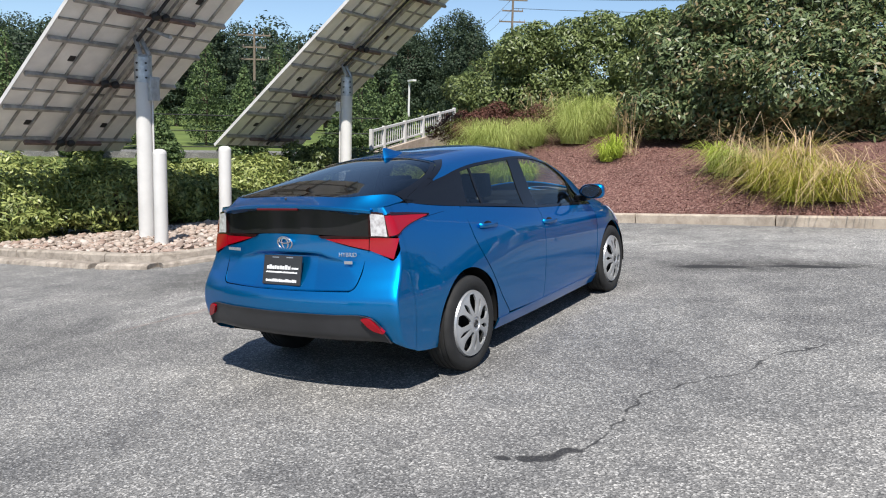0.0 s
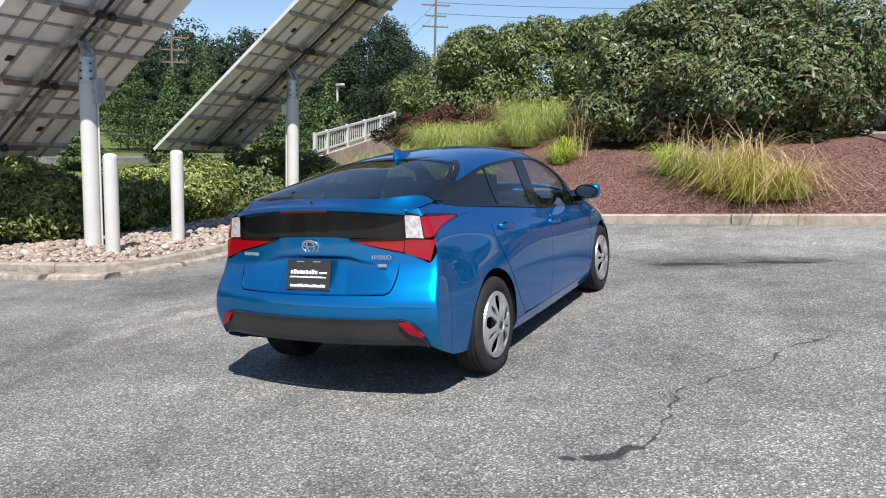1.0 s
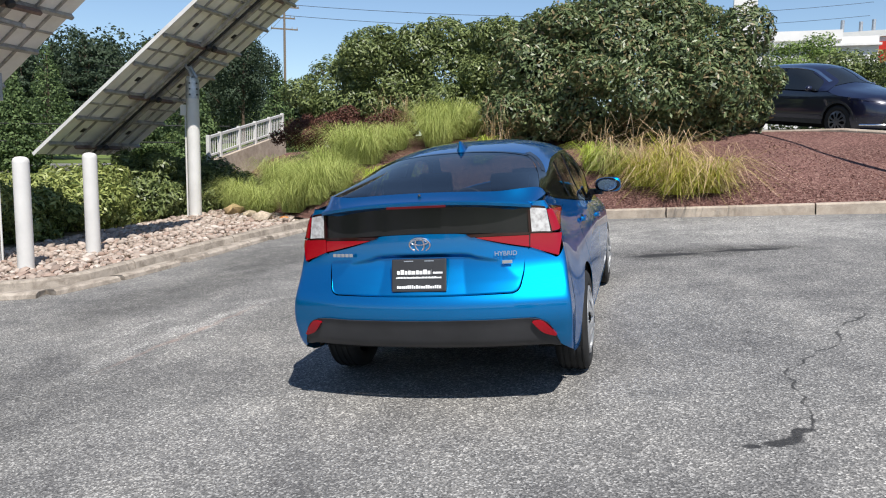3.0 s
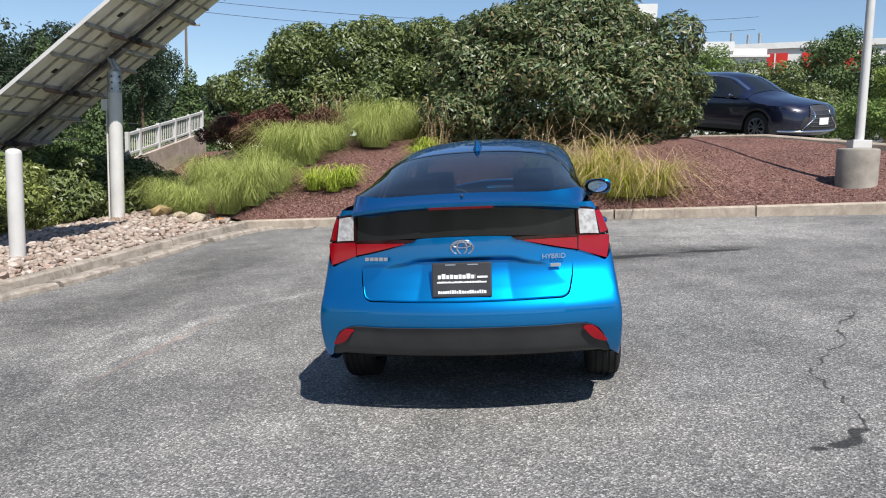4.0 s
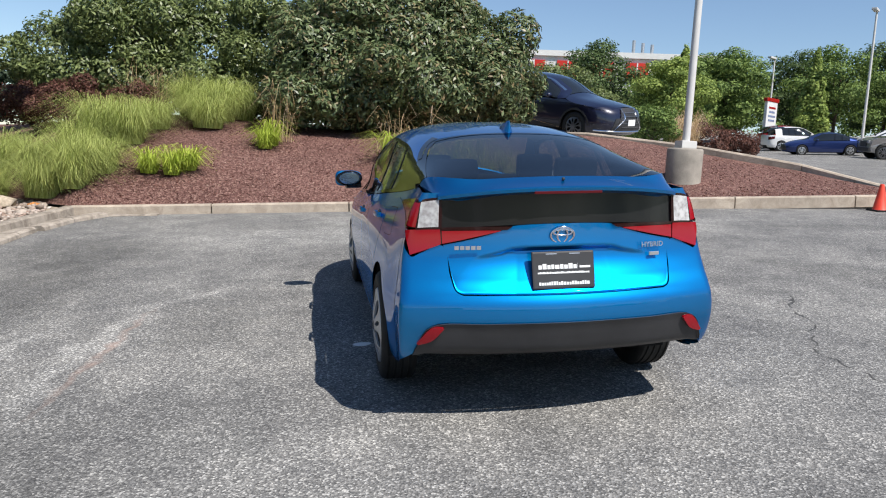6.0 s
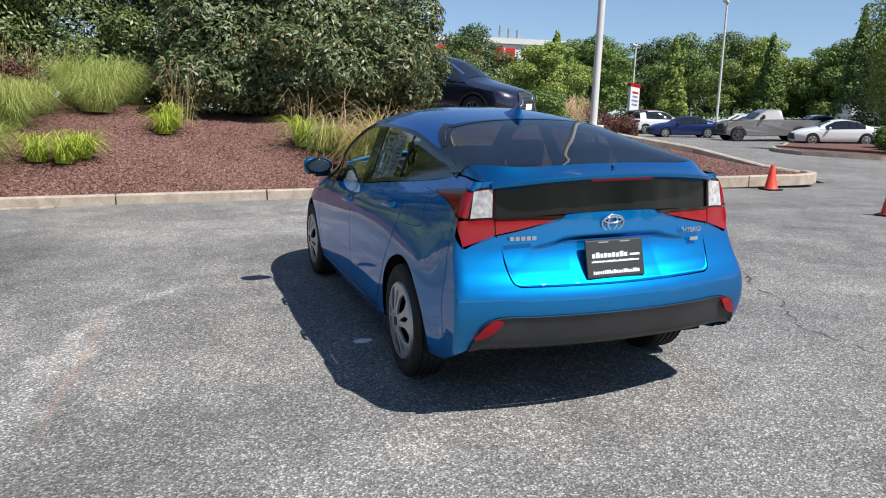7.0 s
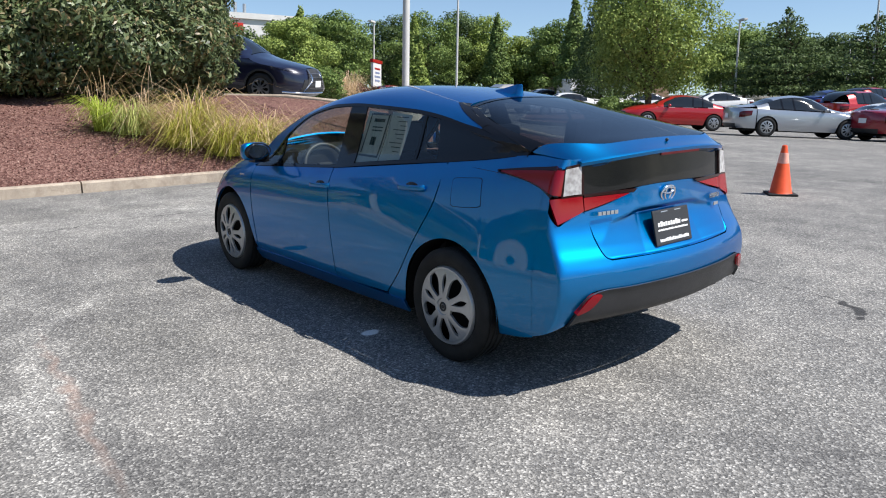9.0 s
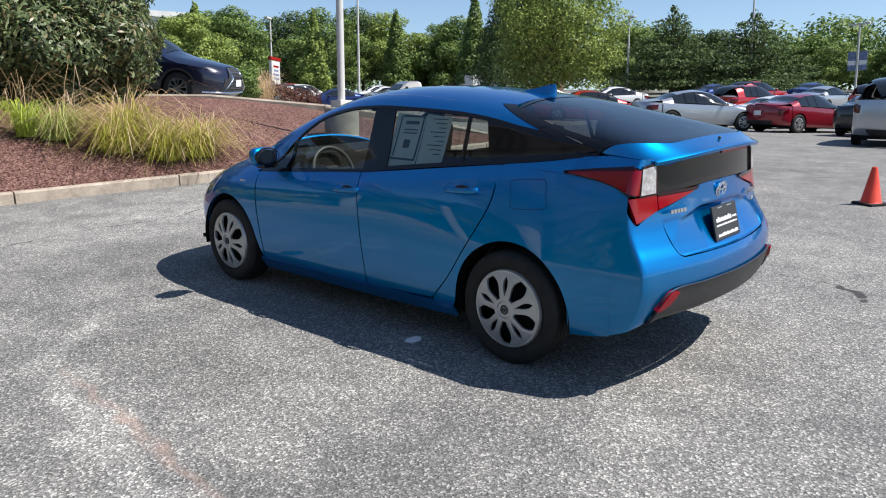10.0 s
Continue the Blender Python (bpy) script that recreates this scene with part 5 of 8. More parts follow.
def bank():
    """The mulched bank behind the long kerb."""
    nx, ny = 110, 60
    verts, faces = [], []
    for i in range(nx + 1):
        x = -10.5 + (9.6 + 10.5) * i / nx
        y0 = EDGE(x) + 0.10
        y1 = max(BACK(x), y0 + 0.05)
        for j in range(ny + 1):
            y = y0 + (y1 - y0) * (j / ny)
            verts.append((x, y, bed_height(x, y)))
    for i in range(nx):
        for j in range(ny):
            a = i * (ny + 1) + j
            faces.append((a, a + ny + 1, a + ny + 2, a + 1))
    return raw_mesh("mulch_bank", verts, faces, MULCH, True)


tagged(new("mulch_bank", bank()), "reddish-brown bark mulch bank behind a kerb", "mulch bed", kind="structure").matrix_basis = SLOPE
KERB = [(-0.075, -0.05), (-0.075, 0.12), (-0.05, 0.15), (0.06, 0.15), (0.075, 0.13), (0.075, -0.05)]


def kerb_run(name, path, label, joints=2.2, profile=KERB, material=None):
    """A kerb of cast lengths with open joints."""
    o = thing(name, SLOPE.copy(), label, "kerb", kind="structure")
    pts = [Vector(p) for p in path]
    total = sum((b - a).length for a, b in zip(pts, pts[1:]))
    n = max(1, round(total / joints))
    steps = along([tuple(p) for p in pts], n * 6, False)
    for k in range(n):
        seg = [v.copy() for v in steps[k * 6:k * 6 + 7]]
        seg[0] = seg[0].lerp(seg[1], 0.03)
        seg[-1] = seg[-1].lerp(seg[-2], 0.03)
        part("kerb_stone", add_sweep(bmesh.new(), [tuple(p) for p in seg], profile), material or CONCRETE, o)
    return o


kerb_run("kerb_1", [(-4.95, FRONT(-4.95) + 0.02, 0)] + [(x, FRONT(x) + 0.03, 0.0) for x in (-3, -1, 1, 3, 5, 7, 8.6)] + [(9.3, 7.25, 0), (9.72, 7.45, 0), (9.85, 7.85, 0)], "sandy concrete kerb along a mulch bank")
kerb_run("kerb_2", [(9.85, 7.9, -0.02), (9.55, 8.5, 0.05)] + [(x, y, drive_height(x, y) - 0.02) for x, y in ((8.6, 9.75), (7.1, 11.25), (5.3, 13.0), (3.6, 14.45), (2.0, 15.8), (-1.5, 18.0))], "pale concrete kerb along the upper drive")


def drive():
    """The sloping upper drive behind the bank."""
    xs = [-6 + 0.8 * i for i in range(33)]
    verts, faces = [], []
    edge = lerp_rows([(-6, 21.2), (-1.5, 18.0), (2.0, 15.8), (3.6, 14.45), (5.3, 13.0), (7.1, 11.25), (8.6, 9.75), (9.6, 8.4), (9.9, 7.9), (20, 7.9)])
    for x in xs:
        for j in range(25):
            y = edge(x) + (28 - edge(x)) * j / 24
            verts.append((x, y, sm((11.2 - x - 0.2 * (y - 12)) / 6.2) * 1.04 - 0.0012 * max(0.0, min(x, 29.0)) ** 2 - 0.17 * sm((x - 8.8) / 1.5)))
    for i in range(len(xs) - 1):
        for j in range(24):
            a = i * 25 + j
            faces.append((a, a + 25, a + 26, a + 1))
    return raw_mesh("upper_drive", verts, faces, ASPHALT, True)


tagged(new("upper_drive", drive()), "grey asphalt drive ramping up behind the bank", "drive", kind="structure").matrix_basis = SLOPE

# island with river stones
ISLAND = [(-13.5, 2.46), (-9.0, 2.42), (-6.35, 2.50), (-5.85, 2.62), (-5.62, 2.95), (-5.50, 4.0), (-5.38, 5.6), (-5.18, 7.0), (-5.0, 7.75), (-4.95, 8.3)]
kerb_run("kerb_3", [(x, y, 0) for x, y in ISLAND], "weathered concrete kerb round a stone bed", 2.4, [(-0.10, -0.05), (-0.09, 0.12), (-0.06, 0.155), (0.05, 0.155), (0.08, 0.13), (0.10, -0.05)], OLD_CONCRETE)
GUTTER = [(-0.15, 0.0), (-0.14, 0.035), (-0.10, 0.06), (0.10, 0.07), (0.145, 0.045), (0.155, 0.0)]
broken = thing("gutter", SLOPE.copy(), "cracked and broken concrete gutter slabs", "gutter", kind="structure")
for k, (a, b) in enumerate((((-13.5, 2.16), (-9.6, 2.12)), ((-9.5, 2.12), (-6.6, 2.14)), ((-6.5, 2.15), (-5.62, 2.36)), ((-5.56, 2.42), (-5.30, 3.2)), ((-5.29, 3.25), (-5.17, 4.25)), ((-5.17, 4.52), (-5.13, 4.86)), ((-5.12, 4.95), (-5.05, 6.0)), ((-5.06, 6.05), (-5.02, 6.55)), ((-4.93, 6.62), (-4.78, 7.45)), ((-4.76, 7.5), (-4.45, 8.05)), ((-4.4, 8.07), (-3.6, 8.03)))):
    bm = add_sweep(bmesh.new(), [(a[0], a[1], 0.002), (b[0], b[1], 0.002)], GUTTER if k < 10 else [(-0.06, 0), (-0.05, 0.02), (0.05, 0.02), (0.06, 0)])
    for v in bm.verts:
        v.co += Vector((noise.noise(v.co * 3.1) * 0.05, noise.noise(v.co * 2.7 + Vector((5, 1, 2))) * 0.05, 0))
    part("slab", bm, OLD_CONCRETE, broken)


def bed_sheet():
    outline = ISLAND + [(-6.2, 9.6), (-8.0, 11.4), (-8.2, 13.0), (-13.5, 13.0)]
    bm = bmesh.new()
    bm.faces.new([bm.verts.new((x, y, 0.10)) for x, y in outline])
    bmesh.ops.triangulate(bm, faces=bm.faces[:])
    return bm


solid("stone_bed", bed_sheet(), plain("stone_dust", (0.30, 0.25, 0.20, 1), 0.95, 0, 0.2, 0.45, 9, 60, 0.5), SLOPE.copy(), "dusty bed under river stones", "stone bed", kind="structure")


def stone_mesh(rng, k):
    bm = bmesh.new()
    bmesh.ops.create_icosphere(bm, subdivisions=1, radius=0.5)
    for v in bm.verts:
        v.co *= 1 + rng.uniform(-0.16, 0.16)
        v.co.z *= 0.55
    return bm


def stones():
    rng = random.Random(11)
    meshes = [mesh_of("stone", stone_mesh(rng, k), STONE, True) for k in range(10)]
    bed = thing("river_stones", SLOPE.copy(), "pale rounded river stones covering the island bed", "river stones", kind="stuff")
    west = lerp_rows([(2.6, -10.6), (4.0, -10.2), (5.0, -9.2), (8.0, -8.9), (10.0, -8.7), (11.5, -8.3)])
    east = lerp_rows([(2.55, -6.3), (2.9, -5.85), (4.0, -5.62), (5.6, -5.5), (7.0, -5.3), (7.9, -5.15), (8.4, -5.2), (9.6, -6.2), (11.4, -8.0)])
    spots = []
    tries = 0
    while len(spots) < 4600 and tries < 60000:
        tries += 1
        y = rng.uniform(2.58, 11.3)
        x = rng.uniform(-10.6, -5.1)
        if not west(y) < x < east(y) - 0.05:
            continue
        spots.append((x, y, rng.uniform(0.045, 0.125) * (1 if rng.random() < 0.9 else 1.6)))
    spots.sort(key=lambda q: (q[0] + 5.5) ** 2 + (q[1] - 3.2) ** 2)
    joined_v, joined_f = [], []
    for k, (x, y, d) in enumerate(spots):
        m = pose(x, y, 0.10 + d * 0.16 + rng.uniform(0, 0.03), rng.uniform(-25, 25), rng.uniform(-25, 25), rng.uniform(0, 360)) @ Matrix.Diagonal((d * rng.uniform(0.8, 1.3), d * rng.uniform(0.7, 1.0), d, 1))
        me = meshes[k % 10]
        if k < 300:
            part("stone", me, None, bed, m=m)
        else:
            o = len(joined_v)
            joined_v += [tuple(m @ v.co) for v in me.vertices]
            joined_f += [tuple(o + i for i in p.vertices) for p in me.polygons]
    tagged(part("stone_layer", raw_mesh("stone_layer", joined_v, joined_f, STONE_BED, True), None, bed, "layer of river stones"), kind="stuff")


stones()
for x, y, w, tint in ((-5.55, 8.55, 0.16, (0.45, 0.19, 0.06, 1)), (-6.0, 8.5, 0.32, (0.40, 0.33, 0.25, 1)), (-7.4, 9.9, 0.42, (0.44, 0.31, 0.16, 1)), (-6.7, 9.3, 0.28, (0.42, 0.34, 0.24, 1))):
    rng = random.Random(int(w * 100))
    solid("rock", stone_mesh(rng, 0), plain("rock", tint, 0.85, 0, 0.3, 0.3, 9, 60, 0.4), laid(x, y, 0.10 + w * 0.3) @ Matrix.Diagonal((w * 1.4, w, w * 1.3, 1)), "tan field rock on the stone bed", "rock", "rocks on the bed", smooth=True)


# mulch chips that lie proud
def chips():
    rng = np.random.default_rng(5)
    n = 9000
    x = rng.uniform(-5, 9.3, n)
    y = np.array([FRONT(a) for a in x]) + 0.15 + 3.6 * rng.uniform(0, 1, n) ** 1.3
    z = np.array([bed_height(a, b) for a, b in zip(x, y)]) + 0.006
    ok = y < np.interp(x, (-5, 2, 5.2, 7.0, 8.5, 9.3), (12, 12, 12.6, 10.9, 9.4, 8.2))
    c = np.stack([x, y, z], 1)[ok]
    nor = np.tile((0, 0, 1.0), (len(c), 1)) + rng.normal(0, 0.3, (len(c), 3))
    return quads_mesh("bark_chips", leaves(c, nor, 0.055, 0.018, rng, 0.0, 0.1), leaf_material("bark_chip", (0.05, 0.018, 0.014, 1), (0.20, 0.09, 0.07, 1), (0.42, 0.30, 0.24, 1)))


tagged(new("bark_chips", chips()), "loose reddish bark chips on the bank", "bark chips", kind="stuff").matrix_basis = SLOPE


# ---- street furniture ----
GALVANISED = plain("galvanised_steel", (0.42, 0.44, 0.46, 1), 0.45, 0.7, 0.5, 0.25, 9, 60, 0.1)
PANEL_BACK = plain("panel_back", (0.74, 0.73, 0.71, 1), 0.6, 0, 0.4, 0.10, 3, 40, 0.03)
STEEL = plain("weathered_steel", (0.36, 0.35, 0.33, 1), 0.6, 0.4, 0.4, 0.35, 5, 60, 0.15)
RUSTY = plain("rusty_brace", (0.17, 0.12, 0.105, 1), 0.7, 0.2, 0.3, 0.35, 7, 60, 0.2)
DARK_STEEL = plain("dark_clamp", (0.03, 0.03, 0.032, 1), 0.6, 0.2, 0.4, 0.2, 9, 60, 0.1)


def solar_tracker(px, py, top, conduit):
    """A post with a tilted array of panels; the array climbs to the east."""
    base = site(px, py, 0.08)
    o = thing("solar_tracker", Matrix.Translation(base), "tilted solar panel array on a white steel post", "solar panel", "solar trackers")
    post = part("post", tube((0, 0, -0.1), (0, 0, top - 0.42), 0.135, seg=32), WHITE_PAINT, o, "white painted steel post", True)
    part("collar", lathe([(0.135, top - 0.42), (0.142, top - 0.42), (0.142, top), (0.10, top + 0.01), (0.001, top + 0.01)], 32), GALVANISED, post, "galvanised post head with bolts", True)
    for k in range(6):
        a = radians(60 * (k // 3) - 80)
        z = top - 0.34 + 0.12 * (k % 3)
        part("bolt", tube((0.135 * math.cos(a), 0.135 * math.sin(a), z), (0.158 * math.cos(a), 0.158 * math.sin(a), z), 0.018, seg=6), DARK_STEEL, post)
    c = Vector((-0.05, 0, top + 0.40))
    u = Vector((0.797, 0, 0.604)).normalized()
    v = Vector((0, 1, 0))
    w = u.cross(v)
    if w.z < 0:
        w = -w
    frame_m = Matrix.Translation(c) @ Matrix((u, v, w)).transposed().to_4x4()
    part("yoke", add_tube(add_tube(add_box(bmesh.new(), -0.06, 0.06, -0.14, 0.14, 0.0, 0.05, 0.01), (0.06, -0.09, 0.03), (-0.14, -0.05, 0.36), 0.04, seg=8), (0.06, 0.09, 0.03), (-0.14, 0.05, 0.36), 0.04, seg=8), GALVANISED, o, "galvanised tilting yoke", m=Matrix.Translation((0, 0, top)))
    array = part("rack", add_box(add_box(bmesh.new(), -3.3, 3.45, -0.25, -0.17, -0.09, -0.02, 0.01), -3.3, 3.45, 0.16, 0.24, -0.09, -0.02, 0.01), STEEL, o, "long steel rack beams", m=frame_m)
    part("torque_tube", tube((-3.2, -0.06, -0.10), (3.3, -0.06, -0.10), 0.028, seg=14), DARK_STEEL, array, "steel torque tube", True)
    part("actuator", tube((0.25, -0.05, -0.12), (0.75, -0.22, -0.75), 0.03, seg=10), GALVANISED, array, "tilt actuator", True)
    for k in range(8):
        x = -3.05 + 0.88 * k
        part("crossbar", box(x - 0.03, x + 0.03, -1.42, 1.52, -0.02, 0.055), STEEL, array, "cross rail")
        if k % 2 == 0:
            part("brace", box(x - 0.03, x + 0.03, -0.72, 0.80, -0.10, -0.03, 0.008), RUSTY, array, "short rusty brace")
            for sy in (-0.1, 0.1):
                part("clamp", lathe([(0.001, -0.05), (0.06, -0.05), (0.075, -0.02), (0.06, 0.03), (0.001, 0.03)], 12, pose(x + 0.1, sy, -0.13)), DARK_STEEL, array, "dark clamp", True)
    rows = 4
    cols = 4
    wx, wy = 7.0 / rows, 2.98 / cols
    for i in range(rows):
        for j in range(cols):
            x0, y0 = -3.48 + i * wx, -1.46 + j * wy
            p = part("panel", box(x0 + 0.006, x0 + wx - 0.006, y0 + 0.004, y0 + wy - 0.004, 0.058, 0.092), PANEL_BACK, array, "pale backed solar panel")
            if j in (0, 2):
                part("junction_box", box(x0 + wx * 0.5 - 0.06, x0 + wx * 0.5 + 0.06, y0 + wy - 0.14, y0 + wy - 0.04, 0.04, 0.058, 0.004), DARK_STEEL, p)
    for x in (-1.72, 0.02, 1.78):
        part("rail", box(x - 0.018, x + 0.018, -1.44, 1.50, 0.03, 0.058), STEEL, array)
    for y in (-1.10, -0.72, 0.40, 0.77, 1.14):
        part("rail", box(-3.46, 3.5, y - 0.02, y + 0.02, 0.02, 0.055), STEEL, array)
    part("edge_strip", box(-3.49, 3.53, -1.478, -1.462, 0.03, 0.10), WHITE_PAINT, array, "bright aluminium edge")
    if conduit:
        part("conduit", tube((-0.17, -0.03, 0.0), (-0.17, -0.03, top - 0.6), 0.02, seg=10), WHITE_PAINT, post, "conduit pipe", True)
        b = part("junction_case", box(-0.25, -0.11, -0.10, 0.0, top - 0.78, top - 0.55, 0.012), WHITE_PAINT, post, "white junction case")
        part("cable", add_sweep(bmesh.new(), [tuple(p) for p in along([(-0.18, -0.06, top - 0.55), (-0.30, -0.05, top - 0.38), (-0.55, 0, top - 0.30), (-0.75, 0, top - 0.05)], 14)], [(0.008, 0), (0, 0.008), (-0.008, 0), (0, -0.008)]), DARK_STEEL, b)
    else:
        part("control_case", box(0.12, 0.22, -0.02, 0.16, top - 0.72, top - 0.32, 0.012), GALVANISED, post, "grey control case")
        part("conduit", tube((0.15, 0.06, 0.0), (0.15, 0.06, top - 0.7), 0.016, seg=10), WHITE_PAINT, post, "conduit pipe", True)
    return o


solar_tracker(-8.12, 4.15, 3.12, False)
solar_tracker(-8.38, 9.92, 3.02, True)


def bollard(x, y):
    o = thing("bollard", upright(x, y, 0.12), "white painted steel bollard set in river stones", "bollard", "bollards by the solar posts")
    part("pipe", lathe([(0.105, -0.1), (0.105, 1.44)], 28), WHITE_PAINT, o, "painted steel pipe", True)
    part("cap", lathe([(0.1055, 1.438), (0.1035, 1.462), (0.094, 1.488), (0.072, 1.506), (0.04, 1.516), (0.001, 1.52)], 28), WHITE_PAINT, o, "domed cap", True)


bollard(-6.85, 3.47)
bollard(-6.89, 4.83)

# lamp post on its concrete drum
lamp = thing("lamp_post", upright(5.66, 8.98, 0.07), "white lamp post on a round concrete base", "lamp post")
drum = part("concrete_base", lathe([(0.325, -0.3), (0.33, 0.80), (0.32, 0.83), (0.30, 0.838), (0.001, 0.84)], 36), CONCRETE_GREY, lamp, "stained grey concrete drum", True)
part("base_cover", box(-0.15, 0.15, -0.15, 0.15, 0.84, 0.98, 0.015), WHITE_PAINT, lamp, "white square base cover")
part("pole", tube((0, 0, 0.96), (0, 0, 9.5), 0.072, 0.055, 24), WHITE_PAINT, lamp, "tall white pole", True)
part("lamp_head", box(-0.25, 0.5, -0.2, 0.2, 9.45, 9.6, 0.03), WHITE_PAINT, lamp, "flat lamp head")

# traffic cones
ORANGE = plain("orange_plastic", (0.75, 0.085, 0.02, 1), 0.5, 0, 0.4, 0.15, 5, 60, 0.05)
FADED = plain("faded_collar", (0.78, 0.36, 0.28, 1), 0.55, 0, 0.4, 0.15, 8, 60, 0.05)


RED_ORANGE = plain("red_orange_plastic", (0.72, 0.060, 0.030, 1), 0.5, 0, 0.4, 0.12, 5, 60, 0.05)


def traffic_cone(x, y, turn, tall):
    """A tall cone carries a faded collar; a small one is plain."""
    label = "orange traffic cone with a faded collar on asphalt" if tall else "small red-orange traffic cone on a black rubber foot"
    o = thing("traffic_cone", Matrix.Translation((x, y, gz(x, y))) @ SLOPE @ pose(0, 0, 0, 0, 0, turn), label, "traffic cone", "traffic cones across the lot")
    f, h = (0.185, 0.67) if tall else (0.150, 0.455)
    r = f * 0.76
    part("foot", box(-f, f, -f, f, 0.002, 0.030, 0.012), RUBBER, o, "black rubber foot")
    part("body", lathe([(r + 0.012, 0.029), (r, 0.042), (0.036, h - 0.025), (0.030, h - 0.003), (0.022, h), (0.018, h - 0.02)], 28), ORANGE if tall else RED_ORANGE, o, "orange cone body", True)
    if tall:
        at = lambda z: r + (0.036 - r) * (z - 0.042) / (h - 0.067) + 0.002
        part("collar", lathe([(at(0.43), 0.43), (at(0.57), 0.57)], 28), FADED, o, "faded pinkish collar", True)


for k, (x, y, tall) in enumerate(((8.21, 6.94, False), (7.42, 3.83, False), (6.62, 1.83, True), (6.15, -0.17, False))):
    traffic_cone(x, y, 20 * k, tall)

# white railing on its retaining wall
rail = thing("railing", pose(0, 0, 0), "white wooden railing on a sloping concrete wall", "railing")
ra, rb = site(-9.55, 12.6, 1.30), site(-10.0, 17.8, 1.93)
way = rb - ra
part("retaining_wall", add_sweep(bmesh.new(), [tuple(ra), tuple(rb)], [(-0.12, -1.7), (-0.12, -0.02), (0.12, -0.02), (0.12, -1.7)]), CONCRETE, rail, "pale concrete wall")
for k in (0, 0.13, 0.36, 0.58, 0.79, 1.0):
    part("post", box(-0.045, 0.045, -0.045, 0.045, -0.04, 0.63, 0.01), WHITE_PAINT, rail, "white rail post", m=Matrix.Translation(ra + way * k))
for h, t in ((0.57, 0.032), (0.10, 0.024)):
    part("rail", add_sweep(bmesh.new(), [tuple(ra + Vector((0, 0, h))), tuple(rb + Vector((0, 0, h)))], [(-t, -t), (-t, t), (t, t), (t, -t)]), WHITE_PAINT, rail, "white rail")
picket = mesh_of("picket", box(-0.009, 0.009, -0.009, 0.009, 0.10, 0.57), WHITE_PAINT)
for k in range(1, 40):
    part("picket", picket, None, rail, m=Matrix.Translation(ra + way * (k / 40)))


# ---- shrubs, grasses and hedges ----
def on_bank(x, y, sink=0.05):
    return upright(x, y, bed_height(x, y) - sink)


shrub("shrub", on_bank(0.7, 12.6, 0.1), [(0, 0, 1.55, 1.9, 1.5, 1.75), (-1.7, -0.1, 1.35, 1.35, 1.35, 1.35), (1.75, -0.2, 1.25, 1.45, 1.4, 1.35), (-0.4, -0.7, 0.95, 1.7, 1.0, 0.95), (1.0, -0.6, 1.0, 1.5, 1.0, 0.95), (0.2, 0.3, 2.75, 1.7, 1.3, 1.0), (-1.3, 0.2, 2.2, 1.2, 1.2, 0.9), (2.3, 0.3, 0.85, 1.0, 1.2, 0.85)],
      130000, (0.145, 0.050), VIBURNUM, "large dense grey-green viburnum shrub on mulch", 3, 9)
shrub("shrub", on_bank(-4.4, 15.0, 0.0), [(0.6, 0, 1.5, 1.6, 1.3, 1.35), (2.2, -0.1, 1.5, 1.5, 1.2, 1.4), (-1.1, 0, 1.4, 1.5, 1.2, 1.3), (-2.6, 0.2, 1.1, 1.3, 1.2, 1.15), (0.8, -0.7, 0.75, 2.6, 0.8, 0.75), (-1.6, -0.6, 0.7, 1.8, 0.8, 0.7), (1.5, 0.1, 2.3, 1.2, 1.0, 0.75), (-0.5, 0.2, 2.2, 1.3, 1.0, 0.7)],
      95000, (0.135, 0.050), BRIGHT_BUSH, "broad green leafy shrubs behind tall grass", 4, 8)
shrub("shrub", on_bank(-2.3, 15.0, 0.0), [(0, 0, 0.7, 1.1, 0.8, 0.75), (-0.9, 0, 0.6, 0.8, 0.7, 0.6)], 9000, (0.11, 0.05), VIBURNUM, "low grey-green shrub between taller ones", 5, 4)
shrub("shrub", upright(-6.3, 13.2, 1.22), [(0, 0, 0.56, 1.0, 0.6, 0.56), (1.15, 0.1, 0.56, 0.85, 0.6, 0.54), (-0.95, 0.2, 0.50, 0.8, 0.55, 0.5)], 28000, (0.06, 0.035), PURPLE, "dark red-leaved barberry hedge on the bank", 6, 6, floor=-0.3)
for k, (x, y, w, h) in enumerate(((-13.2, 3.0, 1.25, 1.55), (-11.5, 3.8, 1.25, 1.48), (-10.6, 5.2, 1.2, 1.35), (-10.3, 6.9, 1.15, 1.15), (-10.1, 8.6, 1.15, 1.3), (-9.9, 10.3, 1.1, 1.35), (-9.2, 11.9, 0.95, 1.25))):
    shrub("laurel_bush", upright(x, y, 0.05), [(0, 0, h * 0.55, w, w * 0.85, h * 0.55), (0.35, -0.3, h * 0.4, w * 0.7, w * 0.7, h * 0.45), (-0.4, 0.25, h * 0.62, w * 0.75, w * 0.7, h * 0.5)], 13000, (0.150, 0.046), LAUREL if k < 5 else BRIGHT_BUSH, "glossy green laurel bush in a clipped row", 20 + k, 5, group="laurel hedge")


def grass_clump(x, y, n, spread, height, width, lean, material, label, seed, group):
    rng = np.random.default_rng(seed)
    v, f = blades(rng, n, spread, height, width, lean)
    o = thing("grass_clump", on_bank(x, y, 0.0), label, "grass", group)
    part("foliage", strip_mesh("foliage", v, f, material), None, o, "long arching blades")
    return o


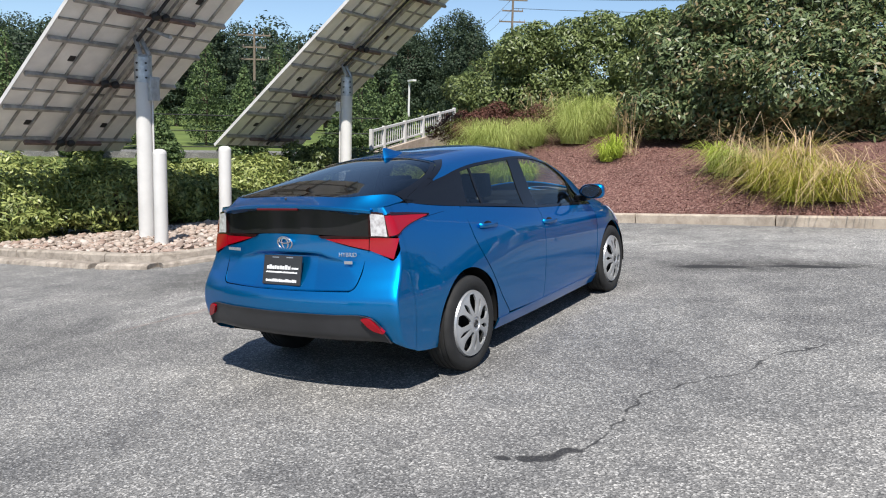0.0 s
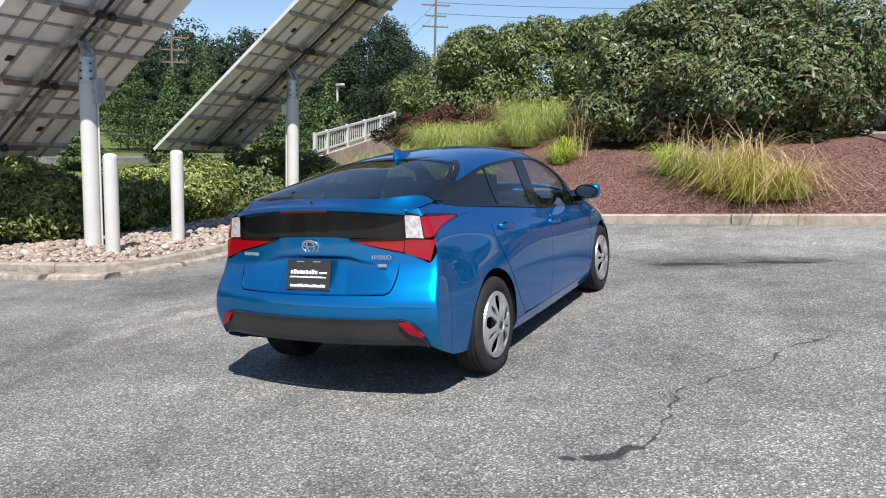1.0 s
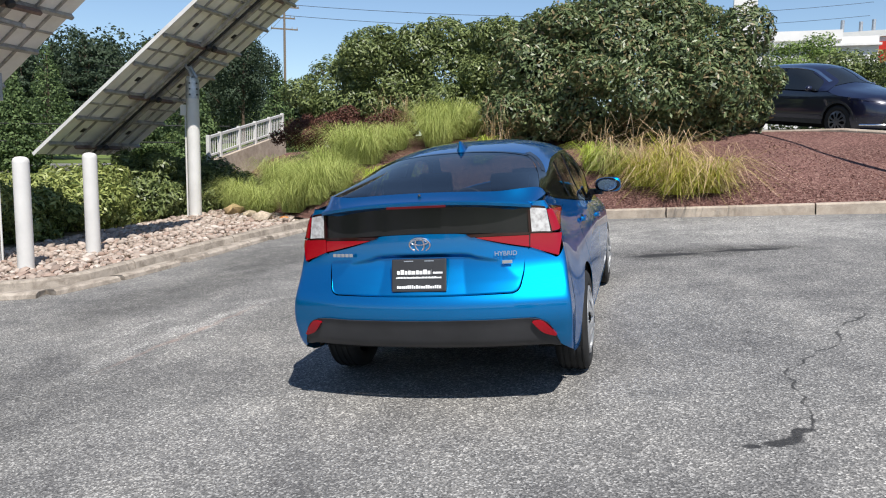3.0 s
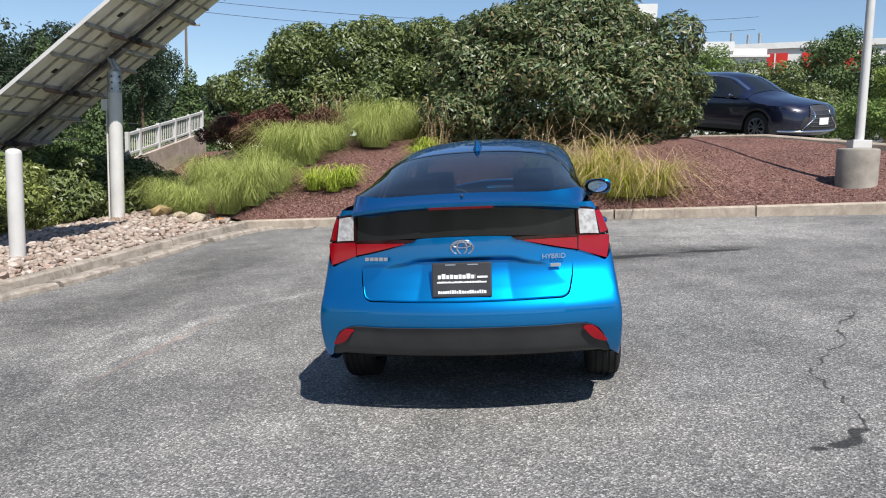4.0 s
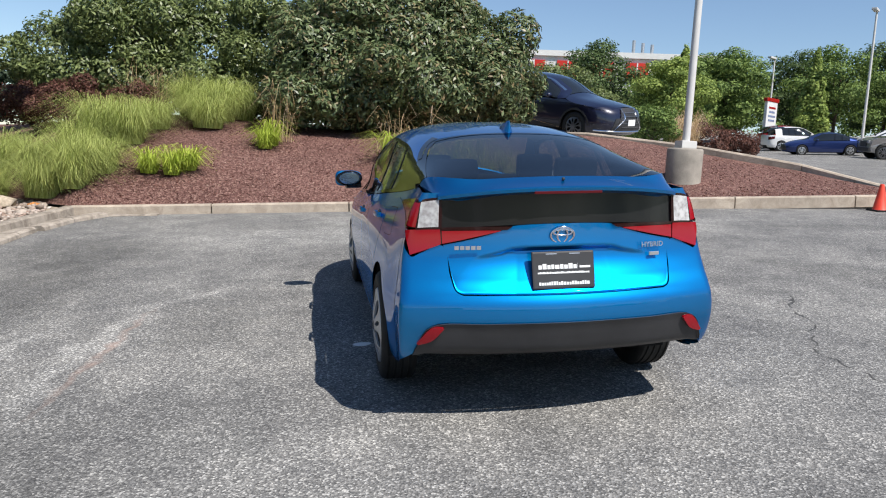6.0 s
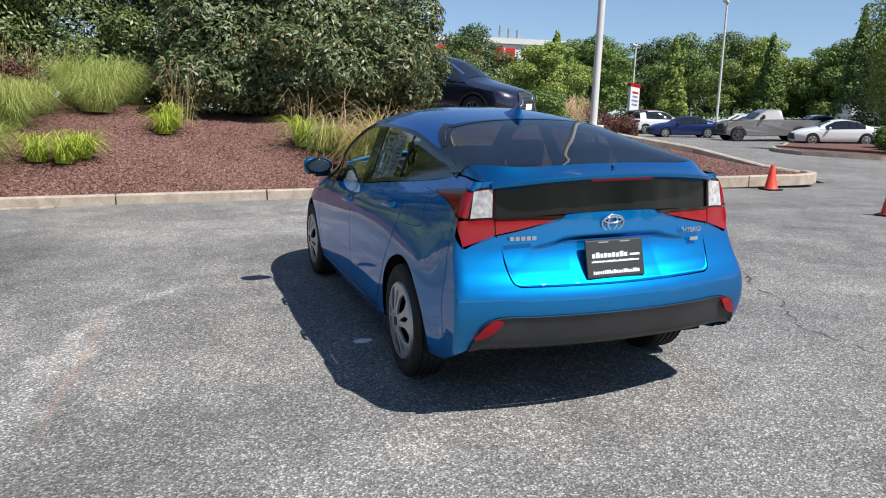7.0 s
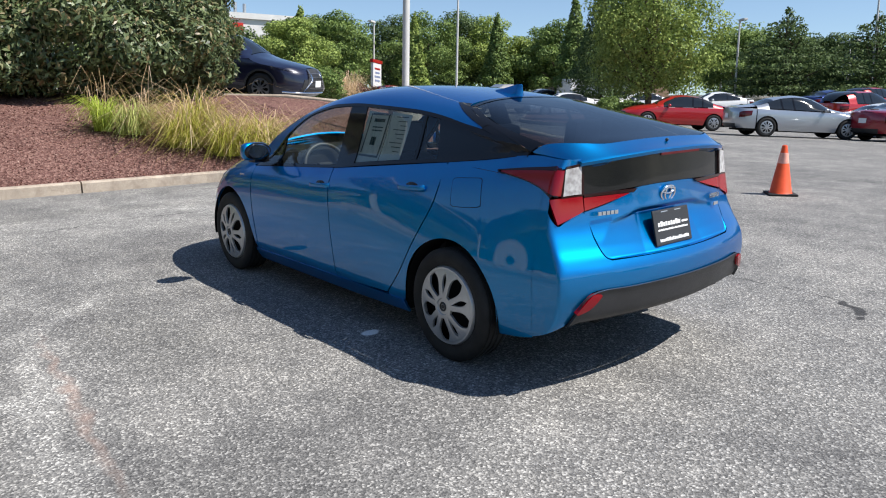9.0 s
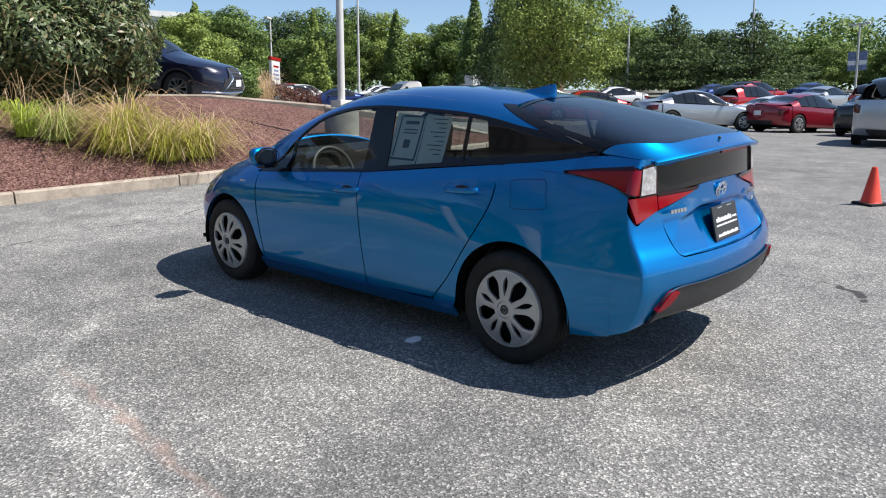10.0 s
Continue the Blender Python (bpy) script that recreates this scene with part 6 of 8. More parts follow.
rg = random.Random(21)
spots = [(-8.3, 11.4), (-7.5, 10.6), (-8.6, 12.1), (-6.7, 9.9), (-6.9, 11.3), (-6.2, 10.4), (-5.6, 9.3), (-5.0, 9.0), (-5.3, 10.2), (-4.7, 9.6), (-5.2, 11.1), (-4.6, 10.6), (-4.1, 11.6), (-3.6, 12.3), (-3.2, 11.7), (-2.9, 12.7), (-3.7, 13.0), (-2.6, 13.2)]
for k, (x, y) in enumerate(spots):
    grass_clump(x + rg.uniform(-0.15, 0.15), y + rg.uniform(-0.15, 0.15), 1500, rg.uniform(0.20, 0.28), rg.uniform(0.50, 0.86), 0.0065, 1.0, GRASS_GREEN, "soft green ornamental grass clump on the bank", 40 + k, "ornamental grasses")
for k, (x, y, h) in enumerate(((-3.95, 9.35, 0.40), (-3.55, 9.25, 0.46), (-3.3, 9.4, 0.40), (-1.95, 10.75, 0.46), (-2.05, 10.55, 0.36), (0.25, 9.75, 0.5))):
    grass_clump(x, y, 300, 0.13, h, 0.014, 1.0, GRASS_LIME, "bright lime-green grass tuft in mulch", 80 + k, "lime grass tufts")
for k, (x, y, h, w) in enumerate(((2.25, 8.40, 0.58, 0.20), (1.72, 8.42, 0.60, 0.20), (1.18, 8.85, 0.62, 0.20), (1.6, 9.35, 0.66, 0.20), (0.62, 9.55, 0.52, 0.2))):
    grass_clump(x, y, 620, w, h, 0.009, 1.35, GRASS_YELLOW if k != 4 else GRASS_GREEN, "yellow-green ornamental grass mound in mulch", 90 + k, "yellow grass mounds")
    grass_clump(x + 0.1, y + 0.05, 130 if k else 240, w, h * 1.35, 0.010, 1.6, GRASS_STRAW, "long arching dry straw stalks over a grass mound", 100 + k, "straw stalks")
for k, (x, y) in enumerate(((-1.8, 11.0), (-4.9, 13.4), (-4.4, 13.5), (1.0, 10.1), (0.3, 10.3))):
    grass_clump(x, y, 60 if x < 0 else 28, 0.25, 1.15 if x < 0 else 0.9, 0.007, 0.7, GRASS_STRAW, "sparse dry grass stalks on the bank", 110 + k, "dry stalks")


# ---- other vehicles ----
CAR_PANE = Nodes("car_pane", 0.06, 0, 0.7).set(Base_Color=(0.012, 0.015, 0.018, 1)).material
SEDAN = Shell(
    width=[(0.12, 0.78), (0.25, 0.88), (0.5, 0.92), (0.75, 0.915), (0.92, 0.88), (1.05, 0.80), (1.25, 0.70), (1.46, 0.58)],
    rear=[(0.2, -0.85), (0.35, -1.03), (0.6, -1.08), (0.95, -1.05), (1.02, -0.95), (1.08, -0.5), (1.13, -0.2), (1.30, 0.2), (1.45, 1.0)],
    front=[(0.15, 3.6), (0.35, 3.80), (0.55, 3.80), (0.70, 3.68), (0.80, 3.5), (0.92, 3.1), (1.0, 2.6), (1.04, 2.40), (1.22, 2.05), (1.38, 1.65), (1.45, 1.2)],
    top=[(-1.08, 0.94), (-0.95, 1.02), (-0.5, 1.075), (-0.2, 1.13), (0.2, 1.30), (0.6, 1.41), (1.1, 1.45), (1.6, 1.395), (2.0, 1.245), (2.38, 1.05), (2.6, 1.0), (3.1, 0.92), (3.5, 0.80), (3.72, 0.68), (3.80, 0.45)], pivot=-0.3)
TALL = Shell(
    width=[(0.15, 0.80), (0.3, 0.92), (0.6, 0.948), (0.9, 0.945), (1.08, 0.91), (1.2, 0.84), (1.45, 0.74), (1.7, 0.62)],
    rear=[(0.25, -0.80), (0.4, -0.96), (0.7, -1.0), (1.0, -0.98), (1.25, -0.92), (1.4, -0.80), (1.55, -0.62), (1.66, -0.3), (1.7, 0.2)],
    front=[(0.2, 3.62), (0.4, 3.84), (0.65, 3.86), (0.85, 3.74), (0.95, 3.55), (1.03, 3.1), (1.12, 2.6), (1.20, 2.38), (1.45, 1.95), (1.64, 1.5), (1.7, 1.0)],
    top=[(-1.0, 1.0), (-0.93, 1.25), (-0.8, 1.42), (-0.6, 1.56), (-0.3, 1.65), (0.2, 1.695), (1.0, 1.70), (1.5, 1.645), (1.95, 1.46), (2.4, 1.20), (2.6, 1.13), (3.1, 1.05), (3.55, 0.95), (3.76, 0.80), (3.86, 0.6)], pivot=-0.2)


def vehicle(name, m, shell, body, label, group="", base=2.8, r=0.33, sill=0.22, belt=(0.93, 0.02), wide=0.79, cover=SILVER, spokes=10, clad=False, back=None):
    """A parked car with painted shell, panes, lamps and four wheels; the rear axle is at its origin."""
    s = shell
    o = thing(name, m, label, "car", group)
    lo = lambda y: belt[0] - belt[1] * y
    w0, w1 = back or (0.05, 2.15)
    hi = lambda y: s.top(y) - 0.085
    ra, rf = arch(0.0, r, r + 0.055, 20, 160, 10), arch(base, r, r + 0.055, 20, 160, 10)
    y0 = ra[0][0]
    for mirror in (False, True):
        bm = bmesh.new()
        patch(bm, s.side, ra + [(r + 0.09, sill), (base - r - 0.09, sill)] + rf, [(y0, lo(y0)), (0.0, lo(0)), (0.6, lo(0.6)), (1.5, lo(1.5)), (w1, lo(w1)), (w1 + 0.25, s.top(w1 + 0.25) - 0.155), (base, s.top(base) - 0.15), (rf[-1][0], s.top(rf[-1][0]) - 0.15)], 54, 8, mirror=mirror, thick=0, smooth=False)
        part("body_side", bm, body, o, "", True)
        bm = bmesh.new()
        patch(bm, s.side, span(lo, w0, w1, 8, 0.03), [(w0 + (w1 - w0) * i / 8, max(lo(w0 + (w1 - w0) * i / 8) + 0.035, hi(w0 + (w1 - w0) * i / 8))) for i in range(9)], 22, 6, lift=0.004, mirror=mirror, thick=0.01)
        win = part("side_window", bm, CAR_PANE, o, "dark side glass", True)
        for y in (0.42 * (w0 + w1), w0 + 0.22 * (w1 - w0)):
            bm = bmesh.new()
            patch(bm, s.side, [(y - 0.03, lo(y) + 0.03), (y + 0.03, lo(y) + 0.03)], [(y - 0.07, hi(y - 0.05)), (y - 0.02, hi(y))], 2, 6, lift=0.008, mirror=mirror, thick=0)
            part("pillar", bm, BLACK_GLOSS, win, "", True)
        bm = bmesh.new()
        patch(bm, s.side, [(w1 + 0.03, lo(w1) + 0.005), (w1 - 0.1, hi(w1 - 0.1) - 0.05), (w1 - 0.5, hi(w1 - 0.5) - 0.025)], [(w1 + 0.29, s.top(w1 + 0.29) - 0.12), (w1, hi(w1) + 0.05), (w1 - 0.5, hi(w1 - 0.5) + 0.055)], 14, 4, lift=0.007, mirror=mirror, flip=True, thick=0.008)
        part("front_pillar", bm, body, o, "", True)
        bm = bmesh.new()
        patch(bm, s.side, span(lo, y0, w0, 4), [(y0, max(lo(y0) + 0.01, s.top(y0) - 0.02)), (w0, max(lo(w0) + 0.01, s.top(w0) - 0.02))], 8, 3, mirror=mirror, thick=0)
        part("rear_pillar", bm, body, o, "", True)
        bm = bmesh.new()
        patch(bm, s.round, [(50, lo(0) - 0.30), (60, lo(0) - 0.28), (74, lo(0) - 0.22)], [(50, lo(0) - 0.12), (60, lo(0) - 0.08), (76, lo(0) - 0.06)], 8, 4, lift=0.012, mirror=mirror)
        part("tail_lamp", bm, DARK_RED_LENS, o, "red tail lamp", True)
        bm = bmesh.new()
        zf = s.top(3.35) - 0.20
        patch(bm, s.nose, [(62, zf), (48, zf - 0.05), (34, zf - 0.06)], [(64, zf + 0.12), (50, zf + 0.06), (36, zf + 0.02)], 8, 4, lift=0.012, flip=True, mirror=mirror)
        part("headlamp", bm, CLEAR_LENS, o, "clear headlamp", True)
        bm = bmesh.new()
        bmesh.ops.create_uvsphere(bm, u_segments=12, v_segments=8, radius=1, matrix=Matrix.Translation(((-1 if mirror else 1) * (s.half(1.95, lo(1.95)) + 0.08), 1.95, lo(1.95) + 0.08)) @ Matrix.Diagonal((0.10, 0.07, 0.07, 1)))
        part("mirror", bm, body, o, "", True)
        bm = bmesh.new()
        patch(bm, s.side, [(-0.6, 0.2), (base + 0.5, 0.2)], [(-0.6, lo(0) - 0.05), (base + 0.5, 0.75)], 20, 3, lift=-0.09, thick=0, mirror=mirror)
        part("inner_skin", bm, DARK_GAP, o)
    e = [(s.half(y, hi(y)) - 0.02, y) for y in [y0 + (w1 - y0) * i / 12 for i in range(13)]]
    rear_y = [k for k in e if k[1] < w0 + 0.35]
    mid = [(s.half(y, hi(y)) - 0.012, y) for y in [w0 + 0.18 + (w1 - 0.62 - w0) * i / 10 for i in range(11)]]
    bm = bmesh.new()
    patch(bm, s.over, [(-x, y) for x, y in mid], mid, 12, 8, flip=True, thick=0)
    part("roof", bm, body, o, "", True)
    f = [(s.half(y, hi(y)) - 0.03, y) for y in (w1 - 0.45, w1 - 0.2, w1, w1 + 0.18)]
    bm = bmesh.new()
    patch(bm, s.over, [(-x, y) for x, y in f], f, 8, 8, flip=True, thick=0)
    part("windscreen", bm, CAR_PANE, o, "", True)
    g = [(min(0.62, s.half(y, hi(y))), y) for y in [y0 - 0.05 + (w0 + 0.2 - y0 + 0.05) * i / 5 for i in range(6)]]
    bm = bmesh.new()
    patch(bm, s.over, [(-x, y) for x, y in g], g, 8, 8, flip=True, thick=0)
    part("rear_window", bm, CAR_PANE, o, "", True)
    y1 = s.rear(lo(0) + 0.03) + 0.035
    k = [(max(0.25, s.half(y, s.top(y) - 0.07)), y) for y in [y1 + (y0 - 0.03 - y1) * i / 5 for i in range(6)]]
    bm = bmesh.new()
    patch(bm, s.over, [(-x, y) for x, y in k], k, 10, 10, flip=True, thick=0, lift=0.001)
    part("boot_lid" if s.top(-0.6) < 1.3 else "tailgate_window", bm, body if s.top(-0.6) < 1.3 else CAR_PANE, o, "", True)
    h = [(s.half(y, s.top(y) - 0.145), y) for y in (w1 + 0.2, 2.6, 2.9, 3.15, 3.3, 3.45, 3.58, 3.68)]
    bm = bmesh.new()
    patch(bm, s.over, [(-x, y) for x, y in h], h, 10, 8, flip=True, thick=0)
    part("bonnet", bm, body, o, "", True)
    bm = bmesh.new()
    patch(bm, s.nose, [(60, 0.24), (0, 0.22), (-60, 0.24)], [(60, s.top(3.3) - 0.12), (0, s.top(3.6) - 0.04), (-60, s.top(3.3) - 0.12)], 24, 8, thick=0)
    nose = part("front_bumper", bm, body, o, "", True)
    bm = bmesh.new()
    patch(bm, s.nose, [(30, 0.34), (0, 0.34), (-30, 0.34)], [(24, 0.66), (0, 0.68), (-24, 0.66)], 12, 5, lift=0.012)
    part("grille", bm, BLACK_PLASTIC, nose, "black grille", True)
    bm = bmesh.new()
    patch(bm, s.round, [(-84, 0.27), (0, 0.27), (84, 0.27)], [(-84, lo(0) - 0.005), (-50, lo(0) + 0.02), (0, lo(0) + 0.03), (50, lo(0) + 0.02), (84, lo(0) - 0.005)], 28, 8, thick=0)
    tail = part("rear_bumper", bm, body, o, "", True)
    bm = bmesh.new()
    patch(bm, s.round, [(-40, 0.27), (0, 0.27), (40, 0.27)], [(-40, 0.42), (0, 0.42), (40, 0.42)], 16, 3, lift=0.01)
    part("bumper_skirt", bm, BLACK_PLASTIC, tail, "", True)
    part("plate", box(-0.155, 0.155, -0.006, 0.0, -0.08, 0.08), WHITE_PRINT, tail, "pale blank number plate", m=pose(0, s.round(0, lo(0) - 0.25).y - 0.012, lo(0) - 0.25))
    for sx in (1, -1):
        for y in (0.0, base):
            wheel(o, sx * wide, y, r, r, 0.21, r * 0.66, cover, spokes, 0.5, "black tyre on a five-spoke alloy wheel")
    part("floor_pan", box(-0.7, 0.7, -0.7, base + 0.6, 0.18, 0.24), DARK_GAP, o)
    return o


def on_lot(x, y, turn, lift=0.0):
    """Square to the far ground at a world place."""
    n = Vector((gz(x - 1, y) - gz(x + 1, y), gz(x, y - 1) - gz(x, y + 1), 2)).normalized()
    return Matrix.Translation((x, y, gz(x, y) + lift)) @ Vector((0, 0, 1)).rotation_difference(n).to_matrix().to_4x4() @ pose(0, 0, 0, 0, 0, turn)


NAVY_BLACK = paint("black_blue_paint", (0.006, 0.007, 0.026, 1), 0.2)
SILVER_PAINT = paint("silver_paint", (0.42, 0.44, 0.47, 1), 0.6)
RED_PAINT = paint("red_paint", (0.42, 0.012, 0.014, 1), 0.2)
DEEP_RED = paint("deep_red_paint", (0.24, 0.008, 0.02, 1), 0.3)
BLACK_PAINT = paint("black_paint", (0.012, 0.013, 0.016, 1), 0.3)
WHITE_CAR = paint("white_car_paint", (0.72, 0.72, 0.72, 1), 0.0)
GREY_PAINT = paint("grey_paint", (0.27, 0.265, 0.26, 1), 0.4)
DARK_ALLOY = plain("dark_alloy", (0.16, 0.16, 0.17, 1), 0.3, 0.7, 0.5, 0.1, 8, 90, 0)

UPPER_SUV = Shell(
    width=[(0.15, 0.80), (0.3, 0.92), (0.6, 0.948), (0.9, 0.945), (1.08, 0.91), (1.2, 0.84), (1.45, 0.74), (1.7, 0.62)],
    rear=[(0.25, -0.80), (0.4, -0.96), (0.7, -1.0), (1.0, -0.98), (1.25, -0.92), (1.4, -0.80), (1.55, -0.62), (1.66, -0.3), (1.7, 0.2)],
    front=[(0.2, 3.68), (0.32, 3.86), (0.5, 3.90), (0.70, 3.87), (0.86, 3.80), (0.95, 3.68), (1.01, 3.40), (1.06, 3.1), (1.13, 2.65), (1.20, 2.42), (1.45, 1.97), (1.64, 1.5), (1.7, 1.0)],
    top=[(-1.0, 1.0), (-0.93, 1.25), (-0.8, 1.42), (-0.6, 1.56), (-0.3, 1.65), (0.2, 1.695), (1.0, 1.70), (1.5, 1.645), (1.97, 1.45), (2.42, 1.20), (2.65, 1.135), (3.1, 1.07), (3.5, 0.995), (3.72, 0.93), (3.84, 0.80), (3.90, 0.5)], pivot=-0.2, rf=(0.85, 2.7), rt=(0.14, 2.6))


def upper_suv():
    """The dark SUV that stands nose-down on the upper drive."""
    s = UPPER_SUV
    turn = pose(0, 0, 0, -5, 0, -146)
    m = SLOPE @ Matrix.Translation(Vector((5.65, 14.93, 0.865)) - turn @ Vector((0.82, 2.79, 0))) @ turn
    o = vehicle("suv", m, s, NAVY_BLACK, "dark navy SUV parked on the upper drive behind shrubs", base=2.79, r=0.375, sill=0.30, belt=(1.10, 0.03), wide=0.835, cover=DARK_ALLOY, spokes=10)
    bm = bmesh.new()
    patch(bm, s.nose, [(23, 0.36), (0, 0.35), (-23, 0.36)], [(15, 0.90), (0, 0.92), (-15, 0.90)], 14, 10, lift=0.022)
    grille = part("spindle_grille", bm, BLACK_PLASTIC, o, "black mesh grille with a chrome outline", True)
    bm = bmesh.new()
    for k in (1, -1):
        path = [s.nose(a * k, z) + Vector((0, 0.03, 0)) for a, z in ((15, 0.90), (12, 0.74), (14, 0.62), (23, 0.45), (26, 0.37))]
        add_sweep(bm, [tuple(p) for p in along(path, 16)], [(0.017 * math.cos(a), 0.017 * math.sin(a)) for a in (0, 1.05, 2.1, 3.14, 4.19, 5.24)])
    path = [s.nose(a, 0.33) + Vector((0, 0.03, 0)) for a in range(-50, 51, 10)]
    add_sweep(bm, [tuple(p) for p in path], [(0.022 * math.cos(a), 0.022 * math.sin(a)) for a in (0, 1.05, 2.1, 3.14, 4.19, 5.24)])
    part("chrome_outline", bm, CHROME, grille, "chrome grille outline and lower strip", True)
    bm = bmesh.new()
    for i in range(5):
        z = 0.44 + 0.09 * i
        patch(bm, s.nose, [(17, z), (0, z - 0.01), (-17, z)], [(17, z + 0.02), (0, z + 0.01), (-17, z + 0.02)], 10, 1, lift=0.032, thick=0.01)
    tagged(part("mesh_bar", bm, DARK_ALLOY, grille, "grille bars", True), kind="stuff")
    part("front_plate", box(-0.155, 0.155, 0, 0.008, -0.08, 0.08), WHITE_PRINT, o, "pale blank number plate", m=Matrix.Translation(s.nose(0, 0.56) + Vector((0, 0.035, 0))))
    for mirror in (False, True):
        bm = bmesh.new()
        patch(bm, s.nose, [(60, 0.82), (42, 0.76), (24, 0.76)], [(63, 0.905), (42, 0.84), (24, 0.79)], 12, 3, lift=0.014, flip=True, mirror=mirror)
        part("lamp_strip", bm, CHROME, o, "bright slit headlamp", True)
        bm = bmesh.new()
        patch(bm, s.nose, [(52, 0.40), (38, 0.39), (29, 0.40)], [(52, 0.47), (38, 0.50), (27, 0.52)], 8, 3, lift=0.012, flip=True, mirror=mirror)
        part("fog_lamp", bm, CLEAR_LENS, o, "fog lamp recess", True)
        for y in (0.0, 2.79):
            part("arch_trim", patch(bmesh.new(), s.side, arch(y, 0.375, 0.425, 8, 172, 14), arch(y, 0.375, 0.475, 8, 172, 14), 24, 2, lift=0.006, mirror=mirror), BLACK_PLASTIC, o, "dark wheel arch trim", True)
        bm = bmesh.new()
        hi = lambda y: s.top(y) - 0.085
        patch(bm, s.side, [(y, hi(y) - 0.012) for y in (0.1, 0.7, 1.2, 1.6, 1.9, 2.15)], [(y, hi(y) + 0.016) for y in (0.1, 0.7, 1.2, 1.6, 1.9, 2.15)], 26, 1, lift=0.010, thick=0.008, mirror=mirror)
        part("window_trim", bm, CHROME, o, "chrome window line", True)
        bm = bmesh.new()
        patch(bm, s.side, [(0.45, 0.30), (2.33, 0.30)], [(0.45, 0.40), (2.33, 0.40)], 16, 2, lift=0.012, mirror=mirror)
        part("side_sill", bm, BLACK_PLASTIC, o, "dark sill", True)
    return o


suv = upper_suv()
silver = vehicle("sedan", on_lot(22.6, 10.7, -130), SEDAN, SILVER_PAINT, "silver sedan parked on the far lot", "cars on the far lot", wide=0.81)
vehicle("sedan", on_lot(26.4, 15.0, 52), SEDAN, RED_PAINT, "bright red sedan parked beside a tree", "cars on the far lot", wide=0.81)
vehicle("sedan", on_lot(25.0, 7.3, -112), SEDAN, DEEP_RED, "dark red sedan parked on the far lot", "cars on the far lot", wide=0.81)
vehicle("sedan", on_lot(24.0, 4.1, -92), SEDAN, BLACK_PAINT, "black sedan parked on the far lot", "cars on the far lot", wide=0.81, cover=DARK_ALLOY)
vehicle("suv", on_lot(17.6, 2.0, -80), TALL, SILVER_PAINT, "silver SUV parked on the far lot", "cars on the far lot", base=2.79, r=0.36, belt=(1.10, 0.03), wide=0.82)
white = vehicle("sedan", on_lot(42.5, 30.5, 60), SEDAN, WHITE_CAR, "white sedan parked in the far row", "white cars in the far row", wide=0.81)
vehicle("compact_suv", on_lot(31.2, 44.8, -105), TALL, WHITE_CAR, "white compact SUV crossing the far lot", "white cars in the far row", base=2.79, r=0.36, belt=(1.10, 0.03), wide=0.82)
for x, y, t in ((34.5, 28.5, 62), (37.5, 30.5, 58), (39.5, 26.5, 60), (42, 22.5, 58), (38, 40, 70), (43, 38.5, 70), (41, 44, 70), (34, 47, -100)):
    copy_thing(white, on_lot(x, y, t))
for x, y, t in ((28.8, 9.4, -112), (38, 14, -115), (30.5, 4.9, -95)):
    copy_thing(white, on_lot(x, y, t))
blue_far = vehicle("sedan", on_lot(31.8, 38.5, 70), SEDAN, paint("navy_paint", (0.02, 0.035, 0.12, 1), 0.4), "dark blue sedan in the far row", "cars on the far lot", wide=0.81)
red_far = vehicle("suv", on_lot(33.5, 49, -105), TALL, RED_PAINT, "red SUV in the far row", "cars on the far lot", base=2.79, r=0.36, belt=(1.10, 0.03), wide=0.82)
for x, y, t in ((36, 13.4, -115), (41, 8, -100), (47, 17, -110)):
    copy_thing(red_far, on_lot(x, y, t))
for x, y, t in ((45, 12, -105), (50, 21, -110), (43, 5, -95), (38, 1.5, -90), (52, 10, -100), (56, 16, -105), (48, 3, -95)):
    copy_thing(silver if int(x) % 2 else blue_far, on_lot(x, y, t))


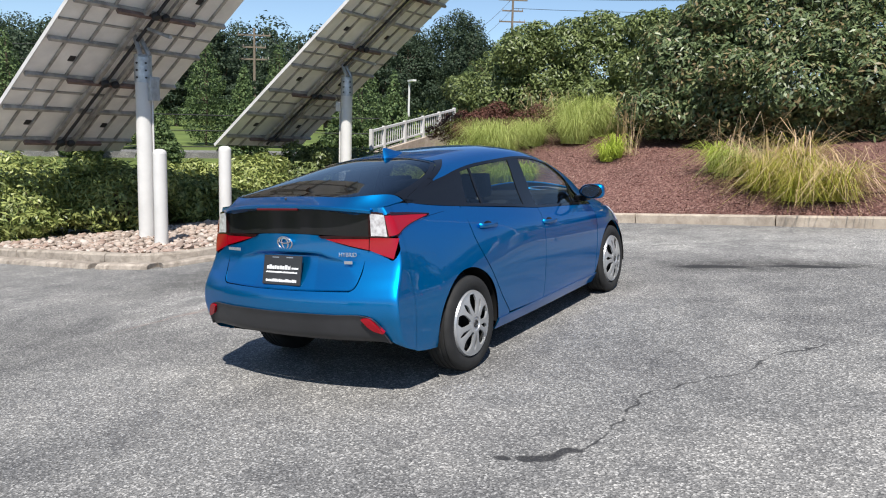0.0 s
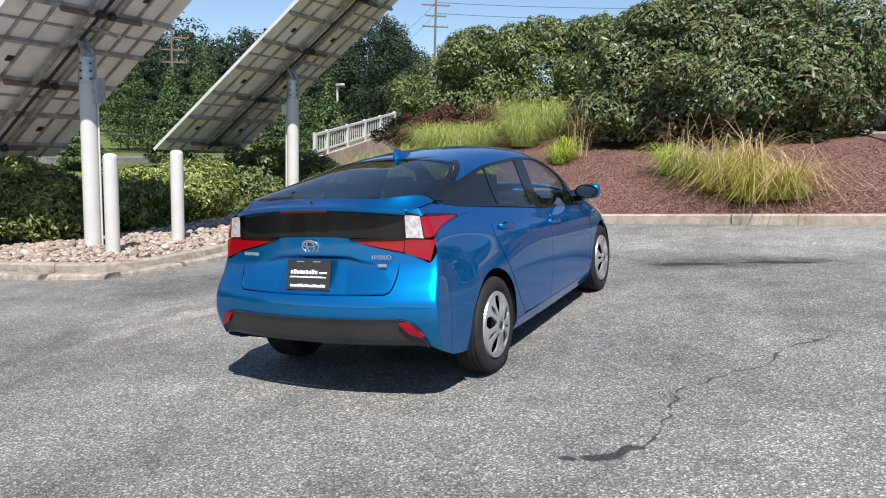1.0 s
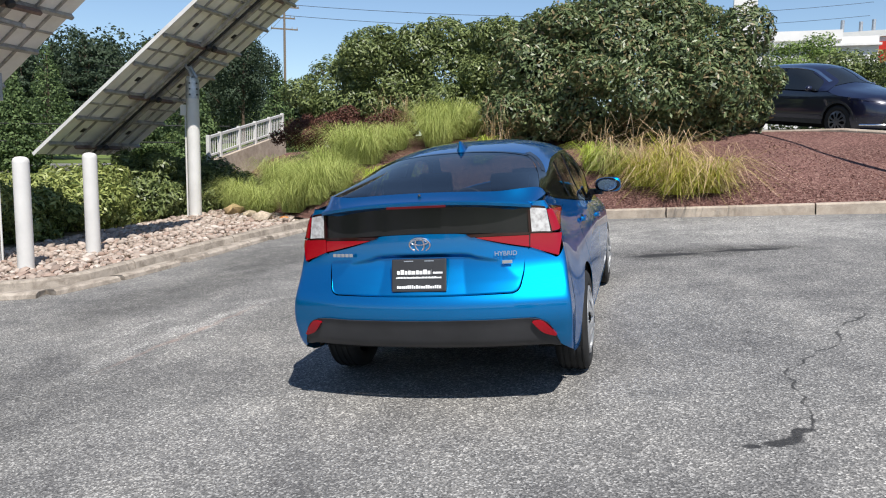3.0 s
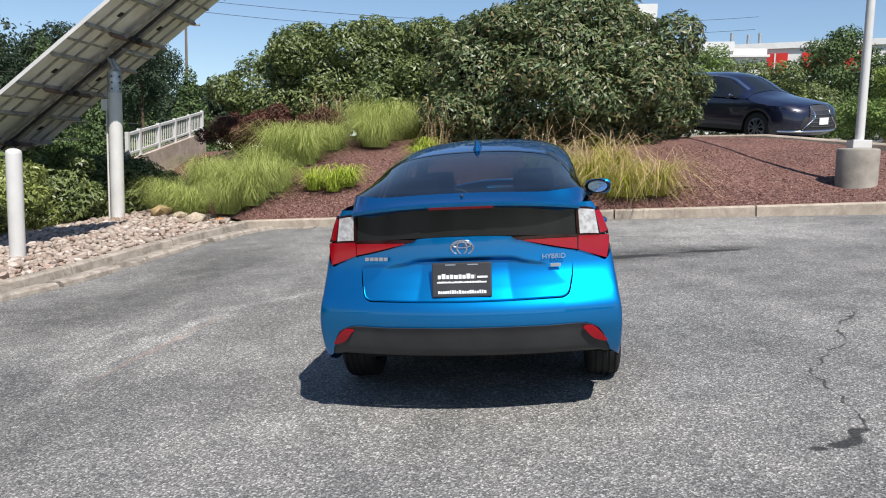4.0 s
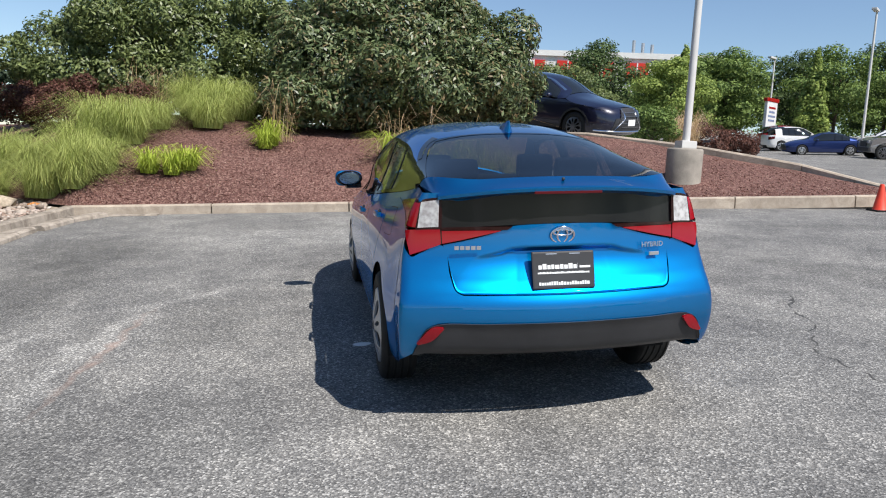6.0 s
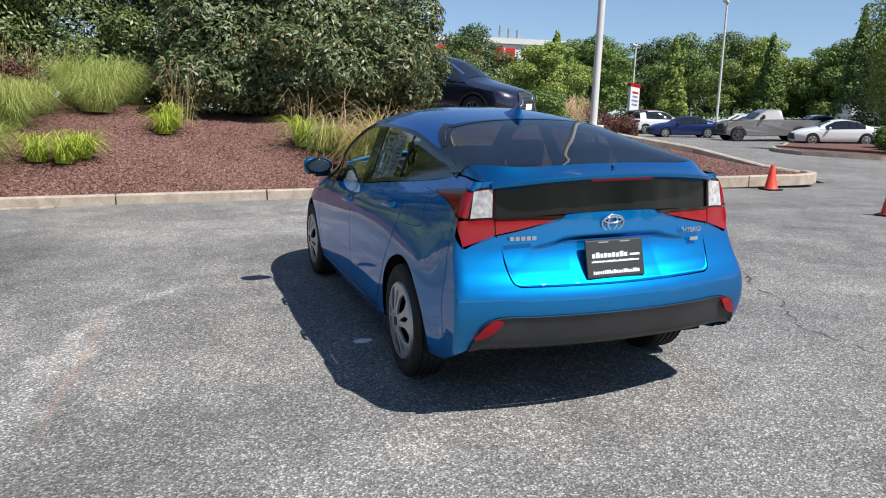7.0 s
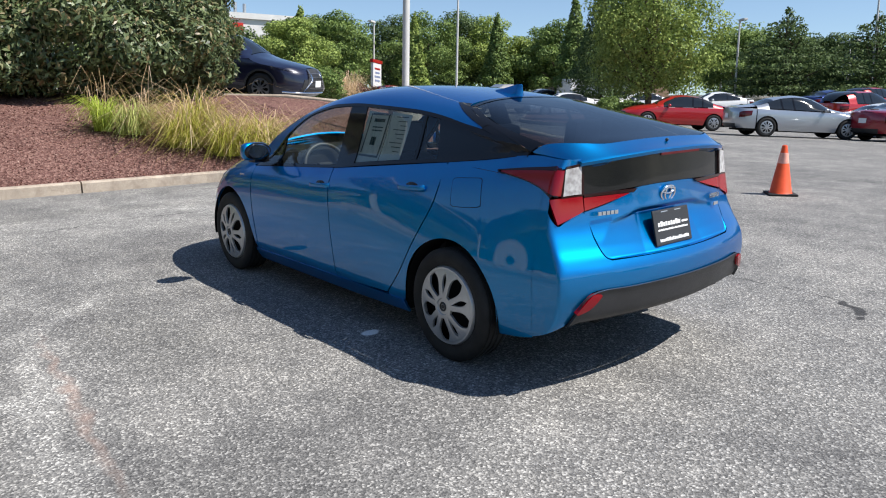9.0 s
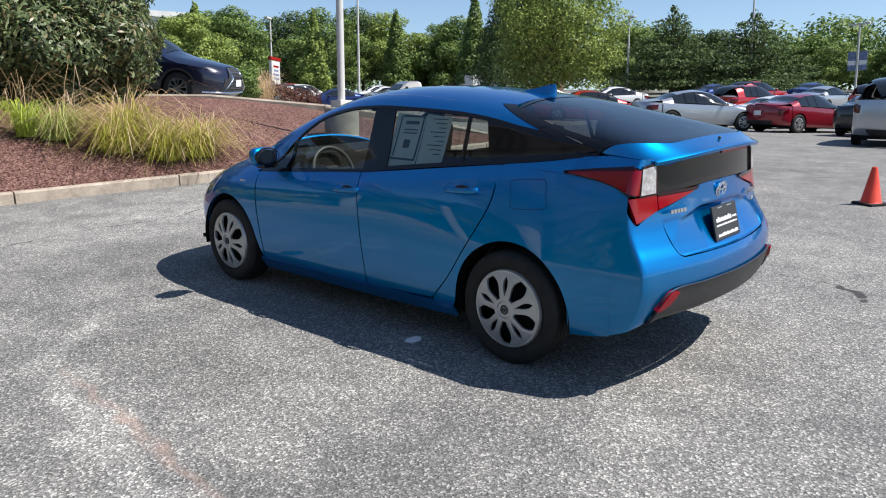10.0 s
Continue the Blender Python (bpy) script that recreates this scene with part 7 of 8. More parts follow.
def pickup(m):
    """A two-door pickup with an open load bed."""
    o = thing("pickup_truck", m, "grey pickup truck with black alloy wheels", "truck", "cars on the far lot")
    prof = [(-1.25, 0.55), (-1.25, 1.28), (0.95, 1.30), (1.0, 1.36), (1.08, 1.82), (1.3, 1.93), (1.9, 1.92), (2.25, 1.74), (2.75, 1.36), (2.95, 1.30), (4.0, 1.22), (4.35, 1.10), (4.45, 0.75), (4.42, 0.42)]
    bm = bmesh.new()
    bottom = [(4.1, 0.38)] + arch(3.7, 0.42, 0.47, 12, 168, 10)[::-1] + [(3.15, 0.36), (0.6, 0.36)] + arch(0, 0.42, 0.47, 12, 168, 10)[::-1] + [(-0.6, 0.42), (-1.2, 0.46)]
    ring = prof + bottom
    halves = []
    for sx in (1, -1):
        vs = []
        for y, z in ring:
            w = 1.0 - 0.24 * sm((z - 1.25) / 0.7) - 0.05 * sm((y - 4.0) / 0.5) - 0.02 * sm((0.6 - z) / 0.3)
            vs.append(bm.verts.new((sx * w, y, z)))
        halves.append(vs)
    for sx, vs in zip((1, -1), halves):
        f = bm.faces.new(vs if sx < 0 else vs[::-1])
    n = len(ring)
    for i in range(n):
        a, b = halves[0], halves[1]
        bm.faces.new((a[i], a[(i + 1) % n], b[(i + 1) % n], b[i]))
    bmesh.ops.recalc_face_normals(bm, faces=bm.faces[:])
    bmesh.ops.bevel(bm, geom=[e for e in bm.edges if abs(e.verts[0].co.x - e.verts[1].co.x) < 0.3 and len(e.link_faces) == 2 and e.calc_face_angle(0) > 0.9], offset=0.05, segments=2, affect="EDGES")
    body = part("body", bm, GREY_PAINT, o, "grey painted cab and bed")
    bm = bmesh.new()
    for sx in (1, -1):
        pts = [(1.22, 1.36), (1.24, 1.80), (1.85, 1.82), (2.05, 1.74), (2.45, 1.40)]
        f = bm.faces.new([bm.verts.new((sx * (1.006 - 0.24 * sm((z - 1.25) / 0.7)), y, z)) for y, z in (pts if sx < 0 else pts[::-1])])
    part("side_window", bm, CAR_PANE, body, "dark cab windows")
    bm = bmesh.new()
    pts = [(0.70, 2.30, 1.73), (0.80, 2.72, 1.40), (-0.80, 2.72, 1.40), (-0.70, 2.30, 1.73)]
    bm.faces.new([bm.verts.new(Vector(p) + Vector((0, 0.012, 0.012))) for p in pts])
    part("windscreen", bm, CAR_PANE, body)
    part("bed_liner", box(-0.82, 0.82, -1.15, 0.85, 1.27, 1.312), DARK_GAP, body, "dark load bed")
    for sx in (1, -1):
        part("headlamp", box(sx * 0.62 - 0.2, sx * 0.62 + 0.2, 4.36, 4.46, 0.92, 1.08, 0.03), CLEAR_LENS, o, "headlamp")
        part("tail_lamp", box(sx * 0.93 - 0.05, sx * 0.93 + 0.05, -1.28, -1.2, 0.85, 1.15, 0.02), DARK_RED_LENS, o, "tail lamp")
        for y in (0.0, 3.7):
            wheel(o, sx * 0.87, y, 0.42, 0.42, 0.27, 0.29, DARK_ALLOY, 10, 0.5, "black tyre on a black alloy wheel")
    part("grille", box(-0.5, 0.5, 4.40, 4.47, 0.72, 1.05, 0.03), BLACK_PLASTIC, o, "black grille")
    part("bumper", box(-0.95, 0.95, 4.3, 4.5, 0.45, 0.68, 0.04), BLACK_PLASTIC, o, "dark bumper")
    part("mirror", box(0.98, 1.2, 2.2, 2.32, 1.38, 1.6, 0.03), BLACK_PLASTIC, o, "mirror")
    part("mirror", box(-1.2, -0.98, 2.2, 2.32, 1.38, 1.6, 0.03), BLACK_PLASTIC, o, "mirror")


pickup(on_lot(34.2, 33.2, 70))
trailer = thing("box_trailer", on_lot(43.5, 35.0, 70), "plain white box trailer behind parked cars", "trailer")
part("box", box(-1.1, 1.1, -2.6, 2.6, 0.5, 2.2, 0.05), WHITE_CAR, trailer, "white box body")
part("axle", box(-1.1, 1.1, -0.5, 0.5, 0.0, 0.6, 0.03), DARK_GAP, trailer, "dark running gear")
trailer2 = copy_thing(trailer, on_lot(72, 33, -20))

# ---- far island with trees, shrubs and sign ----
island = thing("planting_island", pose(0, 0, 0), "mulched planting island with a pale kerb", "planting island", kind="structure")
OUT = [(19.6, 17.6), (21.2, 15.4), (23.6, 14.8), (26.4, 16.8), (30.5, 22.5), (36.0, 30.0), (33.0, 31.5), (26.0, 25.5), (21.0, 20.5)]
ring = along([(x, y) for x, y in OUT + [OUT[0]]], 60)
bm = bmesh.new()
add_sweep(bm, [(p.x, p.y, gz(p.x, p.y)) for p in ring[:-1]], [(-0.09, -0.1), (-0.08, 0.14), (0.08, 0.14), (0.09, -0.1)], True)
part("kerb", bm, CONCRETE, island, "pale kerb")
bm = bmesh.new()
bm.faces.new([bm.verts.new((p.x, p.y, gz(p.x, p.y) + 0.13)) for p in ring[:-1]])
bmesh.ops.triangulate(bm, faces=bm.faces[:])
part("mulch", bm, MULCH, island, "brown mulch")
for k, (x, y, r, h) in enumerate(((32.2, 24.6, 0.85, 1.25), (30.0, 21.6, 0.7, 1.2), (29.2, 20.4, 0.8, 1.1), (28.2, 19.6, 0.8, 1.1), (30.8, 23.0, 0.8, 1.0))):
    shrub("round_shrub", planted(x, y), [(0, 0, h * 0.5, r, r, h * 0.52), (0.2, 0.2, h * 0.45, r * 0.8, r * 0.8, h * 0.5)], 2600, (0.16, 0.10), TREE_LEAF, "rounded dark green shrub in mulch", 130 + k, 4)
shrub("round_shrub", SLOPE @ pose(9.2, 18.6, 0.62), [(0, 0, 0.62, 0.95, 0.9, 0.66), (0.5, 0.2, 0.5, 0.8, 0.8, 0.55)], 9000, (0.09, 0.05), TREE_LEAF, "clipped dark green shrub beside the drive", 140, 4)
shrub("shrub", upright(8.2, 24.6, 0.4), [(-1.2, 0, 1.5, 1.5, 1.2, 1.5), (0.5, 0, 1.4, 1.4, 1.2, 1.4), (1.7, -0.2, 1.1, 1.2, 1.1, 1.15), (-0.3, 0, 2.4, 1.2, 1.0, 0.8)], 24000, (0.14, 0.07), BRIGHT_BUSH, "broad green shrub beyond the upper drive", 142, 5)
shrub("red_shrub", SLOPE @ pose(12.6, 20.4, 0.0), [(0, 0, 0.6, 1.0, 0.9, 0.62), (1.1, 0.2, 0.5, 0.9, 0.8, 0.55)], 9000, (0.09, 0.05), PURPLE, "dark red-leaved shrub beside the drive", 141, 4)
rngs = np.random.default_rng(77)
for k, (x, y) in enumerate(((10.4, 18.9), (10.9, 19.3), (11.3, 19.5))):
    o = thing("grass_clump", upright(x, y, 0.5), "tall orange-brown feather grass beside the drive", "grass", "feather grasses")
    v, f = blades(rngs, 260, 0.24, 1.08, 0.012, 0.62)
    part("foliage", strip_mesh("foliage", v, f, GRASS_STRAW), None, o, "tall dry blades")


# ---- background trees, hill, buildings, poles ----
def lumps_for(kind, h, w, rng):
    """Clumps of a crown of height h and width w."""
    out = []
    if kind == "cone":
        for i in range(7):
            t = i / 6
            r = w * 0.5 * (0.85 - 0.70 * t) * (0.75 if i == 0 else 1)
            out.append((0, 0, h * (0.16 + 0.78 * t), r * 0.8, r * 0.8, h * 0.12))
            for k in range(5):
                a = 2 * math.pi * (k + rng.random()) / 5
                out.append((r * 0.6 * math.cos(a), r * 0.6 * math.sin(a), h * (0.14 + 0.76 * t + rng.uniform(-0.04, 0.04)), r * 0.45, r * 0.45, h * 0.07))
        return out
    if kind == "pear":
        for i in range(6):
            t = i / 5
            r = w * 0.5 * math.sin(math.pi * (0.22 + 0.68 * t)) ** 0.8
            out.append((0, 0, h * (0.30 + 0.62 * t), r * 0.75, r * 0.75, h * 0.12))
            for k in range(7):
                a = 2 * math.pi * (k + rng.random()) / 7
                q = r * rng.uniform(0.60, 0.80)
                out.append((q * math.cos(a), q * math.sin(a), h * (0.28 + 0.62 * t + rng.uniform(-0.05, 0.05)), r * 0.36, r * 0.36, h * rng.uniform(0.07, 0.11)))
        return out
    if kind == "tier":
        for i in range(9):
            t = i / 8
            r = w * 0.5 * (1 - t) ** 0.75 + w * 0.05
            out.append((0, 0, h * (0.18 + 0.78 * t), r * 0.45, r * 0.45, h * 0.07))
            for k in range(6):
                a = 2 * math.pi * (k + rng.random()) / 6
                q = r * rng.uniform(0.45, 0.85)
                out.append((q * math.cos(a), q * math.sin(a), h * (0.15 + 0.78 * t + rng.uniform(-0.03, 0.03)), r * 0.36, r * 0.36, h * 0.038))
        return out
    out = [(0, 0, h * 0.55, w * 0.30, w * 0.30, h * 0.30)]
    for k in range(17):
        a = 2.4 * k + rng.uniform(-0.4, 0.4)
        t = (k + 0.5) / 17
        q = w * 0.42 * math.sin(math.pi * (0.25 + 0.68 * t)) * rng.uniform(0.6, 1.05)
        r = w * rng.uniform(0.12, 0.20)
        out.append((q * math.cos(a), q * math.sin(a), h * (0.20 + 0.74 * t), r, r, h * rng.uniform(0.07, 0.12)))
    return out


TREES = [
    # x, y, top, width, kind, leaf colour
    (24, 62, 13.0, 9, "round", 2), (23.8, 45, 9.8, 4.6, "cone", 1), (31, 58, 11.5, 8, "round", 0), (36.6, 61, 12.5, 9, "round", 0), (33.8, 45.0, 10.4, 3.6, "cone", 1),
    (43.8, 56, 13.2, 9, "round", 0), (51.5, 56, 13.8, 9.5, "round", 1), (47.5, 50, 12.6, 4.5, "cone", 0), (54.6, 52, 11.6, 8.5, "round", 1), (53, 47, 12.4, 8, "round", 0),
    (37.5, 29.6, 12.5, 6.5, "cone", 2), (27.6, 18.8, 10.4, 6.6, "pear", 1), (42.2, 36, 12.0, 4.2, "cone", 0), (59.4, 28, 12.3, 10.5, "tier", 2), (62, 22, 11.6, 11, "tier", 2),
    (91, 28, 11.5, 10, "round", 0), (101, 26, 12, 11, "round", 0), (96, 22, 11, 10, "round", 2), (50, 57.5, 14, 9, "round", 2), (33.8, 57, 12.2, 8, "round", 0),
    (21, 41, 8.6, 6, "round", 1), (55.5, 51, 12.6, 9, "round", 0), (57, 43, 12.2, 8, "round", 2), (46, 33, 13, 8, "round", 2), (27, 52, 10.5, 7, "round", 0), (66, 36, 12, 9, "round", 0),
    (72, 30, 11.5, 9, "round", 2), (80, 22, 11, 9, "round", 0), (84, 15, 11, 9, "round", 0), (88, 8, 10.5, 9, "round", 2), (44, 62, 13.5, 9, "round", 2), (15, 70, 12.5, 10, "round", 0),
    (61, 47, 13, 9, "round", 0), (75, 40, 13, 10, "round", 0), (105, 14, 11, 11, "round", 0), (97, 2, 10.5, 10, "round", 2), (-13, 62, 13.0, 6, "round", 0), (5, 64, 12.0, 9, "round", 0),
]
LEAVES = [TREE_LEAF, TREE_LIGHT, TREE_DARK]
for k, (x, y, top, w, kind, c) in enumerate(TREES):
    rng = random.Random(200 + k)
    z = gz(x, y)
    h = top - z
    near = math.hypot(x, y) < 48
    tree(planted(x, y, rng.uniform(0, 360), 0.05), h, lumps_for(kind, h, w, rng), (34000 if kind == "pear" else 20000) if near else 12000, (0.15 if kind == "pear" else 0.17) if near else 0.27, LEAVES[c], "tall leafy green tree beyond the parking lot" if kind == "round" else "upright dense yellow-green pear tree on the planting island" if kind == "pear" else "dark layered conifer beyond the parking lot" if kind == "tier" else "narrow conical green tree beyond the parking lot", 300 + k, 0.20, 0.2)


# rising lawn and the wooded hill to the north-west
RISE = lerp_rows([(13.5, -0.9), (18, -0.5), (25, 0.1), (40, 0.95), (80, 2.5), (140, 4.8), (200, 16), (320, 34), (600, 40)])


def hill_sheet():
    verts, faces = [], []
    rs = [13.5, 18, 25, 32, 40, 50, 64, 80, 110, 140, 170, 200, 250, 320, 450, 600]
    az = [100 + 3.0 * i for i in range(33)]
    for r in rs:
        for a in az:
            k = sm((a - 112) / 10) * sm((196 - a) / 10)
            x, y = r * math.cos(radians(a)), r * math.sin(radians(a))
            base = gz(x, y) - 0.15
            verts.append((x, y, base + (max(base, RISE(r)) - base) * k))
    n = len(az)
    for i in range(len(rs) - 1):
        for j in range(n - 1):
            a = i * n + j
            faces.append((a, a + n, a + n + 1, a + 1))
    return verts, faces


LAWN = plain("lawn", (0.10, 0.135, 0.035, 1), 0.95, 0, 0.2, 0.35, 0.4, 25, 0.3)
tagged(new("lawn", raw_mesh("lawn", *hill_sheet(), LAWN, True)), "mown green lawn rising to a wooded hill", "lawn", kind="structure")


def hill_z(x, y):
    return max(gz(x, y) - 0.15, RISE(math.hypot(x, y)))


road_path = [(r * math.cos(radians(a)), r * math.sin(radians(a))) for r, a in ((44, 178), (37, 165), (35, 152), (36, 138), (38, 126), (44, 114))]
road_pts = along(road_path, 40)
bm = bmesh.new()
add_sweep(bm, [(p.x, p.y, hill_z(p.x, p.y) + 0.10) for p in road_pts], [(-3.2, -0.35), (-3.2, 0.0), (3.2, 0.0), (3.2, -0.35)])
solid("road", bm, ASPHALT, pose(0, 0, 0), "grey side road crossing the lawn", "road", kind="structure")


HILL_LEAF = leaf_material("hill_leaf", (0.020, 0.036, 0.022, 1), (0.060, 0.086, 0.050, 1))


def far_woods():
    rng = np.random.default_rng(9)
    parts_ = []
    for k in range(190):
        a = rng.uniform(118, 172)
        r = 118 + 70 * rng.uniform(0, 1) ** 0.8
        x, y = r * math.cos(radians(a)), r * math.sin(radians(a))
        h = rng.uniform(12, 17)
        w = rng.uniform(7, 11)
        z = RISE(r)
        lm = [(x, y, z + h * 0.6, w * 0.42, w * 0.42, h * 0.36), (x + rng.uniform(-2, 2), y + rng.uniform(-2, 2), z + h * 0.8, w * 0.3, w * 0.3, h * 0.2), (x + rng.uniform(-3, 3), y + rng.uniform(-3, 3), z + h * 0.35, w * 0.45, w * 0.45, h * 0.3)]
        p, nor = lump_points(lm, 1300, rng, 0.3)
        parts_.append(leaves(p, nor + np.array((0, 0, 0.3)), 0.62, 0.42, rng))
    return quads_mesh("far_woods", np.concatenate(parts_), HILL_LEAF)


tagged(new("far_woods", far_woods()), "dense green woods covering the far hill", "woods", kind="stuff")
def tree_belt():
    """A low belt of woods that closes the view beyond the far lots."""
    rng = np.random.default_rng(19)
    parts_ = []
    for k in range(230):
        # from 160 on: unseen woods behind the camera, added only to fill reflections
        a = rng.uniform(-12, 82) if k < 120 else rng.uniform(184, 216) if k < 160 else rng.uniform(216, 348)
        r = rng.uniform(92, 122) if k < 120 else rng.uniform(40, 62) if k < 160 else rng.uniform(110, 140)
        x, y = r * math.cos(radians(a)), r * math.sin(radians(a))
        z = gz(x, y)
        h = rng.uniform(5, 9) if not 120 <= k < 160 else rng.uniform(9, 14)
        w = rng.uniform(7, 11)
        lm = [(x, y, z + h * 0.45, w * 0.5, w * 0.5, h * 0.5), (x + rng.uniform(-3, 3), y + rng.uniform(-3, 3), z + h * 0.7, w * 0.35, w * 0.35, h * 0.3)]
        p, nor = lump_points(lm, 800, rng, 0.3)
        parts_.append(leaves(p, nor + np.array((0, 0, 0.3)), 0.55, 0.36, rng))
    return quads_mesh("tree_belt", np.concatenate(parts_), TREE_LEAF)


tagged(new("tree_belt", tree_belt()), "belt of green woods round the far lots", "woods", kind="stuff")
for k, (r, a, h, w, c) in enumerate(((104, 121, 17, 11, 2), (98, 120, 16, 9, 2), (100, 124.5, 14, 9, 2), (85, 127, 11, 8, 2), (82, 131, 11, 7, 2), (80, 135, 9, 6, 2), (84, 139, 12, 7, 2), (86, 142, 12.5, 7, 2), (88, 145, 12, 7, 2), (90, 149, 13, 8, 2), (84, 133, 10, 6, 2), (74, 117, 6, 6, 2), (70, 113.5, 5.5, 6, 2), (78, 115.5, 6.5, 6, 2), (66, 110, 6, 6, 0))):
    x, y = r * math.cos(radians(a)), r * math.sin(radians(a))
    rng = random.Random(500 + k)
    tree(pose(x, y, RISE(r) - 0.2, 0, 0, rng.uniform(0, 360)), h, lumps_for("tier" if 125 < a < 150 else "round", h, w, rng), 9000, 0.36, HILL_LEAF, "tall dark green tree below the far hill", 520 + k, 0.3, 0.2)
for k, (x, y, h, w) in enumerate(((-22.9, 20.3, 3.9, 3.4), (-25.9, 23.3, 4.4, 3.6), (-20.0, 24.0, 4.2, 3.2), (-17.5, 24.5, 4.2, 3.6), (-15, 27, 4.6, 4.0), (-27.5, 15.5, 2.4, 3.0), (-24.0, 16.8, 2.0, 3.0), (-31, 21, 5.5, 4.5), (-33, 27, 6.5, 5), (-30, 30, 6, 5), (-36, 17, 5.5, 4.5), (-26, 33, 6.5, 5))):
    rng = random.Random(540 + k)
    tree(pose(x, y, hill_z(x, y) - 0.1), h, lumps_for("cone", h, w, rng), 9000, 0.15, TREE_DARK, "small bushy conifer on the lawn", 560 + k, 0.08, 0.05)

# utility poles with wires
WOOD = plain("weathered_wood", (0.16, 0.13, 0.10, 1), 0.9, 0, 0.2, 0.3, 6, 60, 0.3)
tips = []
for x, y, top in ((-51.7, 102.4, 24.5), (-75.6, 72.3, 16.5), (-59.5, 86.0, 14.5)):
    z = RISE(math.hypot(x, y)) - 0.3
    o = thing("utility_pole", pose(x, y, z, 0, 0, 35), "brown wooden utility pole with crossarms", "utility pole", "utility poles")
    h = top - z
    part("pole", tube((0, 0, 0), (0, 0, h), 0.24, 0.15, 12), WOOD, o, "round wooden pole", True)
    for q, w in ((h - 1.0, 2.2), (h - 2.6, 1.6), (h - 4.2, 2.0)):
        arm = part("crossarm", box(-w, w, -0.08, 0.08, q - 0.1, q + 0.1), WOOD, o, "crossarm")
        for sx in (-1, 0.6, 1):
            part("insulator", tube((sx * (w - 0.1), 0, q + 0.1), (sx * (w - 0.1), 0, q + 0.4), 0.06, 0.04, 8), CONCRETE_GREY, arm)
        tips.append(Vector((x, y, z + q + 0.4)))
for k, (a, b) in enumerate(((tips[0], Vector((40, 150, 30))), (tips[1], Vector((40, 152, 28))), (tips[0], tips[6]), (tips[1], tips[7]), (tips[6], tips[3]), (tips[7], tips[4]), (tips[3], Vector((-120, 30, 14))), (tips[4], Vector((-120, 32, 12))), (tips[5], Vector((-120, 31, 10))))):
    pts = [tuple(a.lerp(b, i / 16) - Vector((0, 0, 2.2 * 4 * (i / 16) * (1 - i / 16)))) for i in range(17)]
    solid("power_line", add_sweep(bmesh.new(), pts, [(0.035, 0), (0, 0.035), (-0.035, 0), (0, -0.035)]), DARK_STEEL, pose(0, 0, 0), "thin black power line between poles", "cable", "power lines")
for k, (r0, z0, z1) in enumerate(((30, 1.6, 1.9), (30, 2.2, 2.6), (31, 0.9, 1.2))):
    pts = [(r0 * math.cos(radians(a)), r0 * math.sin(radians(a)), z0 + (z1 - z0) * i / 10) for i, a in enumerate(range(178, 122, -5))]
    solid("guard_cable", add_sweep(bmesh.new(), pts, [(0.02, 0), (0, 0.02), (-0.02, 0), (0, -0.02)]), DARK_STEEL, pose(0, 0, 0), "dark cable strung beside the road", "cable", "roadside cables")


# light poles of the far lot
def light_pole(x, y, top, arms, banner=0, turn=0.0, base=None):
    z = gz(x, y) if base is None else base
    o = thing("light_pole", pose(x, y, z, 0, 0, turn), "white metal parking lot light pole", "lamp post", "parking lot lights")
    h = top - z
    part("pole", tube((0, 0, -0.1), (0, 0, h), 0.10, 0.07, 12), WHITE_PAINT, o, "white pole", True)
    for sx in (-1, 1)[:arms]:
        part("lamp_head", box(min(0, sx * 0.9), max(0, sx * 0.9), -0.16, 0.16, h - 0.05, h + 0.10, 0.03), WHITE_PAINT, o, "flat lamp head")
    if banner:
        for sx in (-1, 1):
            b = part("banner", box(sx * 0.12 if sx > 0 else -0.85, 0.85 if sx > 0 else -0.12, -0.01, 0.01, h * banner, h * banner + 1.7), BANNER, o, "blue and white banner")
            part("stripe", box(sx * 0.15 if sx > 0 else -0.82, 0.82 if sx > 0 else -0.15, -0.014, 0.014, h * banner + 0.5, h * banner + 0.9), WHITE_PRINT, b)


BANNER = plain("banner_cloth", (0.16, 0.20, 0.32, 1), 0.8, 0, 0.3, 0.3, 4, 60, 0.05)
for x, y, top, arms, ban, turn in ((35.9, 42.3, 12.9, 1, 0, 40), (36.6, 54.5, 11.3, 1, 0, 30), (43, 75, 13.4, 2, 0, 0), (61.5, 22, 14.5, 2, 0, 70), (57.3, 31.1, 11.3, 1, 0, 60), (65.4, 37.2, 8.6, 2, 0, 60), (56.2, 42.1, 10.9, 1, 0, 50),
                                   (65.5, 25.5, 9.9, 2, 0.45, 70), (80.6, 27.9, 9.7, 2, 0, 70), (82.1, 23.2, 9.5, 2, 0, 75), (73.5, 16.9, 11.1, 2, 0.35, 80), (88, 24, 8.2, 1, 0, 70), (30.5, 57.5, 9.2, 1, 0, 20)):
    light_pole(x, y, top, arms, ban, turn)
light_pole(-30.5, 44.5, 6.2, 1, 0, 150, RISE(54))

# entrance sign
sign = thing("entrance_sign", planted(34.9, 51.7, 31), "white and red upright sign board by the far lot", "sign")
z = 5.95 - gz(34.9, 51.7)
part("board", box(-0.85, 0.85, -0.12, 0.12, 0.2, z + 1.5, 0.03), WHITE_CAR, sign, "white sign board")
part("cap", box(-1.0, 1.0, -0.16, 0.16, z + 1.5, z + 1.78, 0.03), RED_PAINT, sign, "red cap")
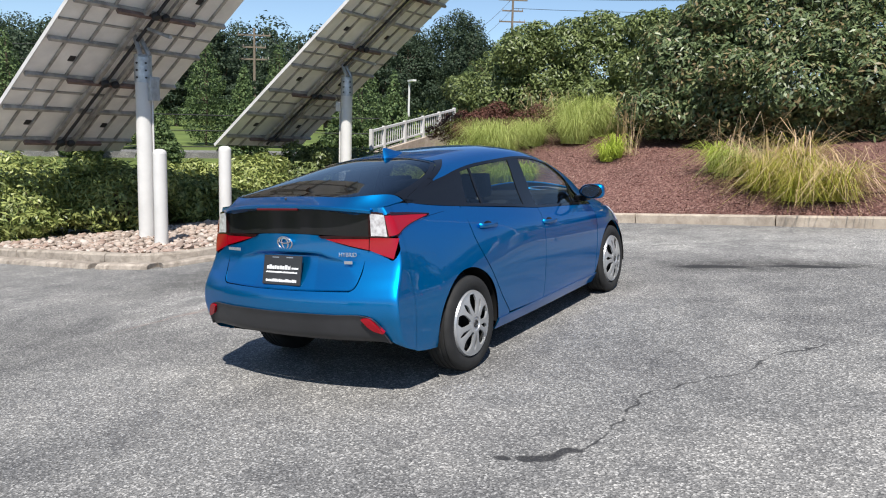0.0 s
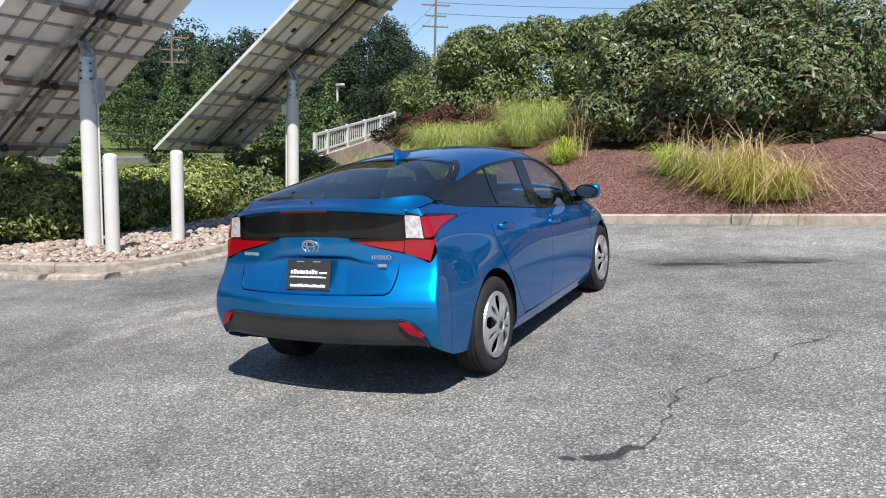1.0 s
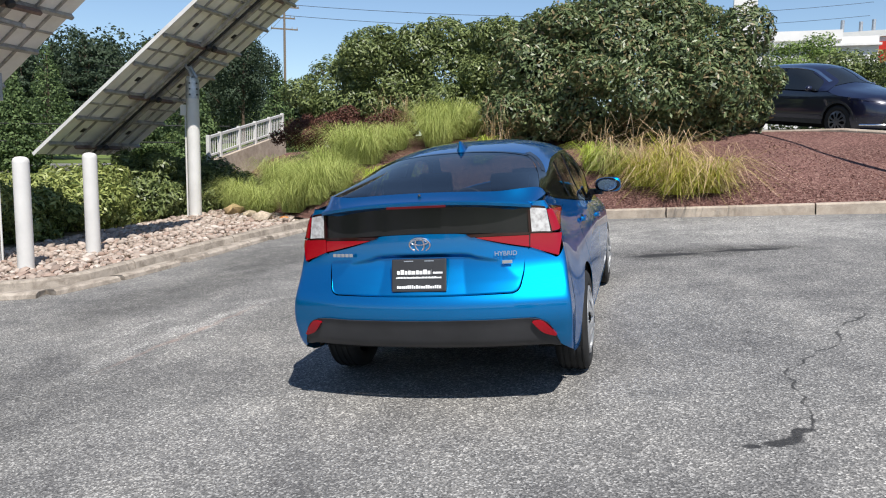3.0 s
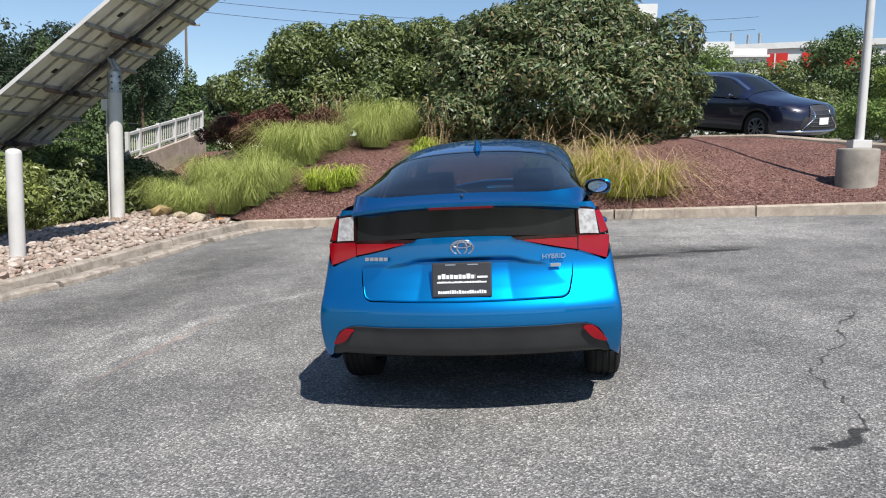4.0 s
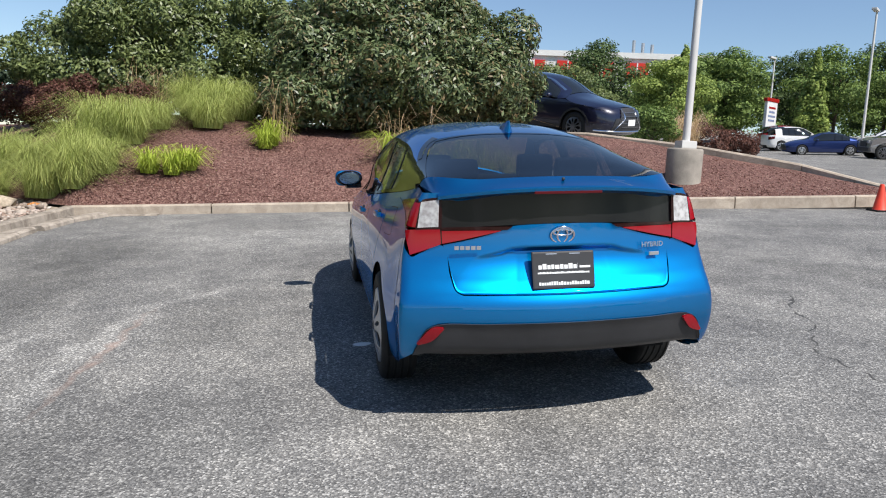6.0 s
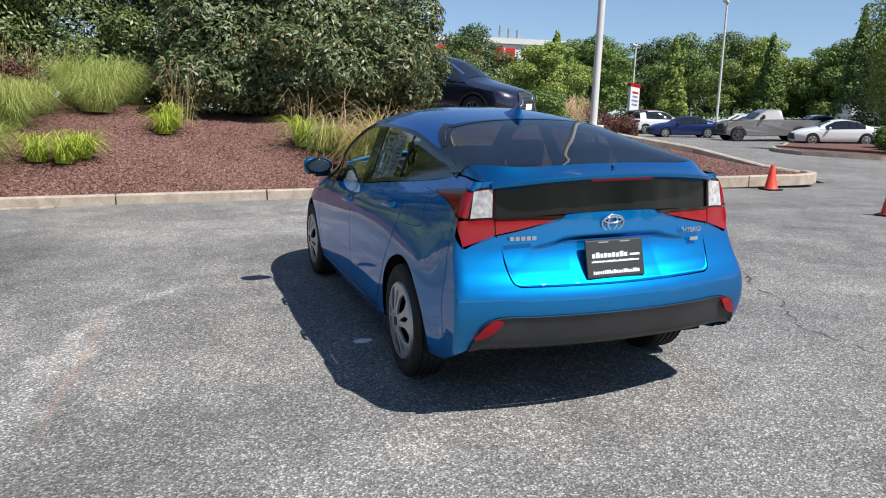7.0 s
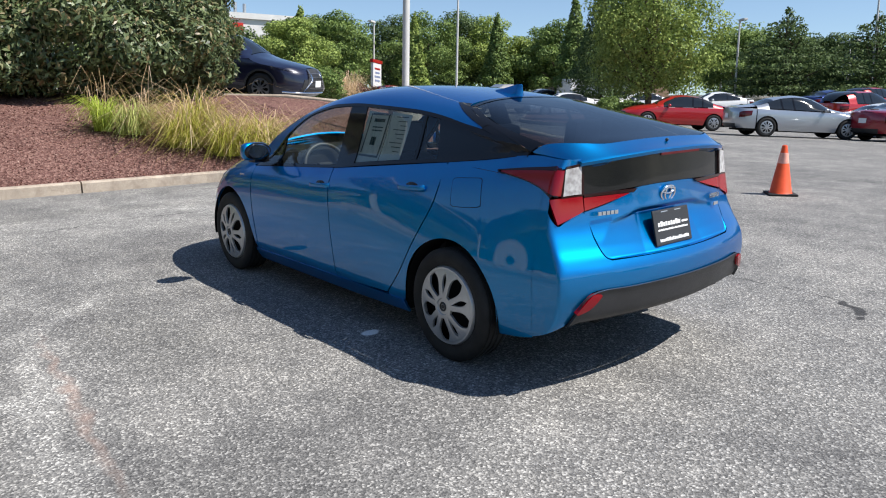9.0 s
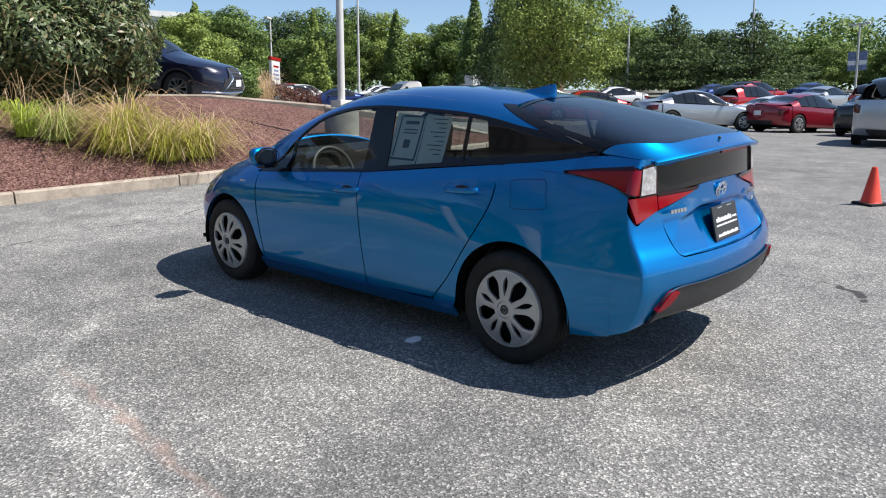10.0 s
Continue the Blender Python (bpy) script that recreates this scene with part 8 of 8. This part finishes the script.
for k, w in enumerate((0.55, 0.45, 0.6, 0.5)):
    part("line", box(-w, w, -0.135, -0.12, z + 0.95 - 0.33 * k, z + 1.10 - 0.33 * k), BANNER if k else RED_PAINT, sign, "bar of unreadable print")

# white building with a parapet, and the white and red store
WALL_WHITE = plain("white_wall_panels", (0.66, 0.65, 0.63, 1), 0.7, 0, 0.3, 0.08, 0.6, 20, 0.05)
RED_WALL = plain("red_wall_panels", (0.52, 0.03, 0.02, 1), 0.6, 0, 0.3, 0.1, 0.6, 20, 0.05)
BRICK_WALL = plain("tan_wall", (0.40, 0.28, 0.20, 1), 0.85, 0, 0.3, 0.15, 1.2, 20, 0.1)
b1 = thing("white_building", pose(10.5, 86, 3.0, 0, 0, -4), "white commercial building with a stepped parapet", "building")
part("wall", box(0, 14, 0, 18, 0, 11.6), WALL_WHITE, b1, "white panel walls")
part("parapet", box(-0.3, 10.5, -0.35, 0.2, 11.3, 12.3), WALL_WHITE, b1, "raised white parapet")
part("tower", box(-0.4, 2.0, -0.5, 2.2, 0, 16.5), WALL_WHITE, b1, "white corner tower")
part("cornice", box(-0.35, 14.2, -0.55, 0.2, 10.6, 10.85), WALL_WHITE, b1, "projecting cornice")
b2 = thing("store_building", pose(25, 124, 7.7, 0, 0, -19), "white store with red wall panels and rooftop vents", "building")
part("wall", box(0, 42, 0, 25, 0, 12.2), WALL_WHITE, b2, "white wall")
part("roof_edge", box(-0.3, 42.3, -0.4, 0.2, 12.0, 12.9), WALL_WHITE, b2, "white roof edge")
for k in range(4):
    x = 9.0 + 5.6 * k
    part("red_panel", box(x, x + 3.6, -0.25, 0.05, 8.3, 11.3), RED_WALL, b2, "red wall panel")
    part("divider", box(x + 1.7, x + 1.9, -0.30, -0.22, 8.3, 11.3), WALL_WHITE, b2)
part("base_wall", box(8, 42, -0.2, 0.1, 0, 6.2), BRICK_WALL, b2, "tan lower wall")
for x, h in ((4, 2.6), (6.5, 2.2), (8.2, 2.4), (27, 2.8), (28.5, 2.4), (30, 2.2)):
    part("vent", tube((x, 3, 12.2), (x, 3, 12.6 + h), 0.28, seg=10), GALVANISED, b2, "rooftop vent pipe", True)
for k, (x, y, w) in enumerate(((58, 52, 12), )):
    b3 = thing("low_building", planted(x, y, -42), "low tan building behind trees", "building")
    part("wall", box(0, w, 0, 8, 0, 4.2), BRICK_WALL, b3, "tan wall")
    part("roof", box(-0.3, w + 0.3, -0.3, 8.3, 4.2, 4.6, 0.05), CONCRETE_GREY, b3, "flat roof")
